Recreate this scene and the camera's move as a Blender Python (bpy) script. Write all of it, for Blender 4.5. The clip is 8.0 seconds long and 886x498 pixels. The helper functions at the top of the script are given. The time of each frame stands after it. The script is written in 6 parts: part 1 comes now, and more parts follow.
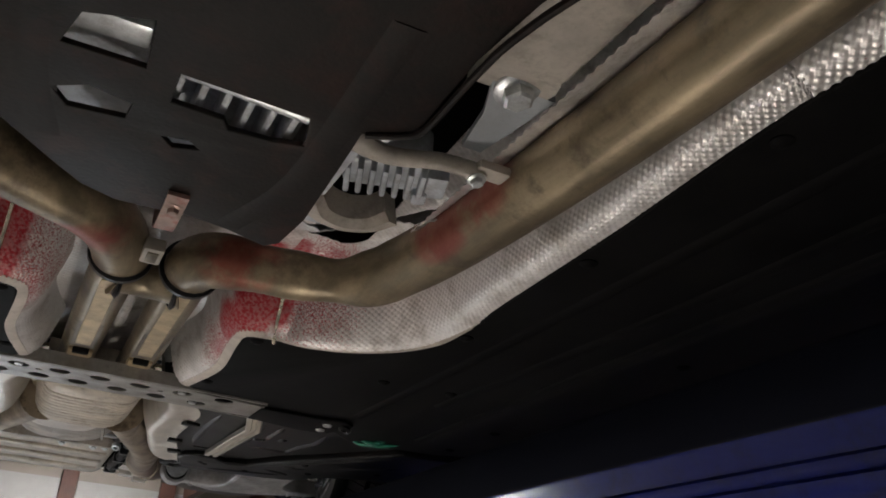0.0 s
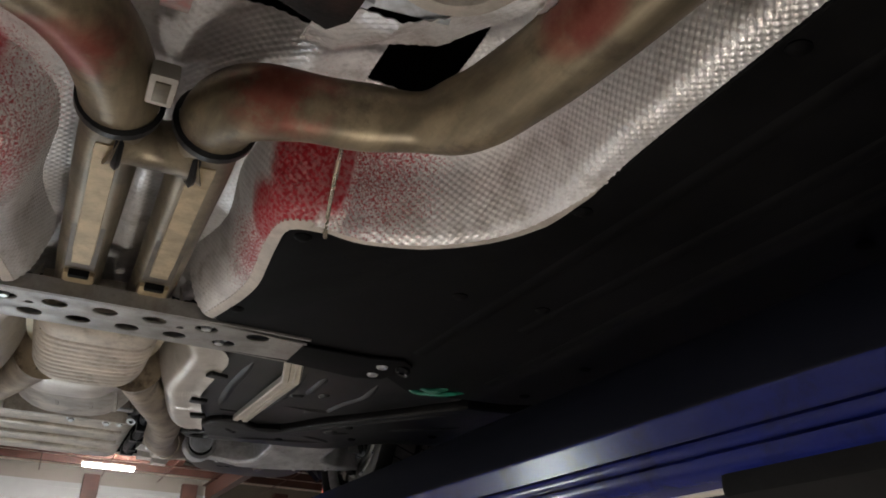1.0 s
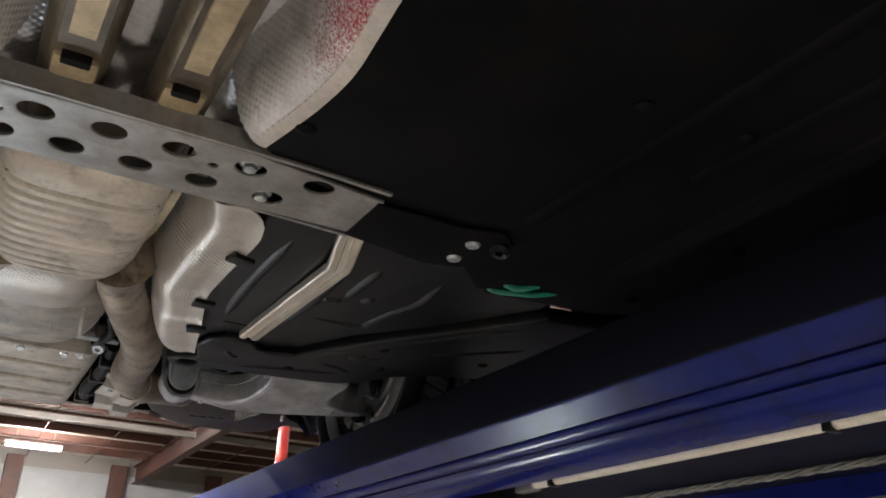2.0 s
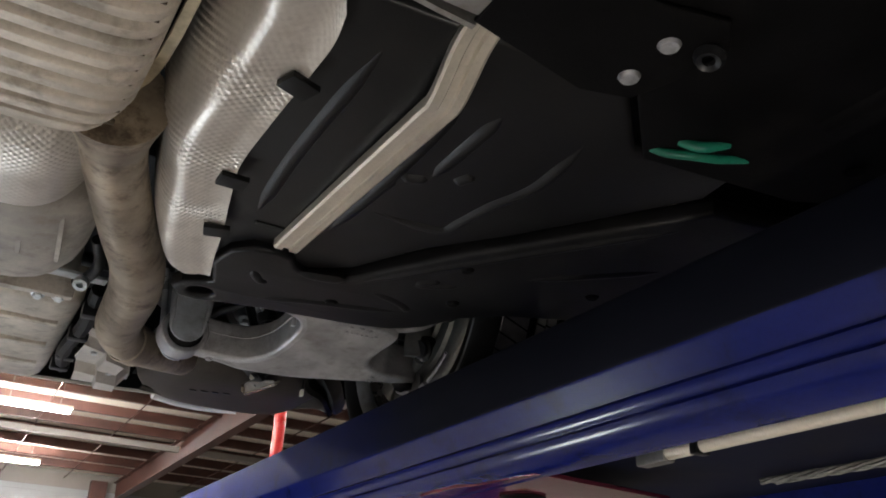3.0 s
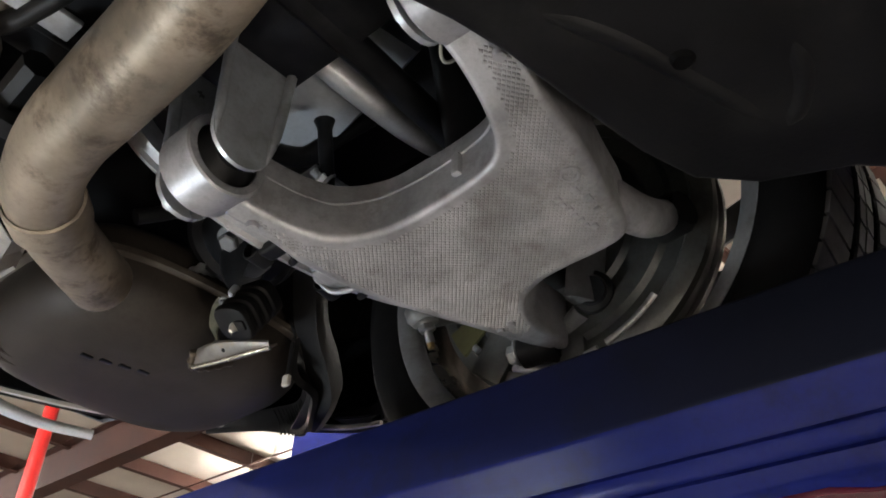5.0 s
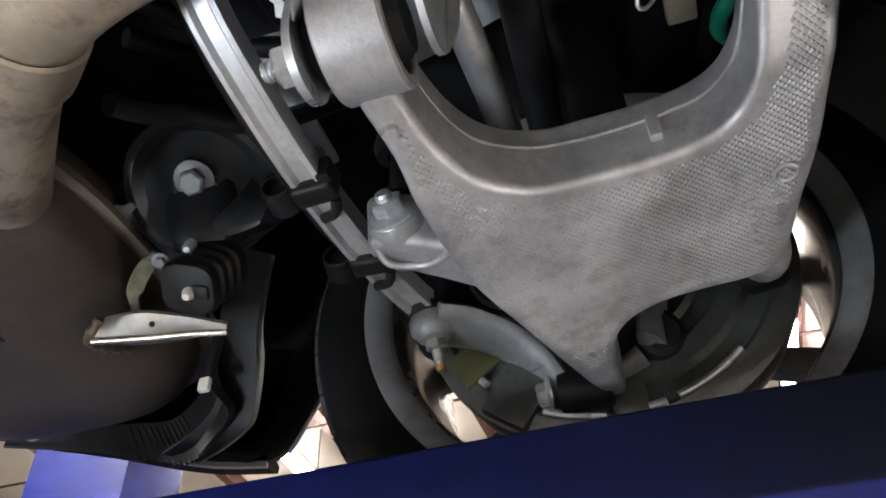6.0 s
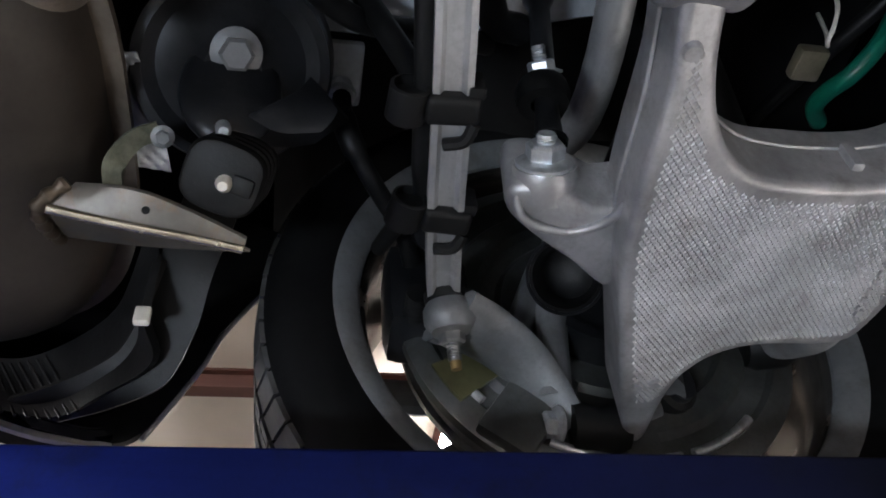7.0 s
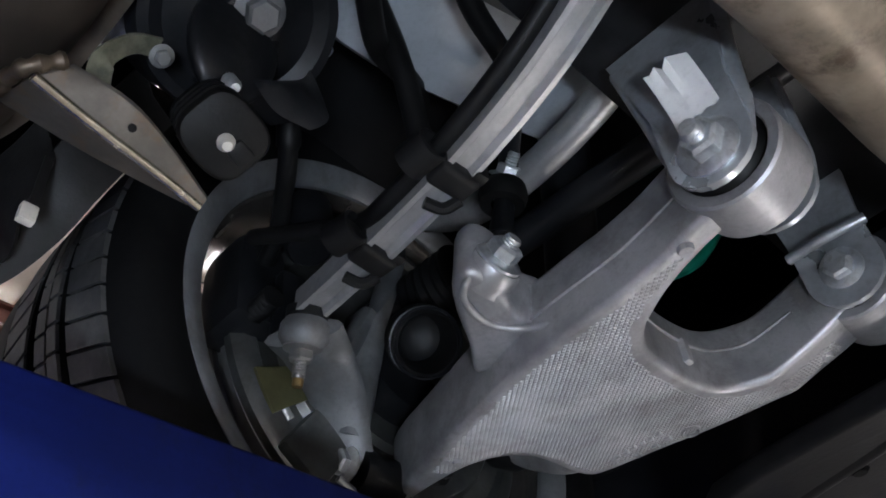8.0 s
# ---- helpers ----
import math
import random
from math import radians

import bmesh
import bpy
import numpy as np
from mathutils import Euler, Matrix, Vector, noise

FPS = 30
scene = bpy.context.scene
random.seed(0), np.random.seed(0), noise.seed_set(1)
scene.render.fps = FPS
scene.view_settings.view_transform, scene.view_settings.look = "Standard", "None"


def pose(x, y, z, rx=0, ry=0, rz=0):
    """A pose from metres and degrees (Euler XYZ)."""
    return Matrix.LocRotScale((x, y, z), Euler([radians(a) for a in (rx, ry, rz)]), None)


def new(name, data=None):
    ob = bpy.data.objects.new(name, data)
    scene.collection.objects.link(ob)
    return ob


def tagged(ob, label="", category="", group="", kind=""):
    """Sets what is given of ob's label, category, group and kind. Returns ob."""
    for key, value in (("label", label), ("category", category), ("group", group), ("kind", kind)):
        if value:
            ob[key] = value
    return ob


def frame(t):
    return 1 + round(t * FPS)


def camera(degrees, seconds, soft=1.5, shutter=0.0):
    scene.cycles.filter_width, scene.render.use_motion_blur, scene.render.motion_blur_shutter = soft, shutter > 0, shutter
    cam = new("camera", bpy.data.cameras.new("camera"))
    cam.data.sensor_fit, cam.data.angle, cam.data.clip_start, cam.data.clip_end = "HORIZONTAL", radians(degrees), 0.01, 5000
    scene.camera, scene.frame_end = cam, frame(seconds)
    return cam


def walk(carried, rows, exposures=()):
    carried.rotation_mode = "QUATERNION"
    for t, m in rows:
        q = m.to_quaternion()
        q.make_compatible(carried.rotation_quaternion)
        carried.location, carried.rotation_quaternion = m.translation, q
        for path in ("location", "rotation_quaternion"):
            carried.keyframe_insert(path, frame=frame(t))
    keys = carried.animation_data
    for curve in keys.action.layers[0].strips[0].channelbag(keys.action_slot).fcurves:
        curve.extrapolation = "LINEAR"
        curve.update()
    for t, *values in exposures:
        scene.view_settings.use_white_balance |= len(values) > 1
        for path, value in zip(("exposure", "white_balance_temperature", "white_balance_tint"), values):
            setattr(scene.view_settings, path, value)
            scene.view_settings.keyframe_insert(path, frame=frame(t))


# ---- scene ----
cam = camera(54.37, 8.0, 1.8)
PATH = [
    (0.0, pose(-0.1434, -0.5463, 1.4311, 115.053, -4.163, -26.417)),
    (0.5, pose(-0.1090, -0.3829, 1.4168, 114.826, -2.825, -25.388)),
    (1.0, pose(-0.0944, -0.2356, 1.4142, 114.564, -2.280, -24.849)),
    (1.5, pose(-0.1132, -0.0274, 1.3954, 113.875, -1.784, -27.479)),
    (1.7, pose(-0.1232, 0.0515, 1.3937, 113.528, -1.786, -28.709)),
    (2.8, pose(-0.0556, 0.5099, 1.3736, 115.228, -1.983, -29.825)),
    (3.0, pose(-0.0476, 0.5777, 1.3801, 115.257, -2.357, -30.377)),
    (3.5, pose(-0.0655, 0.7718, 1.3693, 116.631, -3.001, -32.377)),
    (4.0, pose(-0.0863, 1.0135, 1.3739, 119.103, -2.798, -37.220)),
    (4.5, pose(-0.0781, 1.2149, 1.3517, 121.177, -3.246, -42.656)),
    (4.7, pose(-0.0490, 1.2983, 1.3574, 122.924, -2.569, -44.450)),
    (5.8, pose(-0.0157, 1.7130, 1.4266, 130.723, 0.184, -66.625)),
    (6.0, pose(-0.0175, 1.7866, 1.4172, 131.624, 0.955, -71.568)),
    (6.3, pose(-0.0205, 1.8952, 1.4168, 132.180, 2.206, -79.636)),
    (6.5, pose(0.0064, 1.9505, 1.4169, 133.246, 3.004, -84.391)),
    (6.7, pose(0.0251, 2.0129, 1.4179, 134.326, 4.117, -89.097)),
    (7.0, pose(0.0882, 2.0885, 1.4410, 136.171, 4.546, -98.477)),
    (7.5, pose(0.1339, 2.1958, 1.4640, 135.666, 4.428, -118.462)),
    (8.0, pose(0.1394, 2.2926, 1.4553, 133.596, 5.007, -134.485)),
]
walk(cam, PATH, [(0.0, -0.8, 6600, 11), (0.7, -0.76, 6600, 11), (1.5, -0.57, 6600, 11), (3.5, -0.42, 6500, 11), (4.5, -0.22, 6700, 11), (5.8, 0.72, 6500, 11), (6.6, 0.34, 6300, 12), (8.0, 0.18, 6000, 13)])

# ---- world and light ----
world = bpy.data.worlds.new("workshop_air")
scene.world = world
world.use_nodes = True
world.node_tree.nodes["Background"].inputs[0].default_value = (0.9, 0.93, 1.0, 1)
world.node_tree.nodes["Background"].inputs[1].default_value = 0.02
scene.view_settings.exposure = 0.0

CX = -0.06          # centre line of the car
LAMP_POWER = 70.0   # emission of the ceiling tubes


# ---- materials ----
def nodes_of(name):
    m = bpy.data.materials.new(name)
    m.use_nodes = True
    nt = m.node_tree
    return m, nt, nt.nodes["Principled BSDF"]


def add(nt, kind, **props):
    n = nt.nodes.new(kind)
    for k, v in props.items():
        if k == "operation":
            n.operation = v
        elif k == "blend_type":
            n.blend_type = v
    return n


def math_node(nt, op, a, b=None, c=None):
    n = nt.nodes.new("ShaderNodeMath")
    n.operation = op
    for i, v in enumerate((a, b, c)):
        if v is None:
            continue
        if isinstance(v, (int, float)):
            n.inputs[i].default_value = v
        else:
            nt.links.new(v, n.inputs[i])
    return n.outputs[0]


def mix_colour(nt, fac, a, b):
    n = nt.nodes.new("ShaderNodeMix")
    n.data_type = "RGBA"
    for sock, v in ((n.inputs[0], fac), (n.inputs[6], a), (n.inputs[7], b)):
        if isinstance(v, (int, float)):
            sock.default_value = v
        elif isinstance(v, tuple):
            sock.default_value = (*v, 1)
        else:
            nt.links.new(v, sock)
    return n.outputs[2]


def noise_node(nt, vec, scale, detail=4.0, rough=0.6):
    n = nt.nodes.new("ShaderNodeTexNoise")
    n.inputs["Scale"].default_value = scale
    n.inputs["Detail"].default_value = detail
    n.inputs["Roughness"].default_value = rough
    nt.links.new(vec, n.inputs["Vector"])
    return n.outputs["Fac"]


def ramp(nt, fac, lo, hi):
    n = nt.nodes.new("ShaderNodeMapRange")
    n.inputs["From Min"].default_value = lo
    n.inputs["From Max"].default_value = hi
    n.interpolation_type = "SMOOTHSTEP"
    nt.links.new(fac, n.inputs["Value"])
    return n.outputs[0]


def coords(nt):
    return nt.nodes.new("ShaderNodeTexCoord").outputs["Object"]


def split(nt, vec):
    n = nt.nodes.new("ShaderNodeSeparateXYZ")
    nt.links.new(vec, n.inputs[0])
    return n.outputs


def blob_mask(nt, vec, blobs):
    """Soft round patches, each (x, y, half width, half depth)."""
    total = None
    x, y, z = split(nt, vec)
    for bx, by, sx, sy in blobs:
        dx = math_node(nt, "DIVIDE", math_node(nt, "SUBTRACT", x, bx), sx)
        dy = math_node(nt, "DIVIDE", math_node(nt, "SUBTRACT", y, by), sy)
        d2 = math_node(nt, "ADD", math_node(nt, "MULTIPLY", dx, dx), math_node(nt, "MULTIPLY", dy, dy))
        m = math_node(nt, "MAXIMUM", math_node(nt, "SUBTRACT", 1.0, d2), 0.0)
        total = m if total is None else math_node(nt, "MAXIMUM", total, m)
    return total


def surface(name, base, rough=0.5, metal=0.0, dark=0.6, light=1.25, stain=None, stain_amount=0.5, scale=9.0, grain=220.0,
            bump=0.15, red=(), speck=(), coat=0.0, wash=(), streak=None, rough_var=0.18, spec=0.5, shade_along=None):
    """A worn surface: colour at two scales, stains, sprayed paint, painted shade and fine relief."""
    m, nt, bsdf = nodes_of(name)
    vec = coords(nt)
    big, fine = noise_node(nt, vec, scale, 5), noise_node(nt, vec, grain, 3)
    if streak:
        mp = nt.nodes.new("ShaderNodeMapping")
        mp.inputs["Scale"].default_value = streak
        nt.links.new(vec, mp.inputs["Vector"])
        big = math_node(nt, "MULTIPLY_ADD", noise_node(nt, mp.outputs[0], scale, 5), 0.6, math_node(nt, "MULTIPLY", big, 0.4))
    col = mix_colour(nt, ramp(nt, big, 0.3, 0.7), tuple(c * dark for c in base), tuple(min(1, c * light) for c in base))
    col = mix_colour(nt, math_node(nt, "MULTIPLY", ramp(nt, fine, 0.45, 0.75), 0.25), col, tuple(c * 0.55 for c in base))
    if stain:
        s = ramp(nt, noise_node(nt, vec, scale * 1.9, 6, 0.7), 0.48, 0.68)
        col = mix_colour(nt, math_node(nt, "MULTIPLY", s, stain_amount), col, stain)
    metal_out = None
    if shade_along:
        # painted shade: a dark tone that ends between two places along the car
        y0, y1, shade = shade_along
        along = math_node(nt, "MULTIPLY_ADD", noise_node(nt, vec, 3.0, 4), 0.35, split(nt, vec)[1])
        col = mix_colour(nt, ramp(nt, along, y0, y1), shade, col)
    if wash:
        w = math_node(nt, "MULTIPLY", blob_mask(nt, vec, wash), ramp(nt, noise_node(nt, vec, 22, 5, 0.65), 0.25, 0.6))
        col = mix_colour(nt, math_node(nt, "MULTIPLY", ramp(nt, w, 0.0, 0.75), 0.62), col, (0.25, 0.011, 0.012))
    if red or speck:
        rn = noise_node(nt, vec, 60, 4)
        parts = []
        if red:
            solid = blob_mask(nt, vec, red)
            parts.append(ramp(nt, math_node(nt, "ADD", solid, math_node(nt, "MULTIPLY", rn, 0.35)), 0.38, 0.75))
        if speck:
            thin = blob_mask(nt, vec, speck)
            dots = noise_node(nt, vec, 420, 2, 0.5)
            parts.append(ramp(nt, math_node(nt, "ADD", math_node(nt, "MULTIPLY", thin, 0.34), dots), 0.62, 0.92))
        mask = parts[0] if len(parts) == 1 else math_node(nt, "MAXIMUM", parts[0], parts[1])
        mask = math_node(nt, "MULTIPLY", mask, math_node(nt, "MULTIPLY_ADD", ramp(nt, noise_node(nt, vec, 240, 2, 0.5), 0.40, 0.62), 0.2, 0.8))
        col = mix_colour(nt, mask, col, mix_colour(nt, rn, (0.30, 0.004, 0.012), (0.52, 0.012, 0.03)))
        metal_out = math_node(nt, "MULTIPLY", math_node(nt, "SUBTRACT", 1.0, mask), metal)
    nt.links.new(col, bsdf.inputs["Base Color"])
    if metal_out is not None:
        nt.links.new(metal_out, bsdf.inputs["Metallic"])
    else:
        bsdf.inputs["Metallic"].default_value = metal
    r = math_node(nt, "ADD", rough - rough_var / 2, math_node(nt, "MULTIPLY", big, rough_var))
    nt.links.new(r, bsdf.inputs["Roughness"])
    bsdf.inputs["Coat Weight"].default_value = coat
    bsdf.inputs["Coat Roughness"].default_value = 0.12
    bsdf.inputs["Specular IOR Level"].default_value = spec
    height = math_node(nt, "ADD", math_node(nt, "MULTIPLY", fine, 0.3), math_node(nt, "MULTIPLY", big, 0.4))
    bn = nt.nodes.new("ShaderNodeBump")
    bn.inputs["Strength"].default_value = bump
    bn.inputs["Distance"].default_value = 0.003
    nt.links.new(height, bn.inputs["Height"])
    nt.links.new(bn.outputs[0], bsdf.inputs["Normal"])
    return m


def glow(name, colour, strength):
    m, nt, bsdf = nodes_of(name)
    bsdf.inputs["Base Color"].default_value = (0.9, 0.9, 0.9, 1)
    bsdf.inputs["Emission Color"].default_value = (*colour, 1)
    bsdf.inputs["Emission Strength"].default_value = strength
    return m


BLACK_PLASTIC = surface("black_plastic", (0.0035, 0.0034, 0.0037), 0.6, spec=0.05, dark=0.6, light=1.5, stain=(0.008, 0.0075, 0.007), stain_amount=0.45, scale=7, bump=0.25)
BLACK_FELT = surface("black_felt", (0.008, 0.008, 0.008), 0.9, spec=0.15, dark=0.7, light=1.4, scale=12, bump=0.5, grain=420)
DIRTY_PLATE = surface("oily_brown_plate", (0.0085, 0.0066, 0.0058), 0.5, spec=0.18, dark=0.5, light=1.7, stain=(0.032, 0.0135, 0.0105), stain_amount=0.75, scale=11, bump=0.35)
PIPE = surface("heat_tinted_steel", (0.3, 0.24, 0.155), 0.42, 0.5, dark=0.38, light=1.3, stain=(0.09, 0.066, 0.045), stain_amount=0.85, scale=9, bump=0.2, streak=(4.0, 0.5, 4.0),
               wash=((0.004, 0.315, 0.065, 0.07), (0.157, 0.13, 0.026, 0.06), (0.157, 0.06, 0.024, 0.07), (-0.16, 0.33, 0.07, 0.05), (-0.28, 0.2, 0.05, 0.12)))
PIPE_REAR = surface("dusty_exhaust_steel", (0.36, 0.295, 0.22), 0.45, 0.45, dark=0.5, light=1.25, stain=(0.075, 0.05, 0.032), stain_amount=0.85, scale=11, bump=0.18)
PALE_FLAT = surface("tan_heated_steel", (0.52, 0.41, 0.26), 0.5, 0.45, dark=0.75, light=1.15, stain=(0.25, 0.18, 0.1), stain_amount=0.4, scale=30, bump=0.15)
MUFFLER = surface("dusty_muffler_steel", (0.052, 0.042, 0.034), 0.5, 0.12, spec=0.25, dark=0.6, light=1.2, stain=(0.034, 0.025, 0.019), stain_amount=0.6, scale=8, bump=0.12, streak=(1.0, 0.25, 1.0))
SEAM_DUST = surface("dusty_folded_seam", (0.14, 0.115, 0.09), 0.5, 0.3, dark=0.6, light=1.2, stain=(0.08, 0.06, 0.045), stain_amount=0.5, scale=20, bump=0.15)
RESONATOR = surface("dusty_resonator_steel", (0.58, 0.52, 0.44), 0.5, 0.3, dark=0.7, light=1.12, stain=(0.16, 0.13, 0.1), stain_amount=0.5, scale=14, bump=0.12)
FOIL = surface("embossed_aluminium", (0.85, 0.83, 0.825), 0.36, 0.5, dark=0.85, light=1.15, stain=(0.3, 0.26, 0.22), stain_amount=0.5, scale=9, bump=0.1,
               red=((0.076, 0.49, 0.040, 0.075), (0.064, 0.56, 0.026, 0.05), (0.11, 0.475, 0.022, 0.06), (-0.24, 0.5, 0.05, 0.06)), speck=((0.15, 0.47, 0.085, 0.085), (0.066, 0.64, 0.028, 0.13), (-0.22, 0.56, 0.09, 0.12)))
FOIL_REAR = surface("pale_embossed_aluminium", (0.63, 0.59, 0.535), 0.36, 0.5, dark=0.85, light=1.1, stain=(0.36, 0.31, 0.26), stain_amount=0.4, scale=10, bump=0.1)
CAST = surface("cast_aluminium", (0.43, 0.43, 0.44), 0.4, 0.55, dark=0.6, light=1.2, stain=(0.2, 0.18, 0.165), stain_amount=0.5, scale=16, bump=0.3, grain=320)
CAST_GRID = surface("knurled_cast_aluminium", (0.4, 0.395, 0.395), 0.42, 0.5, dark=0.75, light=1.2, stain=(0.2, 0.18, 0.165), stain_amount=0.5, scale=16, bump=0.25, grain=320)
CASE = surface("dusty_gearcase", (0.46, 0.42, 0.37), 0.6, 0.2, dark=0.65, light=1.2, stain=(0.16, 0.13, 0.1), stain_amount=0.5, scale=12, bump=0.3)
BRACE = surface("grey_painted_brace", (0.3, 0.29, 0.275), 0.42, 0.45, dark=0.7, light=1.25, stain=(0.12, 0.1, 0.08), stain_amount=0.4, scale=14, bump=0.12)
BAR = surface("bare_aluminium_bar", (0.62, 0.57, 0.48), 0.35, 0.5, dark=0.8, light=1.15, scale=20, bump=0.1, streak=(2.0, 0.15, 2.0))
ZINC = surface("zinc_plated_steel", (0.7, 0.73, 0.75), 0.36, 0.8, dark=0.75, light=1.15, stain=(0.25, 0.24, 0.22), stain_amount=0.4, scale=60, bump=0.15)
DULL_STEEL = surface("dull_steel", (0.3, 0.295, 0.29), 0.4, 0.75, dark=0.7, light=1.2, scale=18, bump=0.15)
DISC = surface("turned_disc_steel", (0.33, 0.33, 0.33), 0.35, 0.75, dark=0.75, light=1.15, scale=12, bump=0.15)
WELD_STEEL = surface("brushed_bracket_steel", (0.18, 0.165, 0.145), 0.42, 0.6, dark=0.7, light=1.2, stain=(0.2, 0.13, 0.07), stain_amount=0.5, scale=25, bump=0.1)
DARK_STEEL = surface("black_coated_steel", (0.0105, 0.011, 0.0125), 0.34, 0.05, spec=0.22, dark=0.6, light=1.5, stain=(0.026, 0.0255, 0.025), stain_amount=0.3, scale=22, bump=0.2)
RUBBER = surface("black_rubber", (0.0055, 0.0055, 0.0056), 0.5, spec=0.26, dark=0.7, light=1.6, scale=25, bump=0.2)
TYRE = surface("tyre_rubber", (0.007, 0.007, 0.0073), 0.75, spec=0.08, dark=0.7, light=1.5, stain=(0.012, 0.0115, 0.011), stain_amount=0.3, scale=14, bump=0.25)
RIM = surface("grey_painted_rim", (0.26, 0.27, 0.28), 0.48, 0.35, dark=0.75, light=1.15, stain=(0.12, 0.1, 0.09), stain_amount=0.4, scale=14, bump=0.1)
BODY_GREY = surface("pale_grey_underbody_paint", (0.42, 0.45, 0.48), 0.45, dark=0.8, light=1.1, stain=(0.25, 0.25, 0.25), stain_amount=0.4, scale=8, bump=0.15)
BODY_DARK = surface("dark_underbody", (0.009, 0.009, 0.0095), 0.8, spec=0.15, dark=0.6, light=1.5, scale=8, bump=0.3)
BLUE = surface("blue_gloss_paint", (0.0085, 0.015, 0.13), 0.17, spec=0.22, dark=0.75, light=1.2, stain=(0.006, 0.008, 0.03), stain_amount=0.5, scale=6, bump=0.08, rough_var=0.14, streak=(3.0, 0.2, 3.0))
RED_PAINT = surface("red_gloss_paint", (0.55, 0.02, 0.018), 0.3, dark=0.8, light=1.15, scale=8, bump=0.05, coat=0.4)
# blue of the runway lip, its shade towards the front painted into the colour
SHADED_BLUE = surface("shaded_navy_paint", (0.010, 0.020, 0.17), 0.6, spec=0.05, dark=0.7, light=1.25, stain=(0.012, 0.016, 0.06), stain_amount=0.6, scale=7, bump=0.12, rough_var=0.2, streak=(3.0, 0.3, 3.0), shade_along=(1.75, 2.6, (0.011, 0.0125, 0.021)))
RUST_RED = surface("red_oxide_steel", (0.082, 0.03, 0.021), 0.6, dark=0.75, light=1.2, scale=2.5, bump=0.1)
INSULATION = surface("white_roof_insulation", (0.82, 0.75, 0.66), 0.7, dark=0.92, light=1.05, scale=1.2, bump=0.1)
CONCRETE = surface("shop_concrete", (0.16, 0.15, 0.138), 0.55, dark=0.75, light=1.15, stain=(0.09, 0.085, 0.075), stain_amount=0.5, scale=1.3, bump=0.1)
WALL_PAINT = surface("pale_wall_panel", (0.25, 0.225, 0.2), 0.6, dark=0.9, light=1.06, scale=1.0, bump=0.05)
DOOR_WHITE = surface("white_sectional_door", (0.34, 0.345, 0.35), 0.5, dark=0.92, light=1.05, scale=1.5, bump=0.05)
GREEN = surface("green_plastic", (0.006, 0.14, 0.088), 0.4, dark=0.8, light=1.2, scale=30, bump=0.05)
WHITE_PLASTIC = surface("white_plastic", (0.7, 0.66, 0.58), 0.4, dark=0.9, light=1.05, scale=20, bump=0.05)
TAPE = surface("white_paper_tag", (0.82, 0.82, 0.8), 0.6, dark=0.95, light=1.02, scale=40, bump=0.05)
BRASS = surface("brass_fitting", (0.3, 0.2, 0.08), 0.45, 0.6, dark=0.7, light=1.2, scale=40, bump=0.1)
GALV = surface("galvanised_wire_rope", (0.2, 0.19, 0.17), 0.5, 0.6, dark=0.6, light=1.2, scale=60, bump=0.2)
BAY_GLOW = glow("lit_bay_lamp", (1.0, 0.97, 0.93), LAMP_POWER * 10.5)
SIDE_GLOW = glow("lit_side_lamp", (1.0, 0.95, 0.88), LAMP_POWER * 1.6)
PAN = surface("shaded_navy_underside", (0.004, 0.006, 0.022), 0.6, spec=0.12, dark=0.7, light=1.3, scale=8, bump=0.15)


# ---- mesh tools ----
def world_of(ob):
    m = Matrix.Identity(4)
    while ob is not None:
        m = (ob.matrix_parent_inverse @ ob.matrix_basis if ob.parent else ob.matrix_basis) @ m
        ob = ob.parent
    return m


def link_mesh(name, me, mats, parent=None, label=""):
    ob = new(name, me)
    for m in mats if isinstance(mats, (list, tuple)) else [mats]:
        me.materials.append(m)
    if parent is not None:
        ob.parent = parent
        ob.matrix_parent_inverse = world_of(parent).inverted()
    if label:
        ob["label"] = label
    return ob


def part(name, bm, mats, parent, label="", smooth=True, mirror=False):
    if mirror:
        bmesh.ops.transform(bm, matrix=Matrix.Translation((2 * CX, 0, 0)) @ Matrix.Diagonal((-1, 1, 1, 1)), verts=bm.verts)
        bmesh.ops.reverse_faces(bm, faces=bm.faces)
    me = bpy.data.meshes.new(name)
    bm.to_mesh(me)
    bm.free()
    if smooth:
        for p in me.polygons:
            p.use_smooth = True
        me.set_sharp_from_angle(angle=radians(38))
    return link_mesh(name, me, mats, parent, label)


def thing(name, at, label, category, group="", kind=""):
    ob = new(name)
    ob.empty_display_size = 0.1
    ob.matrix_basis = Matrix.Translation(at)
    return tagged(ob, label, category, group, kind)


def spline(pts, k=8):
    """A smooth line through the points."""
    pts = [Vector(p) for p in pts]
    ext = [2 * pts[0] - pts[1], *pts, 2 * pts[-1] - pts[-2]]
    out = []
    for i in range(1, len(ext) - 2):
        a, b, c, d = ext[i - 1:i + 3]
        for j in range(k):
            t = j / k
            out.append(0.5 * (2 * b + (c - a) * t + (2 * a - 5 * b + 4 * c - d) * t * t + (3 * b - a - 3 * c + d) * t ** 3))
    out.append(pts[-1])
    return out


def frames_along(line, up=(0, 0, 1)):
    res = []
    for i, p in enumerate(line):
        t = (line[min(i + 1, len(line) - 1)] - line[max(i - 1, 0)]).normalized()
        side = t.cross(Vector(up))
        if side.length < 1e-4:
            side = t.cross(Vector((1, 0, 0)))
        side.normalize()
        res.append((p, side, side.cross(t).normalized()))
    return res


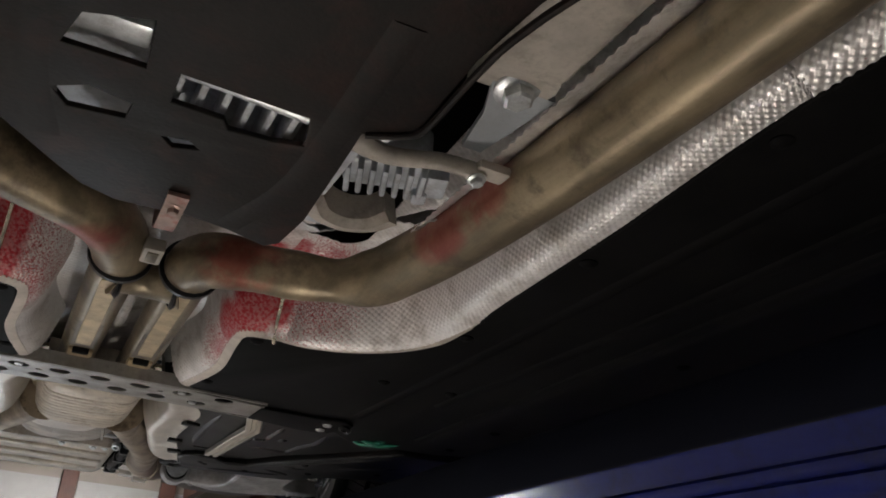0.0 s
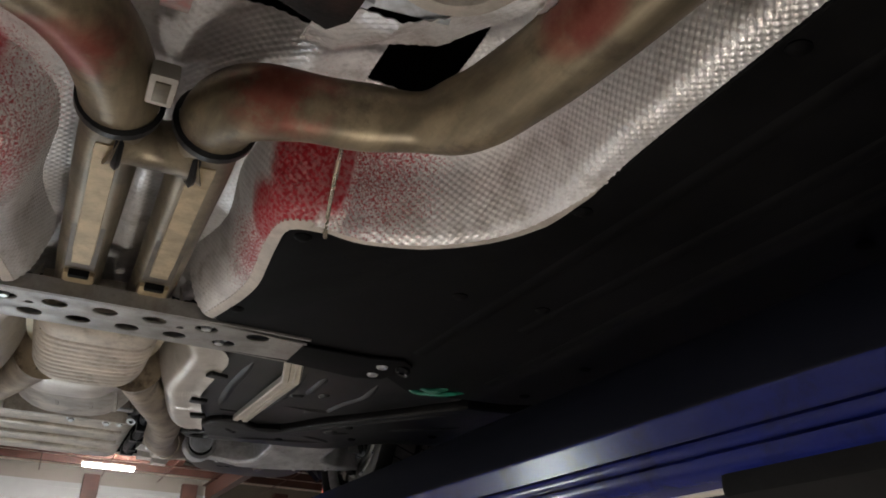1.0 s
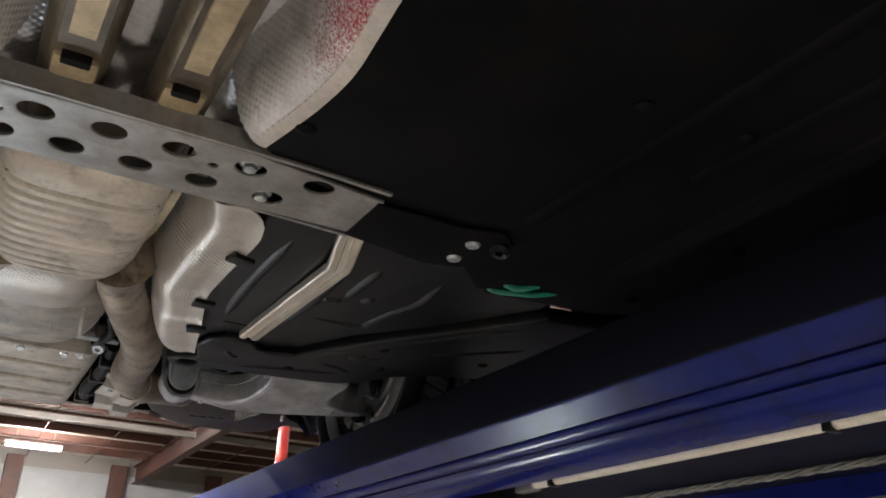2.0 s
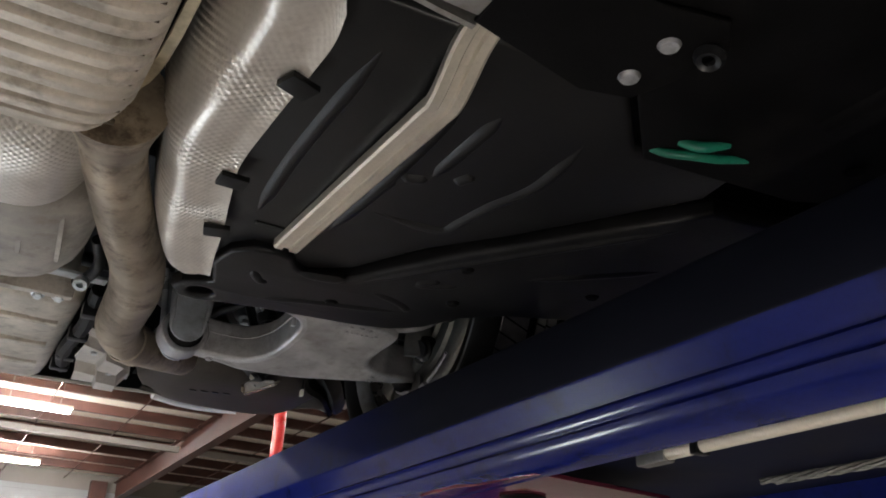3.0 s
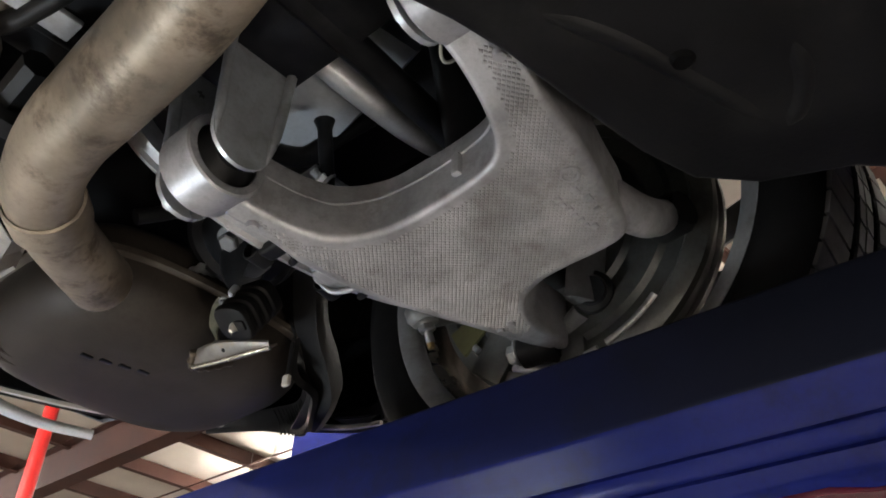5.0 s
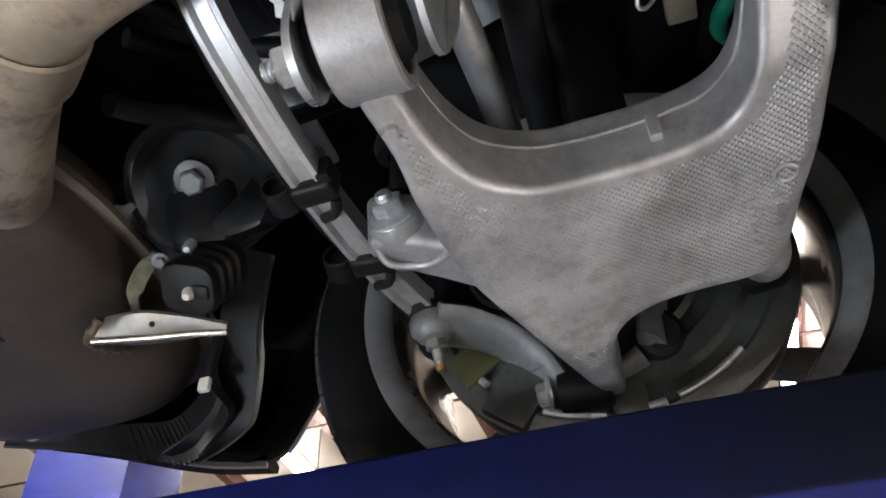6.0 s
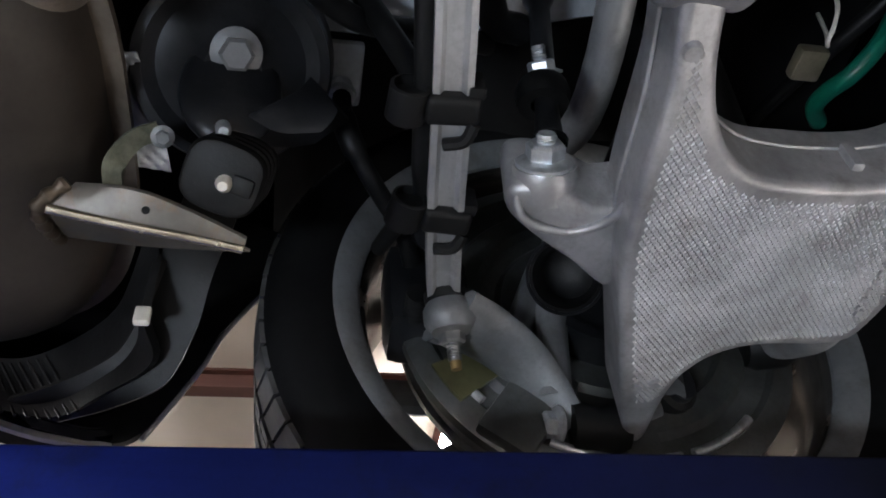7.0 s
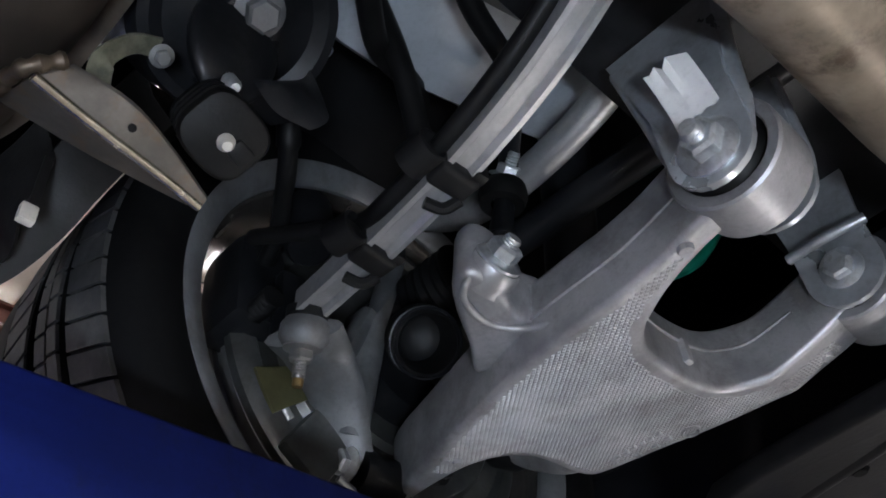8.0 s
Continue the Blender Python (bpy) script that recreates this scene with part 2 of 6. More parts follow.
def sweep(line, section, up=(0, 0, 1), caps=True, bm=None, closed=True):
    """A section, a function of (how far along 0..1) giving (side, up) pairs, carried along a line."""
    bm = bm or bmesh.new()
    rings = []
    n = len(line)
    for i, (p, s, u) in enumerate(frames_along(line, up)):
        rings.append([bm.verts.new(p + s * a + u * b) for a, b in section(i / (n - 1))])
    m = len(rings[0])
    for r0, r1 in zip(rings, rings[1:]):
        for j in range(m if closed else m - 1):
            bm.faces.new((r0[j], r0[(j + 1) % m], r1[(j + 1) % m], r1[j]))
    if caps and closed:
        bm.faces.new(rings[0][::-1])
        bm.faces.new(rings[-1])
    bmesh.ops.recalc_face_normals(bm, faces=bm.faces)
    return bm


def circle(r, n=20, flat=None):
    """A round section; flat presses its underside to that depth."""
    out = []
    for i in range(n):
        a = 2 * math.pi * i / n
        x, y = r * math.cos(a), r * math.sin(a)
        if flat is not None and y < -flat:
            y = -flat
        out.append((x, y))
    return out


def tube(pts, r, n=20, k=8, bm=None, caps=True):
    rad = r if callable(r) else (lambda t: r)
    return sweep(spline(pts, k), lambda t: circle(rad(t), n), bm=bm, caps=caps)


def lathe(profile, place=(0, 0, 0), axis=(0, 0, 1), n=32, bm=None):
    """A turned form: (radius, height) pairs about an axis."""
    bm = bm or bmesh.new()
    q = Vector((0, 0, 1)).rotation_difference(Vector(axis).normalized()).to_matrix().to_4x4()
    m = Matrix.Translation(place) @ q
    rings = []
    for r, h in profile:
        if r < 1e-5:
            rings.append([bm.verts.new(m @ Vector((0, 0, h)))])
        else:
            rings.append([bm.verts.new(m @ Vector((r * math.cos(2 * math.pi * i / n), r * math.sin(2 * math.pi * i / n), h))) for i in range(n)])
    for r0, r1 in zip(rings, rings[1:]):
        for i in range(n):
            j = (i + 1) % n
            q4 = [r0[i % len(r0)], r0[j % len(r0)], r1[j % len(r1)], r1[i % len(r1)]]
            q4 = [v for k, v in enumerate(q4) if v not in q4[:k]]
            if len(q4) > 2:
                try:
                    bm.faces.new(q4)
                except ValueError:
                    pass
    bmesh.ops.recalc_face_normals(bm, faces=bm.faces)
    return bm


def hexagon(place, axis, r, h, bm=None, crown=0.8):
    bm = bm or bmesh.new()
    return lathe([(0, 0), (r * 0.98, 0), (r, h * 0.1), (r, h * 0.82), (r * crown, h), (0, h)], place, axis, 6, bm)


def bolt(place, axis, r=0.009, stud=0.0, bm=None):
    """Flanged hexagon bolt or, with a stud, a nut on its thread."""
    bm = bm or bmesh.new()
    a = Vector(axis).normalized()
    p = Vector(place)
    lathe([(0, 0), (r * 1.55, 0), (r * 1.55, r * 0.18), (r * 1.1, r * 0.4), (0, r * 0.4)], p, a, 20, bm)
    hexagon(p + a * r * 0.3, a, r * 1.05, r * 0.9, bm)
    if stud:
        prof = [(0, 0)]
        k = max(3, int(stud / (r * 0.22)))
        for i in range(k):
            prof += [(r * 0.56, stud * i / k), (r * 0.48, stud * (i + 0.5) / k)]
        prof += [(r * 0.45, stud), (0, stud)]
        lathe(prof, p + a * r * 1.15, a, 14, bm)
    return bm


def flat_plate(outline, z0, z1, holes=(), bevel=0.0, segments=2, smooth=0):
    """A sheet of that outline in plan, with holes, from z0 up to z1, its edges rounded by bevel."""
    cu = bpy.data.curves.new("outline", "CURVE")
    cu.dimensions, cu.fill_mode = "2D", "BOTH"
    for loop in (outline, *holes):
        loop = list(loop)
        if smooth and loop is not None and len(loop) < 60:
            loop = closed_spline(loop, smooth)
        sp = cu.splines.new("POLY")
        sp.points.add(len(loop) - 1)
        for q, (x, y) in zip(sp.points, loop):
            q.co = (x, y, 0, 1)
        sp.use_cyclic_u = True
    half = (z1 - z0) / 2
    cu.extrude, cu.bevel_depth, cu.bevel_resolution = max(half - bevel, 1e-4), bevel, segments
    cu.offset = -bevel
    ob = bpy.data.objects.new("outline", cu)
    me = bpy.data.meshes.new_from_object(ob)
    bm = bmesh.new()
    bm.from_mesh(me)
    bpy.data.objects.remove(ob)
    bpy.data.curves.remove(cu)
    bpy.data.meshes.remove(me)
    bmesh.ops.translate(bm, verts=bm.verts, vec=(0, 0, (z0 + z1) / 2))
    bmesh.ops.remove_doubles(bm, verts=bm.verts, dist=1e-5)
    bmesh.ops.recalc_face_normals(bm, faces=bm.faces)
    return bm


def closed_spline(pts, k):
    p = [Vector((x, y, 0)) for x, y in pts]
    n, out = len(p), []
    for i in range(n):
        a, b, c, d = p[i - 1], p[i], p[(i + 1) % n], p[(i + 2) % n]
        for j in range(k):
            t = j / k
            v = 0.5 * (2 * b + (c - a) * t + (2 * a - 5 * b + 4 * c - d) * t * t + (3 * b - a - 3 * c + d) * t ** 3)
            out.append((v.x, v.y))
    return out


def round_hole(x, y, r, ry=None, n=20):
    return [(x + r * math.cos(-2 * math.pi * i / n), y + (ry or r) * math.sin(-2 * math.pi * i / n)) for i in range(n)]


def box(x0, x1, y0, y1, z0, z1, bevel=0.003, bm=None, segments=2):
    own = bmesh.new()
    bmesh.ops.create_cube(own, size=1)
    bmesh.ops.transform(own, matrix=Matrix.Translation(((x0 + x1) / 2, (y0 + y1) / 2, (z0 + z1) / 2)) @ Matrix.Diagonal((x1 - x0, y1 - y0, z1 - z0, 1)), verts=own.verts)
    if bevel:
        bmesh.ops.bevel(own, geom=own.edges[:], offset=bevel, segments=segments, affect="EDGES", profile=0.6)
    if bm is None:
        return own
    join(bm, own)
    return bm


def join(bm, other, m=None):
    me = bpy.data.meshes.new("tmp")
    if m is not None:
        bmesh.ops.transform(other, matrix=m, verts=other.verts)
    other.to_mesh(me)
    other.free()
    bm.from_mesh(me)
    bpy.data.meshes.remove(me)
    return bm


def sheet(rows, thick, up=(0, 0, 1), bm=None):
    """A pressed sheet through rows of points, thickened along up."""
    bm = bm or bmesh.new()
    lo = [[bm.verts.new(Vector(p)) for p in r] for r in rows]
    hi = [[bm.verts.new(Vector(p) + Vector(up) * thick) for p in r] for r in rows]
    n, m = len(rows), len(rows[0])
    for g, flip in ((lo, 1), (hi, 0)):
        for i in range(n - 1):
            for j in range(m - 1):
                f = (g[i][j], g[i][j + 1], g[i + 1][j + 1], g[i + 1][j])
                bm.faces.new(f[::-1] if flip else f)
    rim = [(0, j) for j in range(m)] + [(i, m - 1) for i in range(1, n)] + [(n - 1, j) for j in range(m - 2, -1, -1)] + [(i, 0) for i in range(n - 2, 0, -1)]
    for (a, b), (c, d) in zip(rim, rim[1:] + rim[:1]):
        bm.faces.new((lo[a][b], lo[c][d], hi[c][d], hi[a][b]))
    bmesh.ops.recalc_face_normals(bm, faces=bm.faces)
    return bm


def lerp(a, b, t):
    return a + (b - a) * t


def structure(name, bm, mat, label, smooth=False):
    return tagged(part(name, bm, mat, None, "", smooth), label, name.split("_")[0], "", "structure")


X0, X1, Y0, Y1, ROOF = -9.0, 11.0, -9.0, 26.0, 5.45
structure("floor", box(X0, X1, Y0, Y1, -0.2, 0.0, 0), CONCRETE, "grey polished concrete workshop floor with stains")
structure("ceiling", box(X0, X1, Y0, Y1, ROOF, ROOF + 0.15, 0), INSULATION, "white insulated metal roof above the purlins")
structure("wall_west", box(X0 - 0.2, X0, Y0, Y1, 0, ROOF, 0), WALL_PAINT, "pale plain panelled side wall")
structure("wall_east", box(X1, X1 + 0.2, Y0, Y1, 0, ROOF, 0), WALL_PAINT, "pale plain panelled side wall")
structure("wall_south", box(X0, X1, Y0 - 0.2, Y0, 0, ROOF, 0), WALL_PAINT, "pale plain end wall")
wall_north = structure("wall_north", box(X0, X1, Y1, Y1 + 0.2, 0, ROOF, 0), WALL_PAINT, "pale end wall with white sectional doors between red columns")

# sectional doors and columns of the far wall
for i in range(5):
    x = -3.9 + 2.65 * i
    door = part("door_%d" % (i + 1), box(x, x + 2.2, Y1 - 0.07, Y1 - 0.01, 0, 5.0, 0.004), DOOR_WHITE, None, "", False)
    tagged(door, "white sectional overhead door in dark red frame", "garage door", "doors of the far wall", "structure")
    for k in range(6):
        part("door_panel", box(x + 0.03, x + 2.17, Y1 - 0.10, Y1 - 0.075, 0.04 + k * 0.82, 0.66 + k * 0.82 + 0.1, 0.006), DOOR_WHITE, door, "", False)
    for k in range(1, 6):
        part("door_rail", box(x, x + 2.2, Y1 - 0.13, Y1 - 0.102, k * 0.82 - 0.05, k * 0.82 + 0.02, 0.003), RUST_RED, door, "dark red cross rail", False)
    col = part("trim_column", box(x + 2.2, x + 2.62, Y1 - 0.3, Y1 - 0.005, 0, ROOF - 0.2, 0.01), RUST_RED, None, "", False)
    tagged(col, "dark red steel column between the doors", "column", "columns of the far wall", "structure")

# roof steel: purlins across, rafters along, thin sag rods
def z_purlin(y):
    bm = bmesh.new()
    for z0, z1, d0, d1 in ((5.24, 5.252, -0.08, 0.0), (5.24, 5.44, 0.0, 0.012), (5.428, 5.44, 0.012, 0.08)):
        box(X0, X1, y + d0, y + d1, z0, z1, 0, bm)
    return bm


for i in range(26):
    y = -8.2 + 1.3 * i
    tagged(part("purlin", z_purlin(y), RUST_RED, None, "", False), "dark red steel purlin under the white roof", "purlin", "roof purlins", "structure")


def rafter(x, y0, deep, half):
    bm = bmesh.new()
    box(x - 0.01, x + 0.01, y0[0], y0[1], 5.32 - deep, 5.28, 0, bm)
    box(x - half, x + half, y0[0], y0[1], 5.3 - deep, 5.32 - deep, 0, bm)
    box(x - half, x + half, y0[0], y0[1], 5.28, 5.3, 0, bm)
    return bm


for x, span, deep, half in ((-3.4, (Y0, Y1), 0.5, 0.1), (4.3, (3.4, Y1), 0.5, 0.1), (5.02, (Y0, 3.4), 0.16, 0.06)):
    tagged(part("rafter", rafter(x, span, deep, half), RUST_RED, None, "", False), "deep dark red steel rafter beam", "rafter", "roof rafters", "structure")
for x in (-1.8, -0.2, 1.4, 2.9, 5.9, 7.4):
    bm = tube([(x, Y0 + 0.2, 5.23), (x, 8, 5.23), (x, Y1 - 0.2, 5.23)], 0.012, 6, 1)
    tagged(part("sag_rod", bm, RUST_RED, None), "thin dark steel rod tying the purlins", "rod", "sag rods", "structure")
pale = box(X0, X1, 19.4, 19.52, 5.06, 5.18, 0.004)
tagged(part("conduit_rail", pale, WALL_PAINT, None, "", False), "pale steel strut hung across below the purlins", "strut", "", "structure")


def ceiling_light(x, y, z=4.9, length=1.15):
    lamp = thing("ceiling_light", (x, y, z), "bright white tube light hung from the roof", "ceiling light", "ceiling lights")
    part("housing", box(x - length / 2 - 0.04, x + length / 2 + 0.04, y - 0.05, y + 0.05, z + 0.05, z + 0.1, 0.006), WHITE_PLASTIC, lamp)
    part("diffuser", box(x - length / 2, x + length / 2, y - 0.06, y + 0.06, z - 0.02, z + 0.048, 0.015), BAY_GLOW if x < 4 else SIDE_GLOW, lamp, "glowing white diffuser")
    for dx in (-0.4, 0.4):
        part("hanger", tube([(x + dx, y, z + 0.1), (x + dx, y, 5.3), (x + dx, y, ROOF)], 0.006, 6, 1), DULL_STEEL, lamp)


for lx, ly in ((1.1, 16.5), (1.3, 22.1), (5.9, 5.0), (5.65, 1.0), (-2.6, 10.0), (-2.6, 5.3), (-2.6, 0.9), (-2.6, -3.8), (6.2, -3.8), (6.4, 10.0), (-6.3, 3.0), (-6.3, 8.0), (-6.3, 13.0), (1.3, -4.6)):
    ceiling_light(lx, ly)

post = thing("red_post", (1.82, 6.0, 0), "glossy red round steel post standing behind the car", "post")
part("shaft", lathe([(0, 0.02), (0.04, 0.02), (0.04, 4.0), (0.034, 4.01), (0, 4.01)], (1.82, 6.0, 0), (0, 0, 1), 24), RED_PAINT, post)
part("foot_plate", box(1.7, 1.94, 5.88, 6.12, 0.0, 0.02, 0.003), RED_PAINT, post)


# ---- the lift ----
lift = thing("vehicle_lift", (0.8, 1.0, 0), "blue painted drive-on vehicle lift with the car standing on its runways", "vehicle lift")
RX, RTOP = 0.534, 1.735


def runway(mirror, y0=-2.6, y1=3.4):
    prof = [(0.010, 0.002), (0.006, 0.0), (0.003, -0.004), (0.000, -0.074), (0.0, -0.078), (0.002, -0.081), (0.017, -0.107), (0.014, -0.111), (0.015, -0.117),
            (0.022, -0.124), (0.019, -0.128), (0.023, -0.139), (0.03, -0.144), (0.075, -0.150), (0.078, -0.146), (0.03, -0.142), (0.026, -0.135), (0.026, -0.112),
            (0.51, -0.112), (0.51, -0.149), (0.528, -0.149), (0.528, -0.05), (0.512, -0.05), (0.512, -0.102), (0.034, -0.102), (0.034, -0.01), (0.026, 0.003)]
    bm = bmesh.new()
    ys = [lerp(y0, y1, i / 12) for i in range(13)]
    rings = [[bm.verts.new((RX + a - 0.006, y, RTOP + b)) for a, b in prof] for y in ys]
    n = len(prof)
    for r0, r1 in zip(rings, rings[1:]):
        for j in range(n):
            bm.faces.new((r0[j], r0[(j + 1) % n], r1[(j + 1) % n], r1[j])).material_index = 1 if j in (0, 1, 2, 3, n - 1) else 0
    bm.faces.new(rings[0])
    bm.faces.new(rings[-1][::-1])
    bmesh.ops.recalc_face_normals(bm, faces=bm.faces)
    return part("runway", bm, [BLUE, SHADED_BLUE], lift, "glossy blue runway with a raised inner lip", True, mirror)


def work_light(mirror, y0=0.58, x=0.69, z=1.607):
    y1 = y0 + 0.79
    light = part("light_fixture", box(x - 0.008, x + 0.008, y0 + 0.03, y1 - 0.03, z + 0.01, z + 0.028, 0.003), WHITE_PLASTIC, lift, "slim white tube lamp fixed under the runway", True, mirror)
    part("tube", lathe([(0, 0), (0.0085, 0), (0.0085, y1 - y0 - 0.07), (0, y1 - y0 - 0.07)], (x, y0 + 0.035, z), (0, 1, 0), 20), TUBE_WHITE, light, "", True, mirror)
    for y in (y0 + 0.015, y1 - 0.018):
        part("end_cap", box(x - 0.01, x + 0.01, y - 0.024, y + 0.024, z - 0.011, z + 0.02, 0.004), DULL_STEEL, light, "", True, mirror)
    for y in (y0 + 0.2, y1 - 0.09):
        part("clip", box(x - 0.011, x + 0.011, y - 0.006, y + 0.006, z - 0.0105, z + 0.024, 0.003), DARK_STEEL, light, "", True, mirror)


TUBE_WHITE = surface("frosted_tube", (0.72, 0.66, 0.56), 0.35, dark=0.95, light=1.03, scale=20, bump=0.03)
for side in (False, True):
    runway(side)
    # added matt dark sheet that puts shade under the glossy blue runway
    part("shade_sheet", box(RX + 0.03, RX + 0.5, -2.59, 3.39, RTOP - 0.1165, RTOP - 0.1125, 0.001), PAN, lift, "dark sheet added to shade the runway underside", True, side)
work_light(False)
for y in (-0.95, 0.58, 2.1):
    work_light(True, y)


def rope(x, z, y0, y1, r=0.006):
    bm = bmesh.new()
    for k in range(3):
        pts = []
        for i in range(int((y1 - y0) / 0.012)):
            a = i * 0.75 + k * 2 * math.pi / 3
            pts.append(Vector((x + r * 0.6 * math.cos(a), y0 + i * 0.012, z + r * 0.6 * math.sin(a))))
        sweep(pts, lambda t: circle(r * 0.58, 6), bm=bm)
    return part("wire_rope", bm, GALV, lift, "twisted steel wire rope")


rope(0.905, 1.608, 0.3, 1.40, 0.0045)
rope(0.935, 1.612, 0.3, 1.40, 0.0045)
# red of the pulley plate is a reflection painted into its base colour
MAROON = surface("red_reflection_gloss", (0.11, 0.015, 0.032), 0.16, dark=0.7, light=1.2, scale=8, bump=0.05, coat=0.5)
plate = part("pulley_plate", flat_plate([(0.562, 1.60), (0.575, 1.575), (0.585, 1.45), (0.83, 1.475), (0.83, 1.74), (0.562, 1.70)], 1.586, 1.592, [], 0.001), MAROON, lift, "glossy plate under the runway, red reflection painted in")
part("pulley", lathe([(0, -0.012), (0.012, -0.012), (0.014, -0.004), (0.034, -0.004), (0.03, 0.0), (0.034, 0.003), (0, 0.003)], (0.672, 1.6, 1.582), (0, 0, 1), 18), DARK_STEEL, plate, "black cable pulley")
part("pulley_hub", hexagon((0.672, 1.6, 1.566), (0, 0, 1), 0.011, 0.006), BRASS, plate, "brass hub")
part("hose_box", box(0.565, 0.80, 0.10, 0.50, 1.565, 1.628, 0.01), BODY_DARK, lift, "matt black box under the runway")


def column(x, y):
    out = [(-0.11, -0.1), (0.11, -0.1), (0.11, -0.04), (0.03, -0.04), (0.03, 0.04), (0.11, 0.04), (0.11, 0.1), (-0.11, 0.1)]
    bm = flat_plate([(x + a * 0.9, y + b * 1.1) for b, a in out], 0.02, 3.0, [], 0.004)
    ob = part("column", bm, BLUE, lift, "blue steel channel column")
    part("base_plate", box(x - 0.18, x + 0.18, y - 0.18, y + 0.18, 0, 0.02, 0.003), BLUE, ob)


column(1.36, 2.98)
column(1.36, -2.3)
column(2 * CX - 1.36, 2.98)
column(2 * CX - 1.36, -2.3)
for y in (2.98, -2.3):
    part("cross_beam", box(2 * CX - 1.27, 1.27, y - 0.09, y + 0.09, 1.36, 1.59, 0.008), BLUE, lift, "blue box-section cross beam")


# added fill lamps, never in view, low under the car and turned up towards it
def fill_lamp(x, y, z, aim, glowing):
    lamp = thing("fill_lamp", (x, y, 0), "added fill lamp on a stand, never in view, lit towards the car", "work lamp", "inspection lamps")
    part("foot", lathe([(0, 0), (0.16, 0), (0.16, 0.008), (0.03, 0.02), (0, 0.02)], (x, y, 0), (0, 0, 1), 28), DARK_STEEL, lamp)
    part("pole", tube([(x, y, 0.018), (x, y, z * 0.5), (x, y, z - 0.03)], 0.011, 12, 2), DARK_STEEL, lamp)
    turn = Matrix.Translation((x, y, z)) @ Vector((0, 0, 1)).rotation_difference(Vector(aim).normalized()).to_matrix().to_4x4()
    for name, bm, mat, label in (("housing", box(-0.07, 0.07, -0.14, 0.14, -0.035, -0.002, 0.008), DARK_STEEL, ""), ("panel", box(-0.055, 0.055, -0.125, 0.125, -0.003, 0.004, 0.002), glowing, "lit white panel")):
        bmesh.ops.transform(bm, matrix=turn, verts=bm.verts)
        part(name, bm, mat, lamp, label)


# cool fill brightens the rear suspension, warm fill the front tunnel
fill_lamp(-0.30, 2.66, 0.80, (0.54, -0.10, 0.85), glow("lit_cool_panel", (0.80, 0.91, 1.0), 92.0))
fill_lamp(0.18, 0.55, 0.4, (0.0, 0.0, 1.0), glow("lit_warm_panel", (1.0, 0.93, 0.84), 95.0))


# ---- the car, seen from below ----
def resample(pts, step):
    """Even steps along a line of points."""
    pts = [Vector(p) for p in pts]
    run = [0.0]
    for a, b in zip(pts, pts[1:]):
        run.append(run[-1] + (b - a).length)
    n = max(2, int(run[-1] / step))
    out, k = [], 0
    for i in range(n + 1):
        d = run[-1] * i / n
        while k < len(pts) - 2 and run[k + 1] < d:
            k += 1
        f = (d - run[k]) / max(1e-9, run[k + 1] - run[k])
        out.append(pts[k].lerp(pts[k + 1], min(1.0, f)))
    return out


def embossed(rows, pitch=0.0062, height=0.0015, cells=4):
    """The same sheet with pressed diamonds, as rows of points."""
    step = pitch / cells
    cross = [spline(r, 5) for r in rows]
    m = len(resample(cross[len(cross) // 2], step))
    cross = [resample(c, step)[:] for c in cross]
    grid = []
    for c in cross:
        k = len(c)
        grid.append([c[min(k - 1, int(round(j * (k - 1) / (m - 1))))] if k < 2 else c[int(j * (k - 1) / (m - 1))].lerp(c[min(k - 1, int(j * (k - 1) / (m - 1)) + 1)], (j * (k - 1) / (m - 1)) % 1.0) for j in range(m)])
    mid = [g[m // 2] for g in grid]
    n = len(resample(mid, step))
    run = [0.0]
    for a, b in zip(mid, mid[1:]):
        run.append(run[-1] + (b - a).length)
    marks, k = [], 0
    for i in range(n):
        d = run[-1] * i / (n - 1)
        while k < len(run) - 2 and run[k + 1] < d:
            k += 1
        marks.append(min(len(run) - 1.0, k + (d - run[k]) / max(1e-9, run[k + 1] - run[k])))
    cols = []
    for j in range(m):
        c = [g[j] for g in grid]
        out = []
        for i in range(n):
            f = marks[i]
            out.append(c[int(f)].lerp(c[min(len(c) - 1, int(f) + 1)], f % 1.0))
        cols.append(out)
    out = []
    for i in range(n):
        row = []
        for j in range(m):
            a = cols[min(m - 1, j + 1)][i] - cols[max(0, j - 1)][i]
            b = cols[j][min(n - 1, i + 1)] - cols[j][max(0, i - 1)]
            nr = a.cross(b)
            nr = nr.normalized() if nr.length > 1e-12 else Vector((0, 0, -1))
            if nr.z > 0:
                nr = -nr
            u, v = (i + j) * math.pi / (2 * cells) * 1.42, (i - j) * math.pi / (2 * cells) * 1.42
            rise = height(cols[j][i]) if callable(height) else height
            row.append(cols[j][i] + nr * rise * (abs(math.sin(u)) * abs(math.sin(v)) - 0.4))
        out.append(row)
    return out


car = thing("car", (CX, 0.6, 1.645), "car raised on a lift, its dusty underbody and exhaust showing", "car")
ZU = 1.79           # level of the undertrays


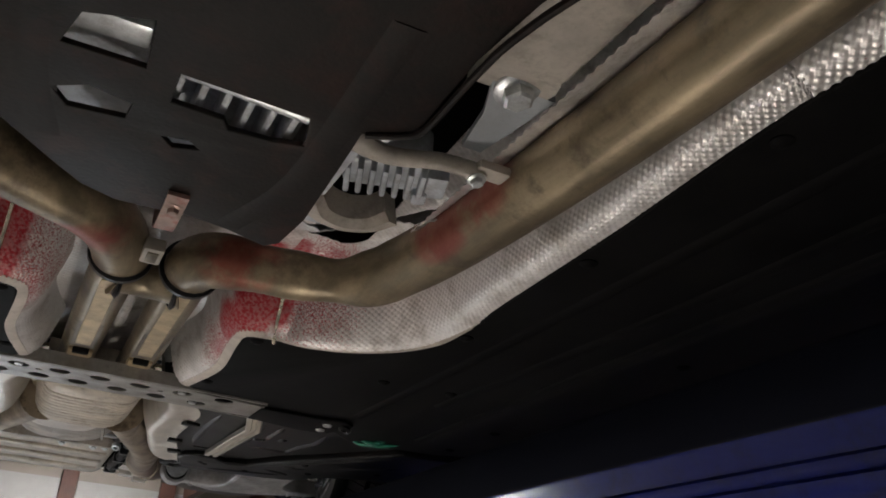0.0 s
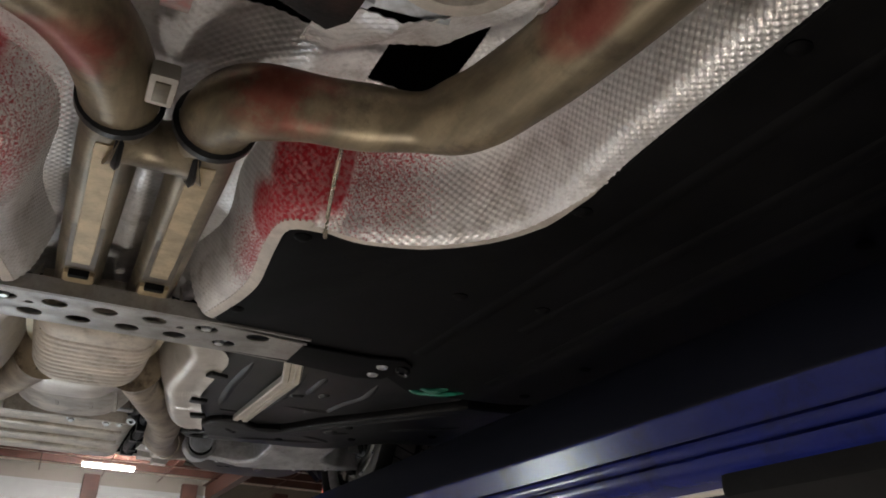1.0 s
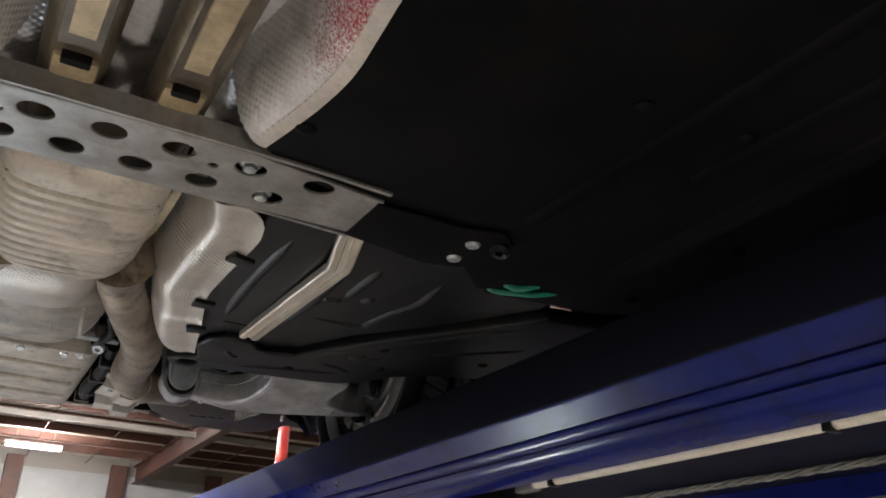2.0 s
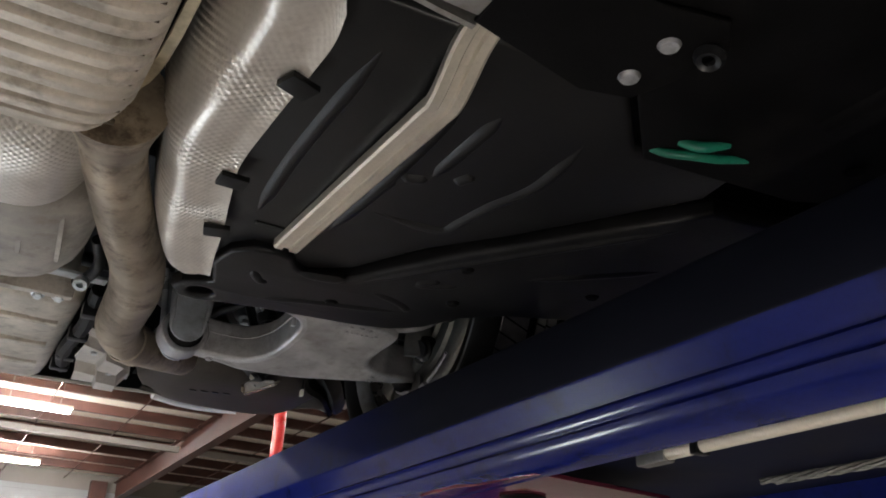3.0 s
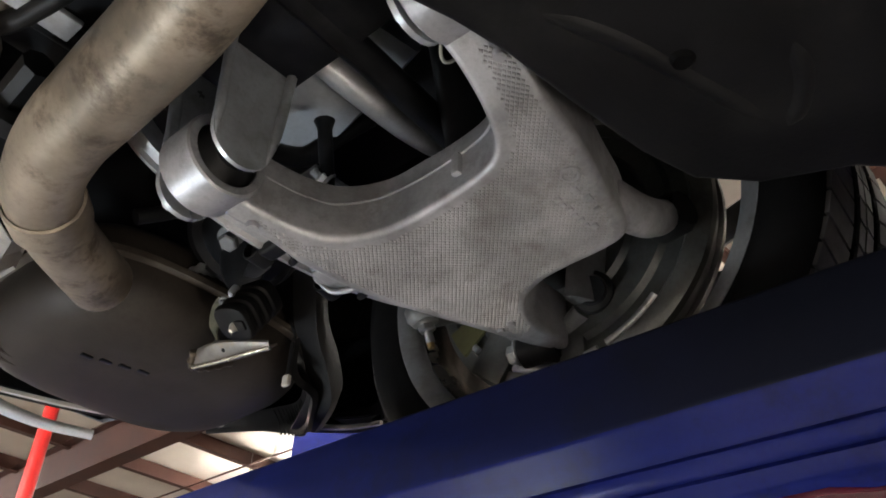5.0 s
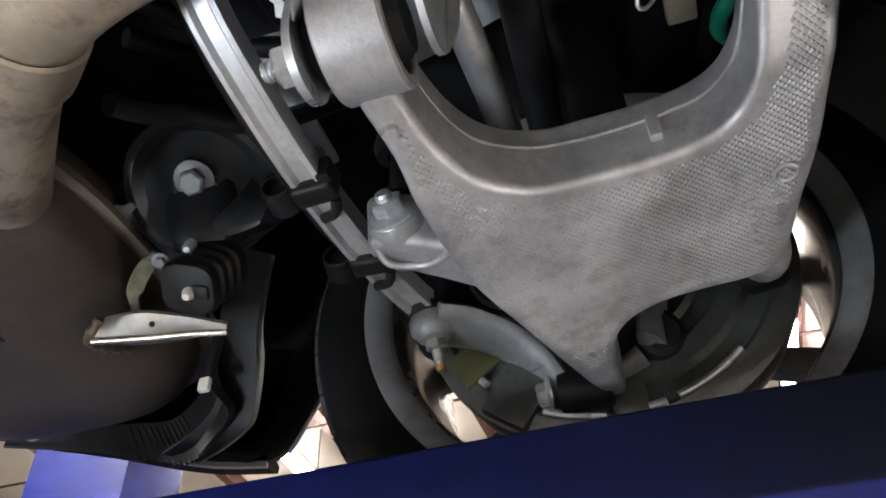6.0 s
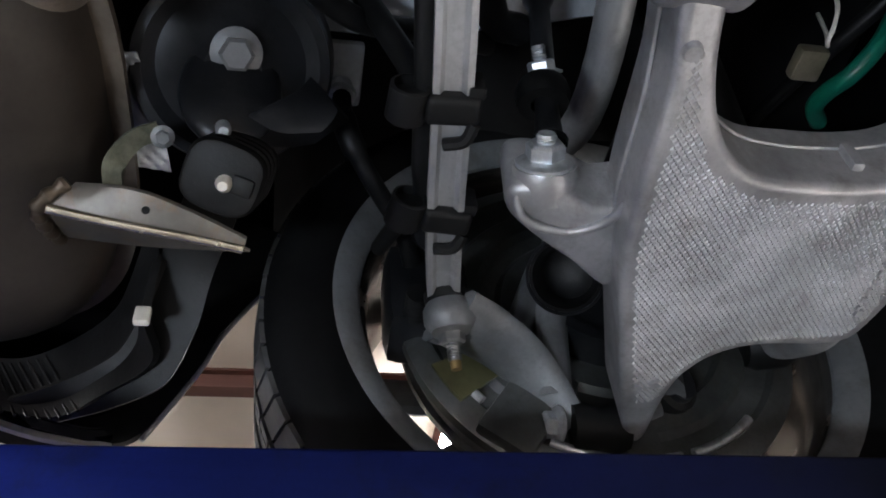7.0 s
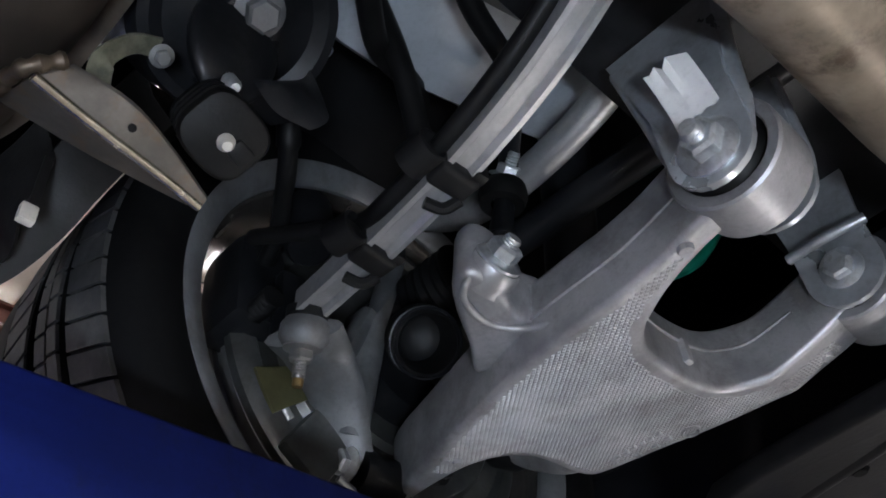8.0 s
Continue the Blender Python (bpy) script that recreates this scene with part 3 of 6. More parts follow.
def body_shell():
    """Floor pan and plain body above it."""
    floor = part("floor_pan", box(CX - 0.78, CX + 0.78, -2.2, 1.55, 1.985, 2.0, 0.004), BODY_DARK, car, "dark sealed floor pan")
    bm = bmesh.new()
    secs = ((-2.75, 0.62, 1.86, 2.3), (-2.3, 0.86, 1.84, 2.42), (-1.2, 0.89, 1.84, 2.55), (-0.4, 0.89, 1.84, 2.95), (0.9, 0.89, 1.84, 3.02), (1.38, 0.89, 1.86, 2.97), (1.44, 0.89, 2.2, 2.95), (1.8, 0.88, 2.32, 2.85), (2.14, 0.87, 2.2, 2.75), (2.26, 0.865, 2.04, 2.7), (2.5, 0.83, 2.02, 2.62), (2.84, 0.70, 2.0, 2.55))
    rings = []
    for y, w, z0, z1 in secs:
        ring = []
        for i in range(13):
            a = math.pi * i / 12
            cxx, szz = math.cos(a), math.sin(a)
            ring.append(bm.verts.new((CX + w * math.copysign(abs(cxx) ** 0.45, cxx), y, z0 + (z1 - z0) * abs(szz) ** 0.55)))
        rings.append(ring)
    for r0, r1 in zip(rings, rings[1:]):
        for j in range(12):
            bm.faces.new((r0[j], r0[j + 1], r1[j + 1], r1[j]))
    bm.faces.new(rings[0])
    bm.faces.new(rings[-1][::-1])
    bmesh.ops.recalc_face_normals(bm, faces=bm.faces)
    skin = bm.copy()
    bmesh.ops.transform(skin, matrix=Matrix.Translation((CX, 0, 0)) @ Matrix.Diagonal((0.985, 0.998, 1, 1)) @ Matrix.Translation((-CX, 0, 0)), verts=skin.verts)
    for v in skin.verts:
        v.co.z -= 0.012 if v.co.z > 2.4 else 0
    part("body", bm, BODY_GREY, car, "pale grey body shell")
    part("inner_skin", skin, BODY_DARK, car, "dark inner side of the body")
    # rear floor above the suspension, one rail in pale paint
    part("rear_floor", box(CX - 0.66, CX + 0.66, 1.56, 2.72, 2.16, 2.175, 0.004), BODY_DARK, car, "dark sealed rear floor")
    for s in (False, True):
        rail = spline([(0.345, 1.86, 2.09), (0.352, 1.91, 2.08), (0.362, 1.97, 2.072), (0.372, 2.03, 2.07), (0.378, 2.09, 2.08)], 6)
        part("chassis_rail", sweep(rail, lambda t: [(-0.055, -0.03), (-0.045, -0.05), (0.043, -0.05), (0.05, -0.04), (0.05, 0.05), (-0.055, 0.05)]), BODY_GREY, car, "pale grey chassis rail", True, s)
        arch = bmesh.new()
        rings = []
        for i in range(15):
            a = math.pi * (0.22 + 0.76 * i / 14)
            rings.append([arch.verts.new((x, 1.835 + 0.375 * math.cos(a), 1.932 + 0.375 * math.sin(a))) for x in (0.56, 0.66, 0.76, 0.82)])
        for r0, r1 in zip(rings, rings[1:]):
            for j in range(3):
                arch.faces.new((r0[j], r0[j + 1], r1[j + 1], r1[j]))
        part("arch_liner", arch, BLACK_FELT, car, "black felt wheel arch liner", True, s)


def undertray(mirror):
    """Long flat tray beside the exhaust shield, from the front to the tunnel brace."""
    edge = [(0.062, 0.862), (0.078, 0.785), (0.084, 0.700), (0.082, 0.64), (0.079, 0.548), (0.115, 0.537), (0.159, 0.546), (0.22, 0.526), (0.272, 0.480), (0.302, 0.420), (0.306, 0.345),
            (0.300, 0.24), (0.296, 0.12), (0.292, 0.02), (0.286, -0.06), (0.281, -0.13), (0.278, -0.20), (0.282, -0.27), (0.284, -1.2)]
    outline = [(0.10, 0.9), (0.30, 0.94), (0.36, 1.0), (0.43, 1.07), (0.60, 1.05), (0.69, 1.0), (0.70, -1.2)] + edge[::-1]
    tray = part("undertray", flat_plate(outline, ZU, ZU + 0.012, [], 0.003), BLACK_PLASTIC, car, "black plastic undertray, dusty", True, mirror)
    for pts in ([(0.36, 0.86), (0.37, 0.3), (0.37, -0.9)], [(0.52, 0.95), (0.52, 0.2), (0.52, -0.9)], [(0.44, 0.7), (0.46, 0.2), (0.46, -0.2)]):
        line = spline([(x, y, ZU + 0.004) for x, y in pts], 6)
        part("pressed_rib", sweep(line, lambda t: [(-0.016, 0), (-0.008, -0.006), (0.008, -0.006), (0.016, 0)]), BLACK_PLASTIC, tray, "", True, mirror)
    for x, y in ((0.099, 0.562), (0.086, 0.813), (0.312, 0.629), (0.317, 0.374), (0.31, 0.1), (0.30, -0.16), (0.60, 0.8), (0.60, 0.3), (0.42, 0.62), (0.6, 0.98)):
        bm = lathe([(0, -0.004), (0.005, -0.004), (0.0095, -0.001), (0.0095, 0.004), (0, 0.004)], (x, y, ZU), (0, 0, 1), 16)
        part("rivet", bm, BLACK_PLASTIC, tray, "", True, mirror)
    return tray


def tunnel_shield(mirror):
    """Embossed foil that lines the trough round the front pipe: flange at the tray, wall, roof."""
    flange = [(0.284, -1.2), (0.284, -0.8), (0.283, -0.27), (0.279, -0.20), (0.282, -0.13), (0.287, -0.06), (0.293, 0.02), (0.297, 0.12), (0.301, 0.24), (0.307, 0.345), (0.303, 0.42), (0.273, 0.482),
              (0.221, 0.528), (0.16, 0.548), (0.116, 0.541), (0.100, 0.540)]
    line = spline([(x, y, ZU - 0.002) for x, y in flange], 5)
    rows = []
    for p, s, u in frames_along(line):
        rows.append([p + s * 0.006 + Vector((0, 0, 0.003)), p - s * 0.012, p - s * 0.022 + Vector((0, 0, 0.010)), p - s * 0.034 + Vector((0, 0, 0.034)), p - s * 0.05 + Vector((0, 0, 0.075)), p - s * 0.085 + Vector((0, 0, 0.10)), p - s * 0.13 + Vector((0, 0, 0.105))])
    def shift(r):
        return min(1.0, max(0.0, (r[0].y - 0.28) / 0.12))
    near = [[r[0].lerp(r[1], shift(r)) + Vector((0, 0, 0.0005))] + r[2:] for r in rows if r[0].y > -0.45]
    part("shield_flange", sheet([[r[0], r[0].lerp(r[1], 0.55 * shift(r)), r[0].lerp(r[1], shift(r)) + Vector((0, 0, 0.001))] for r in rows if r[0].y > 0.30], 0.0015, (0, 0, 1)), FLANGE, car, "dusty plain edge of the heat shield", True, mirror)
    far = [r for r in rows if r[0].y <= -0.40]
    part("heat_shield", sheet(far, 0.0015, (0, 0, 1)), FOIL, car, "embossed aluminium heat shield further forward", True, mirror)
    body = part("heat_shield", sheet(embossed(near) if not mirror else embossed(near, 0.0085, 0.002), 0.0012, (0, 0, 1)), FOIL, car, "dirty embossed aluminium heat shield splashed with red paint", True, mirror)
    # second piece beside the twin pipes, up to the brace
    left = [(0.125, 0.540), (0.117, 0.541), (0.082, 0.55), (0.081, 0.60), (0.086, 0.66), (0.090, 0.72), (0.083, 0.785), (0.066, 0.865)]
    rows, edge_strip = [], []
    for i, p in enumerate(spline([(x, y, ZU - 0.001) for x, y in left], 4)):
        k = i / 28
        w = lerp(0.05, 0.042, k)
        turn = radians(98) * (1 - min(1, max(0, i - 3) / 10))
        d = Vector((-math.cos(turn), -math.sin(turn) - 0.1, 0)) * w
        edge_strip.append([p, p + d * 0.15 + Vector((0, 0, 0.001)), p + d * 0.3 + Vector((0, 0, 0.0035))])
        rows.append([p + d * 0.28 + Vector((0, 0, 0.003)), p + d * 0.62 + Vector((0, 0, 0.02)), p + d * 0.9 + Vector((0, 0, 0.055)), p + d * 1.15 + Vector((0, 0, 0.105))])
    part("shield_flange", sheet(edge_strip, 0.0015, (0, 0, 1)), FLANGE, car, "dusty plain edge of the tunnel shield", True, mirror)
    piece = part("heat_shield", sheet(embossed(rows, 0.0064, 0.0014), 0.0012, (0, 0, 1)), FOIL, car, "embossed aluminium tunnel shield with red overspray", True, mirror)
    seam = spline([(0.1165, 0.541, ZU - 0.005), (0.112, 0.525, ZU + 0.004), (0.108, 0.50, ZU + 0.03), (0.106, 0.47, ZU + 0.075)], 6)
    part("folded_seam", sweep(seam, lambda t: circle(0.0028, 8)), BRIGHT_FOLD, body, "", True, mirror)


def front_pipe(mirror):
    line = [(0.21, -1.0, 1.815), (0.21, -0.5, 1.812), (0.208, -0.22, 1.81), (0.204, -0.05, 1.808), (0.194, 0.1, 1.806), (0.184, 0.19, 1.805), (0.174, 0.245, 1.805), (0.160, 0.288, 1.803), (0.132, 0.321, 1.802), (0.079, 0.343, 1.804),
            (0.03, 0.360, 1.809), (0.0, 0.381, 1.815), (-0.016, 0.41, 1.819), (-0.02, 0.44, 1.82)]
    if mirror:
        line = [(0.23, -1.0, 1.815), (0.22, -0.4, 1.812), (0.205, -0.05, 1.81), (0.185, 0.09, 1.808), (0.155, 0.18, 1.807), (0.115, 0.238, 1.807), (0.068, 0.273, 1.808), (0.03, 0.303, 1.81), (0.004, 0.345, 1.814), (-0.012, 0.395, 1.818), (-0.02, 0.44, 1.82)]
    
    def pinch(t):
        # squeezed where the bender held it
        return 0.0325 - (0 if mirror else 0.0072 * math.exp(-((t - 0.63) / 0.045) ** 2) + 0.0045 * math.exp(-((t - 0.73) / 0.06) ** 2))
    pipe = part("exhaust_pipe", tube(line, pinch, 24, 8), PIPE, car, "heat-tinted steel exhaust pipe with red paint marks", True, mirror)
    collar = lathe([(0.0325, 0), (0.037, 0.002), (0.037, 0.010), (0.033, 0.012)], (-0.02, 0.432, 1.82), (0, 1, 0), 28)
    part("weld_ring", collar, DARK_STEEL, pipe, "dark welded ring", True, mirror)
    # twin pipe running back, its underside pressed flat
    line = spline([(-0.02, 0.435, 1.82), (-0.018, 0.55, 1.822), (-0.016, 0.7, 1.828), (-0.014, 0.86, 1.834), (-0.014, 1.0, 1.838)], 6)

    def sec(t):
        press = 0.029 if t < 0.06 or t > 0.94 else 0.0215
        return circle(0.029, 28, press)
    twin = part("exhaust_pipe", sweep(line, sec), PIPE_DARK, car, "steel exhaust pipe with a pressed flat underside", True, mirror)
    strip = [(-0.018, 0.47), (-0.0175, 0.55), (-0.016, 0.7), (-0.0145, 0.83)]
    lf = spline([(x, y, 1.8 + (y - 0.47) * 0.032) for x, y in strip], 6)
    part("flat_strip", sweep(lf, lambda t: [(-0.0185, 0.001), (-0.017, -0.001), (0.017, -0.001), (0.0185, 0.001), (0.0185, 0.004), (-0.0185, 0.004)]), SCORCHED, twin, "scorched brown border of the flat", True, mirror)
    part("flat_strip", sweep(lf[1:-1], lambda t: [(-0.0125 * (0.6 + 0.4 * min(1, 12 * t, 12 - 12 * t)), 0.0), (-0.0105, -0.0024), (0.0105, -0.0024), (0.0125 * (0.6 + 0.4 * min(1, 12 * t, 12 - 12 * t)), 0.0)]), PALE_FLAT, twin, "tan heated flat", True, mirror)
    part("end_slot", box(-0.027, -0.003, 0.838, 0.848, 1.803, 1.815, 0.002), BODY_DARK, twin, "dark slot at the end of the flat", True, mirror)
    bm = box(-0.034, 0.004, 0.842, 0.885, 1.806, 1.83, 0.006)
    part("pressed_end", bm, PALE_FLAT, twin, "", True, mirror)


def cross_joint():
    """The short bridge between the twin pipes and the sheet above them."""
    bm = sweep(spline([(CX - 0.036, 0.49, 1.822), (CX, 0.497, 1.818), (CX + 0.036, 0.49, 1.822)], 6), lambda t: circle(0.024 + 0.012 * abs(2 * t - 1) ** 2, 20))
    x = part("cross_joint", bm, PIPE_DARK, car, "welded steel bridge joining the twin exhaust pipes")
    for s in (-1, 1):
        part("weld_bead", lathe([(0.033, -0.004), (0.037, 0), (0.033, 0.004)], (CX + s * 0.033, 0.492, 1.821), (1, 0, 0), 20), DARK_STEEL, x)
    rows = [[(xx, y, 1.872 + 0.010 * abs(math.sin((xx - CX) * 30))) for xx in np.linspace(CX - 0.16, CX + 0.16, 25)] for y in np.linspace(0.34, 1.05, 20)]
    part("tunnel_shield", sheet(embossed(rows, 0.0075, 0.0014), 0.0012), FOIL, car, "embossed aluminium lining of the tunnel above the pipes")
    # black block added to fill the shaded gap above the guard's edge
    tail = part("gap_block", box(-0.235, 0.045, 0.10, 0.255, 1.825, 1.885, 0.022, None, 3), BODY_DARK, car, "added black block filling the shaded gap above the guard")
    for y in (0.16, 0.20):
        part("rib", box(-0.225, 0.035, y, y + 0.006, 1.818, 1.83, 0.002), BODY_DARK, tail)
    # hanger tab bolted below the gearbox
    tab = part("hanger_tab", sheet([[(CX - 0.025 + dx, y, z) for dx in (-0.004, 0.005, 0.014)] for y, z in ((0.138, 1.762), (0.17, 1.761), (0.2, 1.762), (0.22, 1.765), (0.238, 1.774), (0.25, 1.79), (0.255, 1.812))], 0.004), PIPE_TAB, car, "steel hanger tab with red overspray")
    part("bolt", bolt((CX - 0.020, 0.162, 1.762), (0, 0, -1), 0.005), PIPE_TAB, tab)
    clip = part("hanger_clip", box(-0.083, -0.061, 0.352, 0.396, 1.797, 1.812, 0.003), CASE, car, "pale steel clip holding the hanger to the pipes")
    part("clip_slot", box(-0.078, -0.066, 0.360, 0.388, 1.7955, 1.80, 0.001), PIPE_DARK, clip, "dark slot")


PIPE_DARK = surface("browned_steel_pipe", (0.2, 0.165, 0.115), 0.4, 0.6, dark=0.6, light=1.3, stain=(0.07, 0.055, 0.04), stain_amount=0.5, scale=14, bump=0.12)
FLANGE = surface("dusty_aluminium_edge", (0.6, 0.54, 0.48), 0.55, 0.15, dark=0.8, light=1.1, stain=(0.35, 0.3, 0.26), stain_amount=0.5, scale=18, bump=0.15)
SCORCHED = surface("scorched_steel", (0.11, 0.085, 0.06), 0.45, 0.6, dark=0.6, light=1.3, scale=25, bump=0.15)
PIPE_TAB = surface("red_sprayed_steel", (0.42, 0.3, 0.26), 0.45, 0.5, dark=0.6, light=1.2, stain=(0.35, 0.08, 0.07), stain_amount=0.7, scale=30, bump=0.1)


def gearbox_guard():
    """Dirty plate under the gearbox with openings, the ribbed sump above it and the parts beside it."""
    out = [(-0.225, 0.09), (-0.185, 0.14), (-0.157, 0.172), (-0.128, 0.186), (-0.095, 0.185), (-0.062, 0.181), (-0.029, 0.188), (0.011, 0.204), (0.022, 0.19), (0.027, 0.13), (0.022, 0.02), (0.019, -0.032), (0.044, -0.048), (0.052, -0.062), (0.050, -0.15), (0.056, -0.215), (0.10, -0.42), (0.11, -0.9), (-0.24, -0.9), (-0.24, -0.3)]
    holes = [[(-0.112, 0.004), (-0.112, -0.034), (-0.02, -0.030), (-0.012, 0.008), (-0.035, 0.016), (-0.068, 0.018), (-0.074, 0.006)],
             [(-0.188, -0.028), (-0.178, -0.066), (-0.136, -0.082), (-0.134, -0.028)], [(-0.19, 0.03), (-0.166, 0.014), (-0.136, 0.022), (-0.138, 0.044), (-0.178, 0.05)],
             [(-0.11, 0.055), (-0.09, 0.05), (-0.08, 0.06), (-0.1, 0.067)]]
    g = part("gearbox_guard", flat_plate(out, 1.767, 1.772, holes, 0.001), DIRTY_PLATE, car, "brown-black dirty guard plate with cut openings under the gearbox")
    for pts in ([(0.0, -0.16), (0.0, 0.06), (-0.03, 0.18)], [(-0.21, -0.2), (-0.205, 0.0), (-0.19, 0.1)]):
        part("pressed_rib", sweep(spline([(x, y, 1.768) for x, y in pts], 6), lambda t: [(-0.016, 0), (-0.008, -0.0018), (0.008, -0.0018), (0.016, 0)]), DIRTY_PLATE, g)
    lip = spline([(0.021, -0.034, 1.766), (0.046, -0.05, 1.765), (0.054, -0.07, 1.764), (0.053, -0.15, 1.762), (0.059, -0.215, 1.76), (0.103, -0.42, 1.76), (0.112, -0.9, 1.76)], 6)
    part("rolled_edge", sweep(lip, lambda t: circle(0.0028, 8)), DIRTY_PLATE, g)
    sump = part("gearbox_sump", box(-0.2, 0.05, -0.7, 0.16, 1.80, 1.9, 0.02), SUMP, car, "ribbed grey aluminium gearbox sump above the guard")
    for i in range(9):
        x = -0.13 + i * 0.017
        part("rib", box(x, x + 0.006, -0.10, 0.06, 1.776, 1.802, 0.0025), SUMP, sump)
    part("pan_rail", tube([(-0.116, -0.024, 1.7825), (-0.07, -0.021, 1.782), (-0.016, -0.014, 1.7825)], 0.0088, 12, 4), ZINC, sump)
    part("drain_block", box(-0.185, -0.135, -0.06, -0.035, 1.776, 1.80, 0.004), ZINC, sump)
    # mount, bellows and support beside the guard
    turn = pose(0.087, 0.095, 1.828, 0, 0, -17)
    block = box(-0.040, 0.038, -0.024, 0.026, -0.012, 0.03, 0.008, None, 3)
    bmesh.ops.transform(block, matrix=turn, verts=block.verts)
    b = part("ribbed_mount", block, GREY_BOOT, car, "blue-grey ribbed gearbox mount beside the guard")
    for k in range(7):
        fin = box(-0.038 + 0.0112 * k, -0.0325 + 0.0112 * k, -0.022, 0.024, -0.022, -0.006, 0.0024)
        bmesh.ops.transform(fin, matrix=turn, verts=fin.verts)
        part("fin", fin, GREY_BOOT, b)
    for x0, x1, y0, y1, z0, z1 in ((0.036, 0.056, -0.012, 0.026, -0.016, 0.012), (0.026, 0.040, 0.016, 0.036, -0.02, 0.006)):
        lug = box(x0, x1, y0, y1, z0, z1, 0.004)
        bmesh.ops.transform(lug, matrix=turn, verts=lug.verts)
        part("end_lug", lug, GREY_BOOT, b)
    cup = spline([(0.036, 0.150, 1.815), (0.052, 0.171, 1.812), (0.078, 0.180, 1.812), (0.102, 0.172, 1.814), (0.116, 0.155, 1.818)], 6)
    part("boot_cap", sweep(cup, lambda t: [(-0.011, -0.014), (0.004, -0.018), (0.011, -0.010), (0.011, 0.016), (-0.011, 0.016)]), CASE, b, "pale tan rubber cap round the mount")
    for k, (x, y, tilt) in enumerate(((0.03, 0.196, 18), (0.066, 0.206, -8), (0.012, 0.222, 30))):
        flap = box(-0.034, 0.034, -0.014, 0.014, -0.002, 0.002, 0.0015)
        bmesh.ops.transform(flap, matrix=pose(x, y, 1.813 + 0.004 * k, tilt, 9 * k - 8, -16 + 9 * k), verts=flap.verts)
        part("crumpled_flap", flap, GREY_BOOT, b, "bent blue-grey sheet flap")
    arm = spline([(0.030, 0.030, 1.803), (0.050, 0.036, 1.801), (0.072, 0.035, 1.80), (0.108, 0.021, 1.80), (0.142, 0.019, 1.80)], 6)
    h = part("exhaust_hanger", sweep(arm, lambda t: [(p * lerp(0.0135, 0.0075, min(1, 1.6 * t)), q * 0.0075) for p, q in circle(1, 12)]), CASE, car, "pale steel hanger rod holding the exhaust pipe")
    part("bolt", bolt((0.140, 0.020, 1.793), (0.1, -0.2, -1), 0.0055), ZINC, h)
    part("clamp", box(0.136, 0.166, 0.006, 0.026, 1.797, 1.806, 0.003), CASE, h, "small clamp on the pipe")
    part("bolt", bolt((0.050, 0.004, 1.80), (0, -0.2, -1), 0.006), ZINC, h)
    s = part("gearbox_support", box(0.070, 0.134, -0.75, -0.118, 1.796, 1.83, 0.01, None, 3), CASE, car, "pale cast gearbox support arm")
    part("sloped_end", sheet([[(lerp(0.074, 0.13, k), -0.124, 1.797), (lerp(0.078, 0.14, k), -0.10, 1.806), (lerp(0.082, 0.145, k), -0.07, 1.818)] for k in (0, 0.5, 1)], 0.012), CASE, s)
    part("web", sheet([[(lerp(0.096, 0.15, k), -0.085, 1.812), (lerp(0.112, 0.146, k), -0.04, 1.814), (lerp(0.124, 0.142, k), 0.02, 1.82)] for k in (0, 0.5, 1)], 0.006), BODY_GREY, s, "thin grey web of the support")
    part("bolt", bolt((0.112, -0.092, 1.806), (0.1, -0.15, -1), 0.0115), ZINC, s)
    part("inner_shield", sheet(embossed([[(0.146 + 0.017 * j, y, 1.806 + 0.011 * j) for j in range(5)] for y in (-0.6, -0.3, -0.15, 0.0, 0.1, 0.17)], 0.0085), 0.0012), FOIL, car, "embossed aluminium shield inside the exhaust pipe")
    rows = [[(lerp(0.02, 0.17, i / 6), lerp(0.235, 0.12 , (i / 6) ** 2) + 0.03 * j, 1.812 + 0.012 * j + 0.006 * math.sin(i * 2 + j)) for j in range(4)] for i in range(7)]
    part("inner_shield", sheet(embossed(rows, 0.008), 0.0012), FOIL, car, "crumpled aluminium shield behind the bellows, red at the edge")


def bellows(place, axis, length, r):
    prof = [(0, 0)]
    for i in range(6):
        prof += [(r, length * (i + 0.2) / 6), (r, length * (i + 0.5) / 6), (r * 0.86, length * (i + 0.75) / 6)]
    prof += [(r * 0.8, length), (0, length)]
    return lathe(prof, place, axis, 28)


SUMP = surface("blue_grey_cast_alloy", (0.74, 0.78, 0.83), 0.35, 0.2, dark=0.6, light=1.2, stain=(0.15, 0.14, 0.14), stain_amount=0.4, scale=20, bump=0.2)
GREY_BOOT = surface("pale_grey_boot", (0.62, 0.66, 0.71), 0.4, 0.3, dark=0.5, light=1.15, stain=(0.2, 0.17, 0.15), stain_amount=0.4, scale=20, bump=0.15)


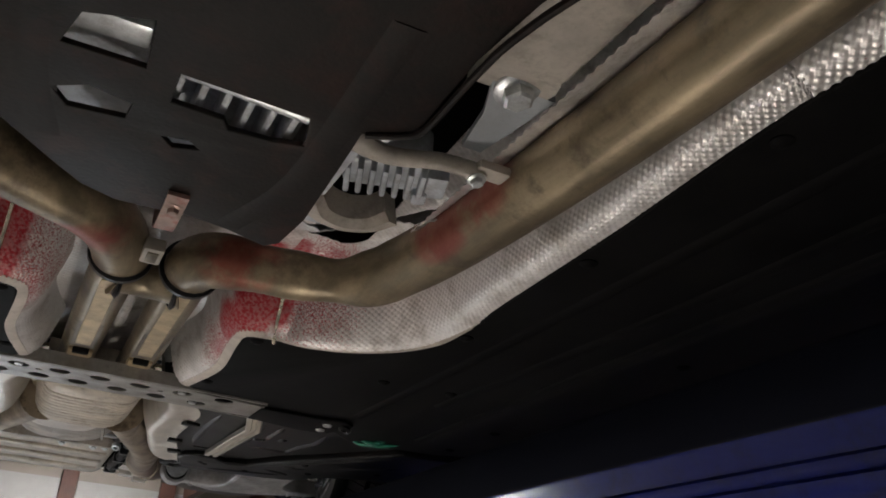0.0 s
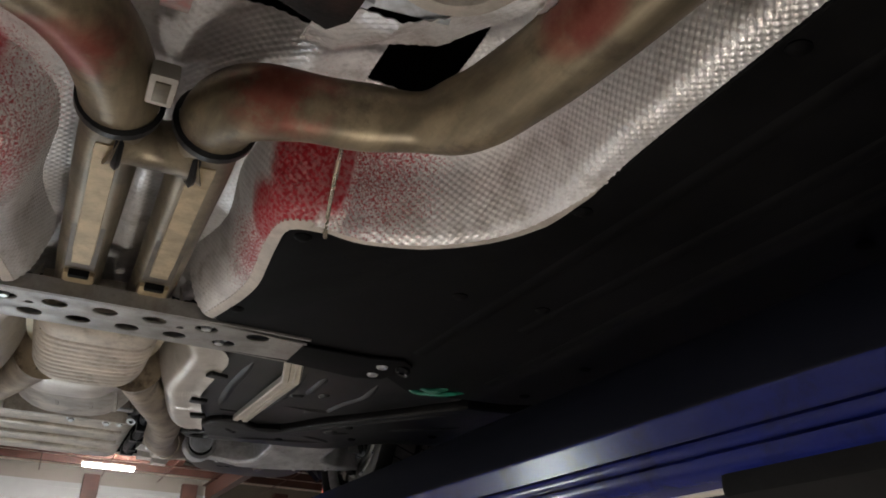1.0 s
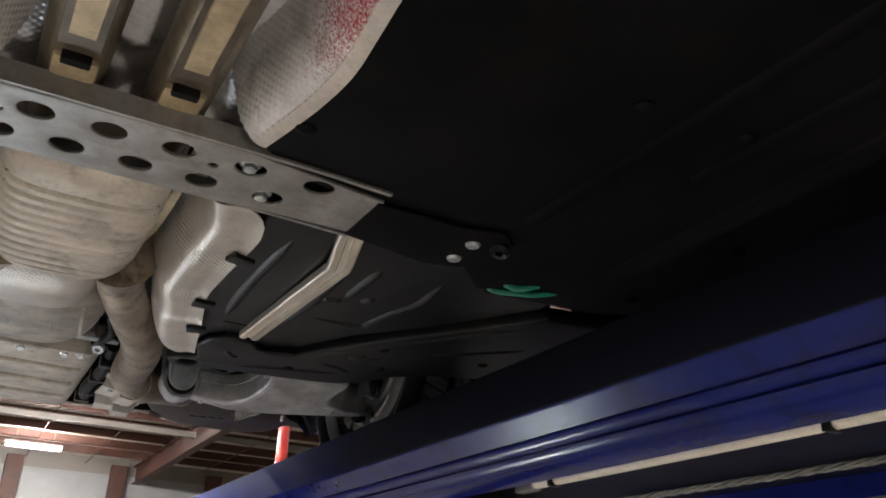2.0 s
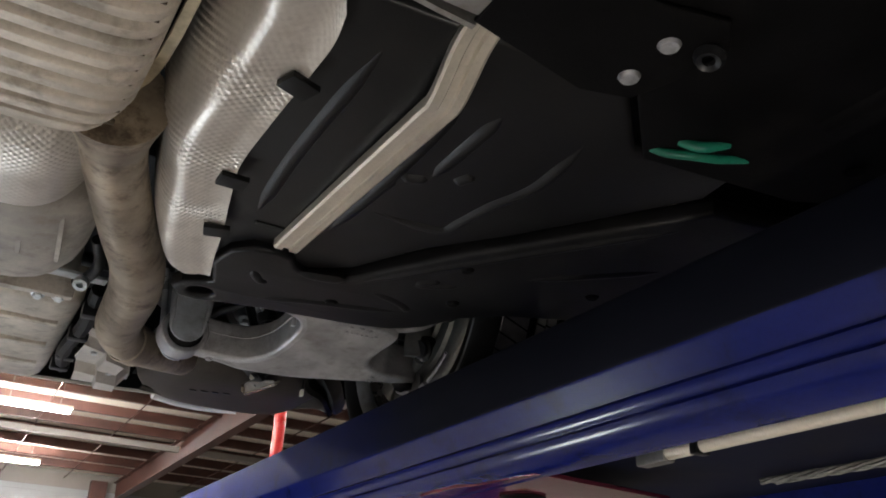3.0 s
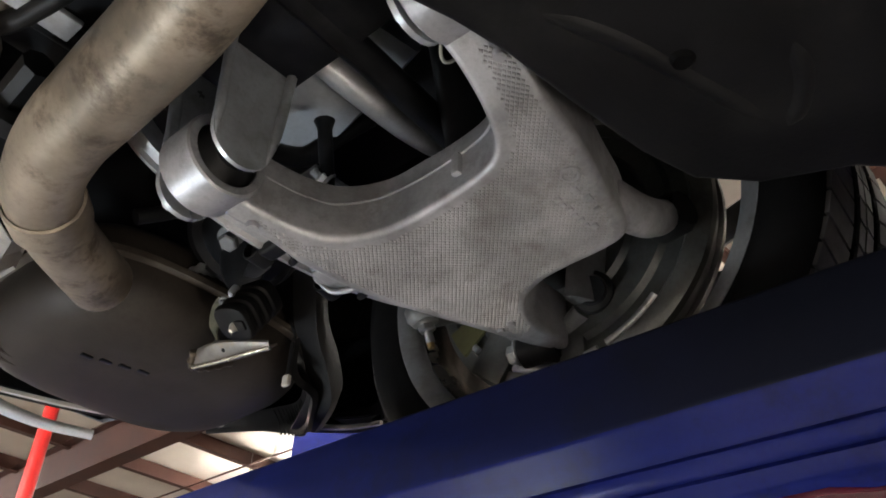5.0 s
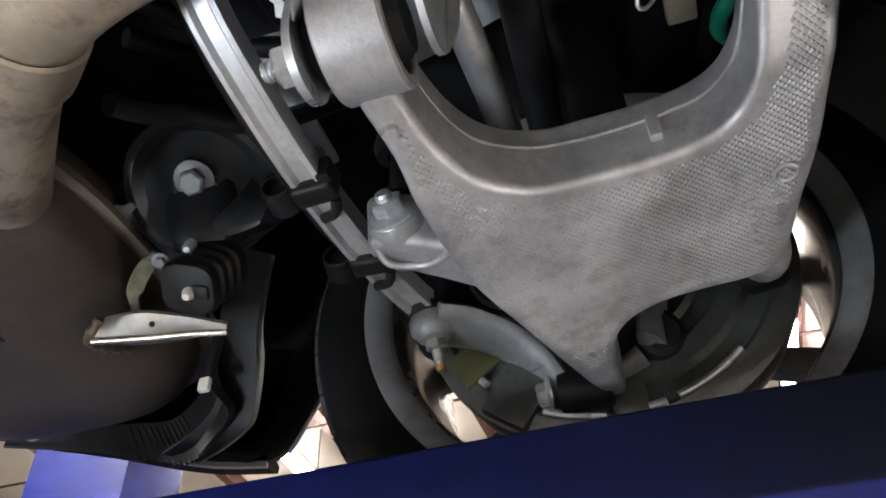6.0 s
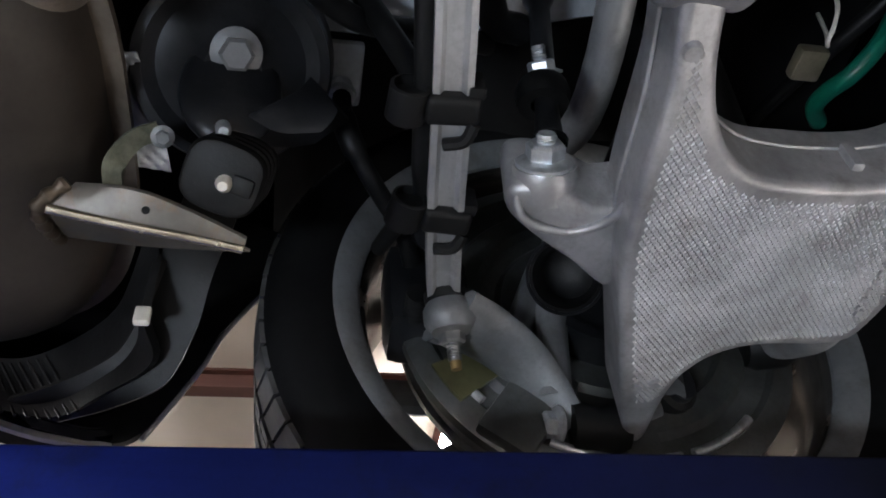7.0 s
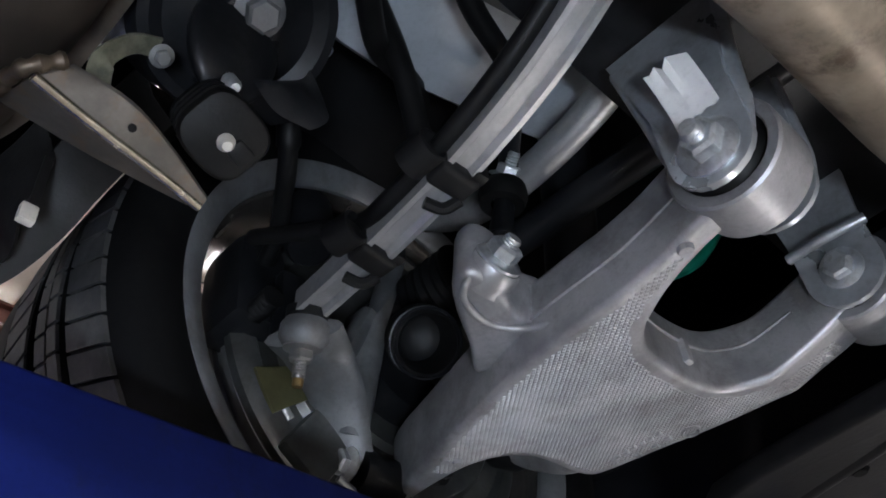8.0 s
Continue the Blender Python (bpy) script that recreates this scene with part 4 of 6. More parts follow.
def tunnel_brace():
    """Perforated steel strap across the tunnel, with dark ends bolted to the sills."""
    x0, x1 = -0.36, 0.205
    out = [(x0, 0.874), (0.06, 0.876), (x1, 0.9), (x1, 0.985), (0.06, 0.987), (x0, 0.987)]
    holes = [round_hole(x, 0.906, 0.0155, 0.0145) for x in (-0.305, -0.245, -0.185, -0.125, -0.064, -0.002, 0.066, 0.136)]
    holes += [round_hole(x, 0.955, 0.0155, 0.0145) for x in (-0.275, -0.215, -0.154, -0.094, -0.032, 0.031, 0.099)]
    holes += [round_hole(0.033, 0.918, 0.005), round_hole(-0.155, 0.918, 0.005)]
    b = part("tunnel_brace", flat_plate(out, ZU - 0.004, ZU, holes, 0.001), BRACE, car, "grey steel brace with two rows of round holes across the tunnel")
    for y in (0.873, 0.988):
        part("folded_edge", sweep(spline([(x0, y, ZU + 0.006), (0.06, y + 0.002, ZU + 0.006), (x1, y + 0.01, ZU + 0.006)], 4), lambda t: [(-0.0025, -0.009), (0.0025, -0.009), (0.0025, 0.012), (-0.0025, 0.012)]), BRACE, b)
    for x, y in ((0.066, 0.909), (0.094, 0.962), (-0.185, 0.909)):
        part("bolt", bolt((x, y, ZU + 0.004), (0, 0, -1), 0.007), ZINC, b)
    for s in (False, True):
        e = part("brace_end", flat_plate([(0.2, 0.902), (0.30, 0.905), (0.35, 0.893), (0.372, 0.915), (0.365, 0.965), (0.352, 1.0), (0.31, 1.012), (0.2, 0.99)], ZU - 0.006, ZU - 0.001, [], 0.0015), BLACK_PLASTIC, b, "black coated brace end", True, s)
    for x, y in ((0.331, 0.934), (0.332, 0.978)):
        part("bolt", lathe([(0, -0.012), (0.007, -0.012), (0.0095, -0.008), (0.0105, 0), (0, 0)], (x, y, ZU + 0.003), (0, 0, 1), 18), ZINC, b, "bright bolt head")
    part("eyelet", lathe([(0.005, -0.008), (0.009, -0.010), (0.012, -0.004), (0.011, 0)], (0.362, 0.925, ZU - 0.006), (0.3, 0, 1), 16), DARK_STEEL, b)


def resonator():
    """Flat ribbed middle silencer behind the brace."""
    bm = bmesh.new()
    nx, ny = 26, 140
    grid = []
    for j in range(ny + 1):
        y = lerp(0.985, 1.352, j / ny)
        row = []
        for i in range(nx + 1):
            u = 2 * i / nx - 1
            e = max(0.0, 1 - abs(u) ** 7) ** 0.5
            f = max(0.0, 1 - abs(2 * j / ny - 1) ** 9) ** 0.6
            w = lerp(0.086, 0.092, min(1, j / 46)) * (1 if j < ny - 40 else lerp(1, 0.55, ((j - ny + 40) / 40) ** 1.8))
            gap = abs(((y - 1.06) / 0.0235 + 0.5) % 1 - 0.5) * 0.0235
            rib = (0.014 * min(1.0, gap / 0.005) if 1.05 < y < 1.30 else 0.014) * (1 if abs(u) < 0.93 else 0.4)
            sag = 0.004 * math.cos(u * 1.5)
            row.append(bm.verts.new((-0.064 + w * u, y, 1.845 - (0.045 + sag + rib) * e * f)))
        grid.append(row)
    for r0, r1 in zip(grid, grid[1:]):
        for i in range(nx):
            bm.faces.new((r0[i], r0[i + 1], r1[i + 1], r1[i]))
    bmesh.ops.recalc_face_normals(bm, faces=bm.faces)
    ext = bmesh.ops.extrude_face_region(bm, geom=bm.faces[:])
    for v in ext["geom"]:
        if isinstance(v, bmesh.types.BMVert):
            v.co.z = 1.86
    bmesh.ops.recalc_face_normals(bm, faces=bm.faces)
    r = part("resonator", bm, RESONATOR, car, "dusty ribbed steel middle silencer")
    # dark brown lines paint the shade into the grooves between the ribs
    for k in range(11):
        y = 1.06 + 0.0235 * k
        part("groove_shade", tube([(-0.140, y, 1.799), (-0.064, y, 1.7945), (0.012, y, 1.799)], 0.0032, 8, 4), SCORCHED, r, "dark line painting shade into the groove")
    rim = [(-0.148, 0.99), (-0.158, 1.02), (-0.16, 1.24), (-0.135, 1.32), (-0.064, 1.362), (0.008, 1.32), (0.034, 1.24), (0.034, 1.02), (0.024, 0.99)]
    part("seam_flange", sweep(spline([(x, y, 1.847) for x, y in rim], 5), lambda t: [(-0.005, -0.003), (0.005, -0.003), (0.005, 0.003), (-0.005, 0.003)]), BRASSY, r, "folded seam catching the light")
    part("pressed_mark", flat_plate([(-0.10, 1.163), (-0.095, 1.155), (-0.05, 1.15), (-0.045, 1.158), (-0.05, 1.168), (-0.095, 1.174)], 1.7888, 1.7905, [], 0.0), MUFFLER, r, "dark oval mark")


BRASSY = surface("tan_bright_edge", (0.5, 0.43, 0.3), 0.35, 0.7, dark=0.7, light=1.2, scale=30, bump=0.1)


def tail_pipe(mirror):
    line = [(0.012, 1.315, 1.836), (0.020, 1.37, 1.836), (0.034, 1.44, 1.838), (0.058, 1.53, 1.842), (0.088, 1.63, 1.845), (0.118, 1.72, 1.845), (0.136, 1.82, 1.846), (0.143, 1.92, 1.848), (0.150, 2.01, 1.85), (0.172, 2.085, 1.853),
            (0.212, 2.14, 1.86), (0.262, 2.19, 1.872), (0.31, 2.235, 1.885)]
    p = part("tail_pipe", tube(line, lambda t: 0.0355 - 0.002 * math.sin(9 * t) if t > 0.1 else lerp(0.05, 0.0355, t / 0.1), 28, 7), PIPE_REAR, car, "dusty bent steel tail pipe", True, mirror)
    part("clamp_ring", lathe([(0.0355, -0.02), (0.038, -0.018), (0.038, 0.018), (0.0355, 0.02)], (0.192, 2.115, 1.856), (0.62, 0.78, 0.1), 28), PIPE_REAR, p, "", True, mirror)


def rear_muffler(mirror):
    bm = bmesh.new()
    c = Vector((0.452, 2.381, 1.93))
    ax, ay, az = 0.192, 0.163, 0.075
    rings = []
    for i in range(17):
        t = -math.pi / 2 + math.pi * i / 16
        ring = []
        for j in range(40):
            a = 2 * math.pi * j / 40
            k = abs(math.cos(t)) ** 0.45
            x = ax * k * math.copysign(abs(math.cos(a)) ** 0.62, math.cos(a))
            y = ay * k * math.copysign(abs(math.sin(a)) ** 0.62, math.sin(a))
            ring.append(bm.verts.new(c + Vector((x, y, az * math.copysign(abs(math.sin(t)) ** 0.8, math.sin(t))))))
        rings.append(ring)
    for r0, r1 in zip(rings, rings[1:]):
        for j in range(40):
            bm.faces.new((r0[j], r0[(j + 1) % 40], r1[(j + 1) % 40], r1[j]))
    bmesh.ops.remove_doubles(bm, verts=bm.verts, dist=1e-5)
    bmesh.ops.recalc_face_normals(bm, faces=bm.faces)
    m = part("rear_muffler", bm, MUFFLER, car, "large dusty brown-grey steel rear muffler", True, mirror)
    loop = [c + Vector((ax * 1.03 * math.copysign(abs(math.cos(a)) ** 0.62, math.cos(a)), ay * 1.03 * math.copysign(abs(math.sin(a)) ** 0.62, math.sin(a)), 0.0)) for a in [2 * math.pi * i / 60 for i in range(61)]]
    part("seam", sweep(loop, lambda t: [(-0.007, -0.004), (0.007, -0.004), (0.007, 0.004), (-0.007, 0.004)], caps=False), SEAM_DUST, m, "pale dusty folded seam", True, mirror)
    for o in (0.62, 0.78):
        crease = [c + Vector((lerp(-0.17, 0.15, t), lerp(0.07, 0.0, t) * o + 0.02 + 0.05 * (o - 0.6), -az * 1.0 + 0.006 + 0.01 * (2 * t - 1) ** 2)) for t in np.linspace(0, 1, 14)]
        part("pressed_crease", sweep(crease, lambda t: circle(0.004, 8)), MUFFLER, m, "", True, mirror)
    if not mirror:
        for i in range(4):
            part("stamped_mark", box(0.36 + 0.022 * i, 0.374 + 0.022 * i, 2.345 - 0.006 * i, 2.352 - 0.006 * i, 1.854, 1.859, 0.0005), DARK_STEEL, m, "stamped mark")
    return m


def muffler_mount():
    """Welded bracket on the muffler, rubber hanger, strap and the big black subframe mount beside it."""
    ridge = [(0.445, 2.238, 1.837), (0.453, 2.20, 1.836), (0.461, 2.157, 1.8355), (0.468, 2.126, 1.835)]
    up = [(0.437, 2.224, 1.850), (0.437, 2.19, 1.848), (0.448, 2.157, 1.844), (0.463, 2.124, 1.8385)]
    down = [(0.497, 2.242, 1.868), (0.492, 2.195, 1.858), (0.485, 2.157, 1.85), (0.474, 2.122, 1.839)]
    b = part("muffler_bracket", sheet([spline(up, 5), [(p + q) / 2 + Vector((0.0, 0, -0.0015)) for p, q in zip(spline(up, 5), spline(ridge, 5))], spline(ridge, 5), spline(down, 5)], 0.003), WELD_STEEL, car, "folded steel bracket welded to the muffler, bright along its fold")
    part("fold", tube(ridge, 0.0032, 10, 5), BRIGHT_FOLD, b, "polished fold")
    part("weld_bead", tube([(0.436, 2.228, 1.851), (0.446, 2.243, 1.841), (0.47, 2.246, 1.85), (0.498, 2.245, 1.868)], lambda t: 0.0045 + 0.001 * math.sin(40 * t), 10, 8), SCORCHED, b, "scorched weld bead")
    part("hole_mark", lathe([(0, -0.0004), (0.0025, -0.0004), (0.0025, 0.001), (0, 0.001)], (0.446, 2.183, 1.8415), (-0.55, 0, -0.8), 10), BODY_DARK, b)
    turn = Matrix.Translation((0.434, 2.137, 1.866)) @ Vector((0, 0, 1)).rotation_difference(Vector((-0.5, 0.1, -0.85))).to_matrix().to_4x4() @ Matrix.Rotation(0.9, 4, "Z")
    outline = [Vector((0.0245 * math.copysign(abs(math.cos(a)) ** 0.75, math.cos(a)), 0.0225 * math.copysign(abs(math.sin(a)) ** 0.55, math.sin(a)))) for a in [2 * math.pi * k / 28 for k in range(28)]]
    block = bmesh.new()
    levels = []
    for z, k in ((0.040, 0.8), (0.038, 0.95), (0.033, 1.0), (0.024, 1.0), (0.0215, 0.9), (0.0175, 0.9), (0.015, 1.0), (0.010, 1.0), (0.0075, 0.9), (0.0035, 0.9), (0.001, 1.0), (-0.004, 1.0), (-0.0065, 0.9), (-0.0105, 0.9), (-0.013, 1.0), (-0.017, 1.0), (-0.0205, 0.93), (-0.0215, 0.8)):
        levels.append([block.verts.new((p.x * k, p.y * k, -z)) for p in outline])
    for r0, r1 in zip(levels, levels[1:]):
        for k in range(len(outline)):
            block.faces.new((r0[k], r0[(k + 1) % len(outline)], r1[(k + 1) % len(outline)], r1[k]))
    block.faces.new(levels[0])
    block.faces.new(levels[-1][::-1])
    box(-0.020, -0.006, -0.006, 0.006, 0.010, 0.0245, 0.003, block)
    bmesh.ops.recalc_face_normals(block, faces=block.faces)
    bmesh.ops.transform(block, matrix=turn, verts=block.verts)
    r = part("rubber_hanger", block, HANGER, car, "ribbed rounded black rubber exhaust hanger")
    part("pin", lathe([(0, 0), (0.005, 0), (0.0055, 0.006), (0.003, 0.012), (0, 0.012)], (0.427, 2.137, 1.85), (-0.4, 0.05, -0.9), 14), WHITE_PLASTIC, r, "pale pin end")
    strap = spline([(0.434, 2.184, 1.905), (0.437, 2.198, 1.898), (0.444, 2.208, 1.882), (0.450, 2.206, 1.862)], 6)
    s = part("ground_strap", sweep(strap, lambda t: [(-0.007, -0.001), (0.007, -0.001), (0.007, 0.001), (-0.007, 0.001)]), STRAP, car, "braided earth strap bolted to the muffler bracket")
    part("bolt", bolt((0.452, 2.203, 1.858), (-0.3, 0, -0.95), 0.0052), CAST_DULL, s)
    part("bolt", bolt((0.434, 2.181, 1.899), (-0.4, -0.2, -0.9), 0.0048), CAST_DULL, s)
    rows = [[(lerp(0.404, 0.502, v) - 0.008 * (1 - k), lerp(2.224, 2.209, v) - 0.022 * k, 1.94 + 0.01 * math.sin(3 * v) + 0.006 * k) for k in (0, 0.5, 1)] for v in np.linspace(0, 1, 5)]
    part("foil_strip", sheet(embossed(rows, 0.0075, 0.002), 0.001), FOIL_BARE, car, "strip of embossed foil behind the subframe mount")
    # mount: a black pressed dome with a bolt in a boss
    ax = Vector((-0.42, -0.12, -0.9)).normalized()
    o = Vector((0.406, 2.141, 1.963))
    dome = part("subframe_mount", lathe([(0, 0.012), (0.019, 0.014), (0.026, 0.006), (0.05, -0.002), (0.059, 0.004), (0.066, 0.003), (0.069, -0.006), (0.070, -0.03), (0.076, -0.05), (0.066, -0.08), (0, -0.08)], o + Vector((0.010, 0.002, -0.005)), ax, 48), DARK_STEEL, car, "black pressed steel mount with a large bolt")
    part("bolt", bolt(o + ax * 0.012, ax, 0.0112), CAST_DULL, dome, "large zinc bolt")
    boss = lathe([(math.sin(math.pi * q / 12), -math.cos(math.pi * q / 12)) for q in range(13)], (0, 0, 0), (0, 0, 1), 24)
    lean = Vector((0, 0, 1)).rotation_difference(Vector((0.34, 0.03, -0.94))).to_matrix().to_4x4()
    bmesh.ops.transform(boss, matrix=Matrix.Translation(o + Vector((0.016, 0.001, -0.026))) @ lean @ Matrix.Diagonal((0.013, 0.034, 0.044, 1)), verts=boss.verts)
    part("boss", boss, DARK_STEEL, dome)
    part("stud", lathe([(0, 0), (0.005, 0), (0.005, 0.01), (0.003, 0.014), (0, 0.014)], (0.421, 2.143, 1.896), ax, 12), ZINC, dome)
    tab = [[(0.418, 2.128, 1.905), (0.412, 2.112, 1.912), (0.410, 2.098, 1.925), (0.412, 2.090, 1.945)], [(0.422, 2.108, 1.896), (0.417, 2.096, 1.903), (0.413, 2.086, 1.915), (0.413, 2.080, 1.93)], [(0.421, 2.082, 1.898), (0.418, 2.078, 1.901), (0.415, 2.074, 1.906), (0.414, 2.072, 1.912)]]
    part("pressed_tab", sheet([spline(r, 5) for r in smooth_rows(tab, 4)], 0.003), DARK_STEEL, dome, "pointed black sheet tab")
    ear = sheet([[(0.43, 2.08, 1.955), (0.45, 2.062, 1.955)], [(0.44, 2.11, 1.935), (0.462, 2.085, 1.94)], [(0.455, 2.15, 1.925), (0.475, 2.14, 1.935)]], 0.004)
    part("flange", ear, DARK_STEEL, dome)


FOIL_BARE = surface("bare_embossed_foil", (0.6, 0.62, 0.64), 0.3, 0.8, dark=0.7, light=1.2, scale=30, bump=0.1)
BRIGHT_FOLD = surface("polished_fold_steel", (0.62, 0.56, 0.46), 0.25, 0.9, dark=0.75, light=1.2, scale=40, bump=0.1)
HANGER = surface("dusty_rubber", (0.006, 0.0058, 0.0056), 0.5, spec=0.2, dark=0.6, light=1.5, scale=60, bump=0.3)
STRAP = surface("tarnished_braid", (0.22, 0.22, 0.16), 0.5, 0.5, dark=0.6, light=1.2, scale=80, bump=0.4)


def inside(x, y, poly):
    hit = False
    for (x0, y0), (x1, y1) in zip(poly, poly[1:] + poly[:1]):
        if (y0 > y) != (y1 > y) and x < x0 + (y - y0) * (x1 - x0) / (y1 - y0):
            hit = not hit
    return hit


def arm_z(x, y, d=0.0):
    """Level of the control arm's underside."""
    lift = (0.36 if y < 1.79 else 0.16) * max(0.0, 0.33 - x)
    return 1.791 + (1.87 - y) * 0.15 + lift + d


def lower_arm(mirror):
    """Broad cast lower control arm: plate with a bay between its two inner legs."""
    out = [(0.228, 1.914), (0.242, 1.920), (0.262, 1.922), (0.30, 1.916), (0.345, 1.915), (0.405, 1.909), (0.443, 1.900), (0.477, 1.889), (0.515, 1.877), (0.559, 1.863), (0.586, 1.854), (0.612, 1.840), (0.608, 1.829), (0.575, 1.829), (0.55, 1.828),
           (0.531, 1.822), (0.516, 1.808), (0.509, 1.785), (0.510, 1.757), (0.514, 1.725), (0.511, 1.702), (0.494, 1.692), (0.45, 1.682), (0.40, 1.669), (0.35, 1.662), (0.31, 1.655), (0.276, 1.648), (0.245, 1.65), (0.235, 1.672), (0.24, 1.694), (0.262, 1.698), (0.29, 1.699),
           (0.325, 1.705), (0.352, 1.718), (0.364, 1.738), (0.366, 1.77), (0.363, 1.805), (0.358, 1.838), (0.341, 1.866), (0.315, 1.884), (0.285, 1.894), (0.255, 1.898), (0.228, 1.896)]
    bm = flat_plate(out, 0, 0.06, [round_hole(0.519, 1.852, 0.0085, 0.006)], 0.006, 3, 4)
    for k in range(44):
        for co, no in (((0.2 + 0.0095 * k, 0, 0), (1, 0, 0)), ((0, 1.66 + 0.0065 * k, 0), (0, 1, 0))):
            bmesh.ops.bisect_plane(bm, geom=bm.verts[:] + bm.edges[:] + bm.faces[:], plane_co=co, plane_no=no)
    for v in bm.verts:
        v.co.z += arm_z(v.co.x, v.co.y)
    bmesh.ops.recalc_face_normals(bm, faces=bm.faces)
    arm = part("control_arm", bm, CAST, car, "broad grey cast aluminium lower control arm with a knurled underside", True, mirror)
    # knurled field, one small pyramid to each diamond
    field = [(0.275, 1.906), (0.30, 1.908), (0.345, 1.906), (0.405, 1.900), (0.443, 1.891), (0.477, 1.880), (0.515, 1.868), (0.56, 1.850), (0.56, 1.838), (0.54, 1.834), (0.522, 1.826), (0.507, 1.812), (0.500, 1.785), (0.501, 1.757), (0.505, 1.725), (0.502, 1.709), (0.49, 1.701), (0.445, 1.691), (0.395, 1.678),
             (0.35, 1.671), (0.31, 1.664), (0.285, 1.66), (0.285, 1.678), (0.325, 1.688), (0.36, 1.705), (0.376, 1.734), (0.378, 1.77), (0.375, 1.81), (0.369, 1.844), (0.35, 1.875), (0.32, 1.895), (0.29, 1.903)]
    kn = bmesh.new()
    w = 0.0034
    for i in range(-60, 130):
        for j in range(-60, 130):
            a, b = i * w, j * w
            x, y = 0.38 + (a - b) * 0.75, 1.80 + (a + b) * 0.66 - 0.12
            if not inside(x, y, field):
                continue
            cs = [kn.verts.new((x + dx * 0.97, y + dy * 0.97, arm_z(x + dx, y + dy, 0.0003))) for dx, dy in ((0.75 * w, 0), (0, 0.66 * w), (-0.75 * w, 0), (0, -0.66 * w))]
            top = [kn.verts.new((x + dx * 0.5, y + dy * 0.5, arm_z(x, y, -0.0007))) for dx, dy in ((0.75 * w, 0), (0, 0.66 * w), (-0.75 * w, 0), (0, -0.66 * w))]
            for q in range(4):
                kn.faces.new((cs[q], cs[q - 1], top[q - 1], top[q]))
            kn.faces.new(top)
    bmesh.ops.recalc_face_normals(kn, faces=kn.faces)
    tagged(part("knurled_field", kn, CAST_GRID, arm, "knurled cast field", False, mirror), kind="stuff")
    # parting lines half way up the bay wall and the rear wall
    bay_line = [(0.27, 1.8975), (0.30, 1.891), (0.33, 1.876), (0.352, 1.849), (0.3605, 1.822), (0.3645, 1.79), (0.3655, 1.755), (0.36, 1.729), (0.338, 1.710), (0.30, 1.699)]
    part("parting_line", sweep(spline([(x - 0.001, y, arm_z(x, y, 0.037)) for x, y in bay_line], 6), lambda t: circle(0.0013, 8)), CAST, arm, "", True, mirror)
    rear_line = [(0.27, 1.9215), (0.32, 1.9165), (0.37, 1.914), (0.42, 1.908)]
    part("parting_line", sweep(spline([(x, y, arm_z(x, y, 0.03)) for x, y in rear_line], 6), lambda t: circle(0.0013, 8)), CAST, arm, "", True, mirror)
    # front outer horn to the hub carrier with its black bush
    horn = spline([(0.485, 1.705, arm_z(0.485, 1.705, 0.03)), (0.53, 1.70, arm_z(0.53, 1.70, 0.035)), (0.565, 1.70, 1.868), (0.59, 1.70, 1.885)], 6)
    part("outer_horn", sweep(horn, lambda t: [(0.017 * p, 0.024 * (1 - 0.35 * t) * q) for p, q in circle(1, 16)]), CAST, arm, "", True, mirror)
    part("bush", lathe([(0, -0.02), (0.018, -0.02), (0.022, -0.012), (0.022, 0.012), (0.018, 0.02), (0, 0.02)], (0.598, 1.70, 1.888), (0.2, 1, 0), 24), RUBBER, arm, "black rubber bush", True, mirror)
    # bosses and dots
    for x, y, r in ((0.295, 1.668, 0.0055), (0.281, 1.911, 0.0055), (0.537, 1.845, 0.0045), (0.538, 1.858, 0.004)):
        part("boss", lathe([(0, -0.0032), (r * 0.8, -0.0032), (r, -0.001), (r, 0.004), (0, 0.004)], (x, y, arm_z(x, y)), (0, 0, 1), 16), CAST, arm, "", True, mirror)
    part("boss", box(0.3605, 0.368, 1.762, 1.7705, arm_z(0.365, 1.766, 0.016), arm_z(0.365, 1.766, 0.038), 0.0028), CAST, arm, "", True, mirror)
    # raised cast marks: plain bars and a ring
    for i in range(6):
        x = 0.428 + 0.0085 * i
        part("cast_mark", box(x, x + 0.0042, 1.713 + 0.001 * (i % 2), 1.7185 - 0.001 * (i % 3), arm_z(x, 1.716, -0.0026), arm_z(x, 1.716, 0.002), 0.0006), CAST, arm, "raised cast mark", True, mirror)
    for x, y, w in ((0.432, 1.700, 0.006), (0.447, 1.697, 0.008), (0.463, 1.699, 0.005), (0.478, 1.712, 0.006)):
        part("cast_mark", box(x - w / 2, x + w / 2, y - 0.003, y + 0.0025, arm_z(x, y, -0.0028), arm_z(x, y, 0.002), 0.0008), CAST, arm, "raised cast mark", True, mirror)
    part("cast_ring", lathe([(0.0055, -0.002), (0.007, -0.003), (0.0085, -0.002), (0.0085, 0.002), (0.0055, 0.002)], (0.414, 1.692, arm_z(0.414, 1.692)), (0, 0, 1), 24), CAST, arm, "", True, mirror)
    # ear with the drop-link nut on the rear edge
    ear = flat_plate([(0.398, 1.895), (0.397, 1.92), (0.391, 1.94), (0.389, 1.96), (0.396, 1.973), (0.411, 1.971), (0.426, 1.952), (0.44, 1.925), (0.458, 1.895)], 1.81, 1.852, [], 0.006, 3, 4)
    for v in ear.verts:
        v.co.z += 0.2 * (v.co.y - 1.92) if v.co.y > 1.92 else 0
        v.co.x -= 0.2 * (v.co.z - 1.83)
    e = part("ear", ear, CAST, arm, "", True, mirror)
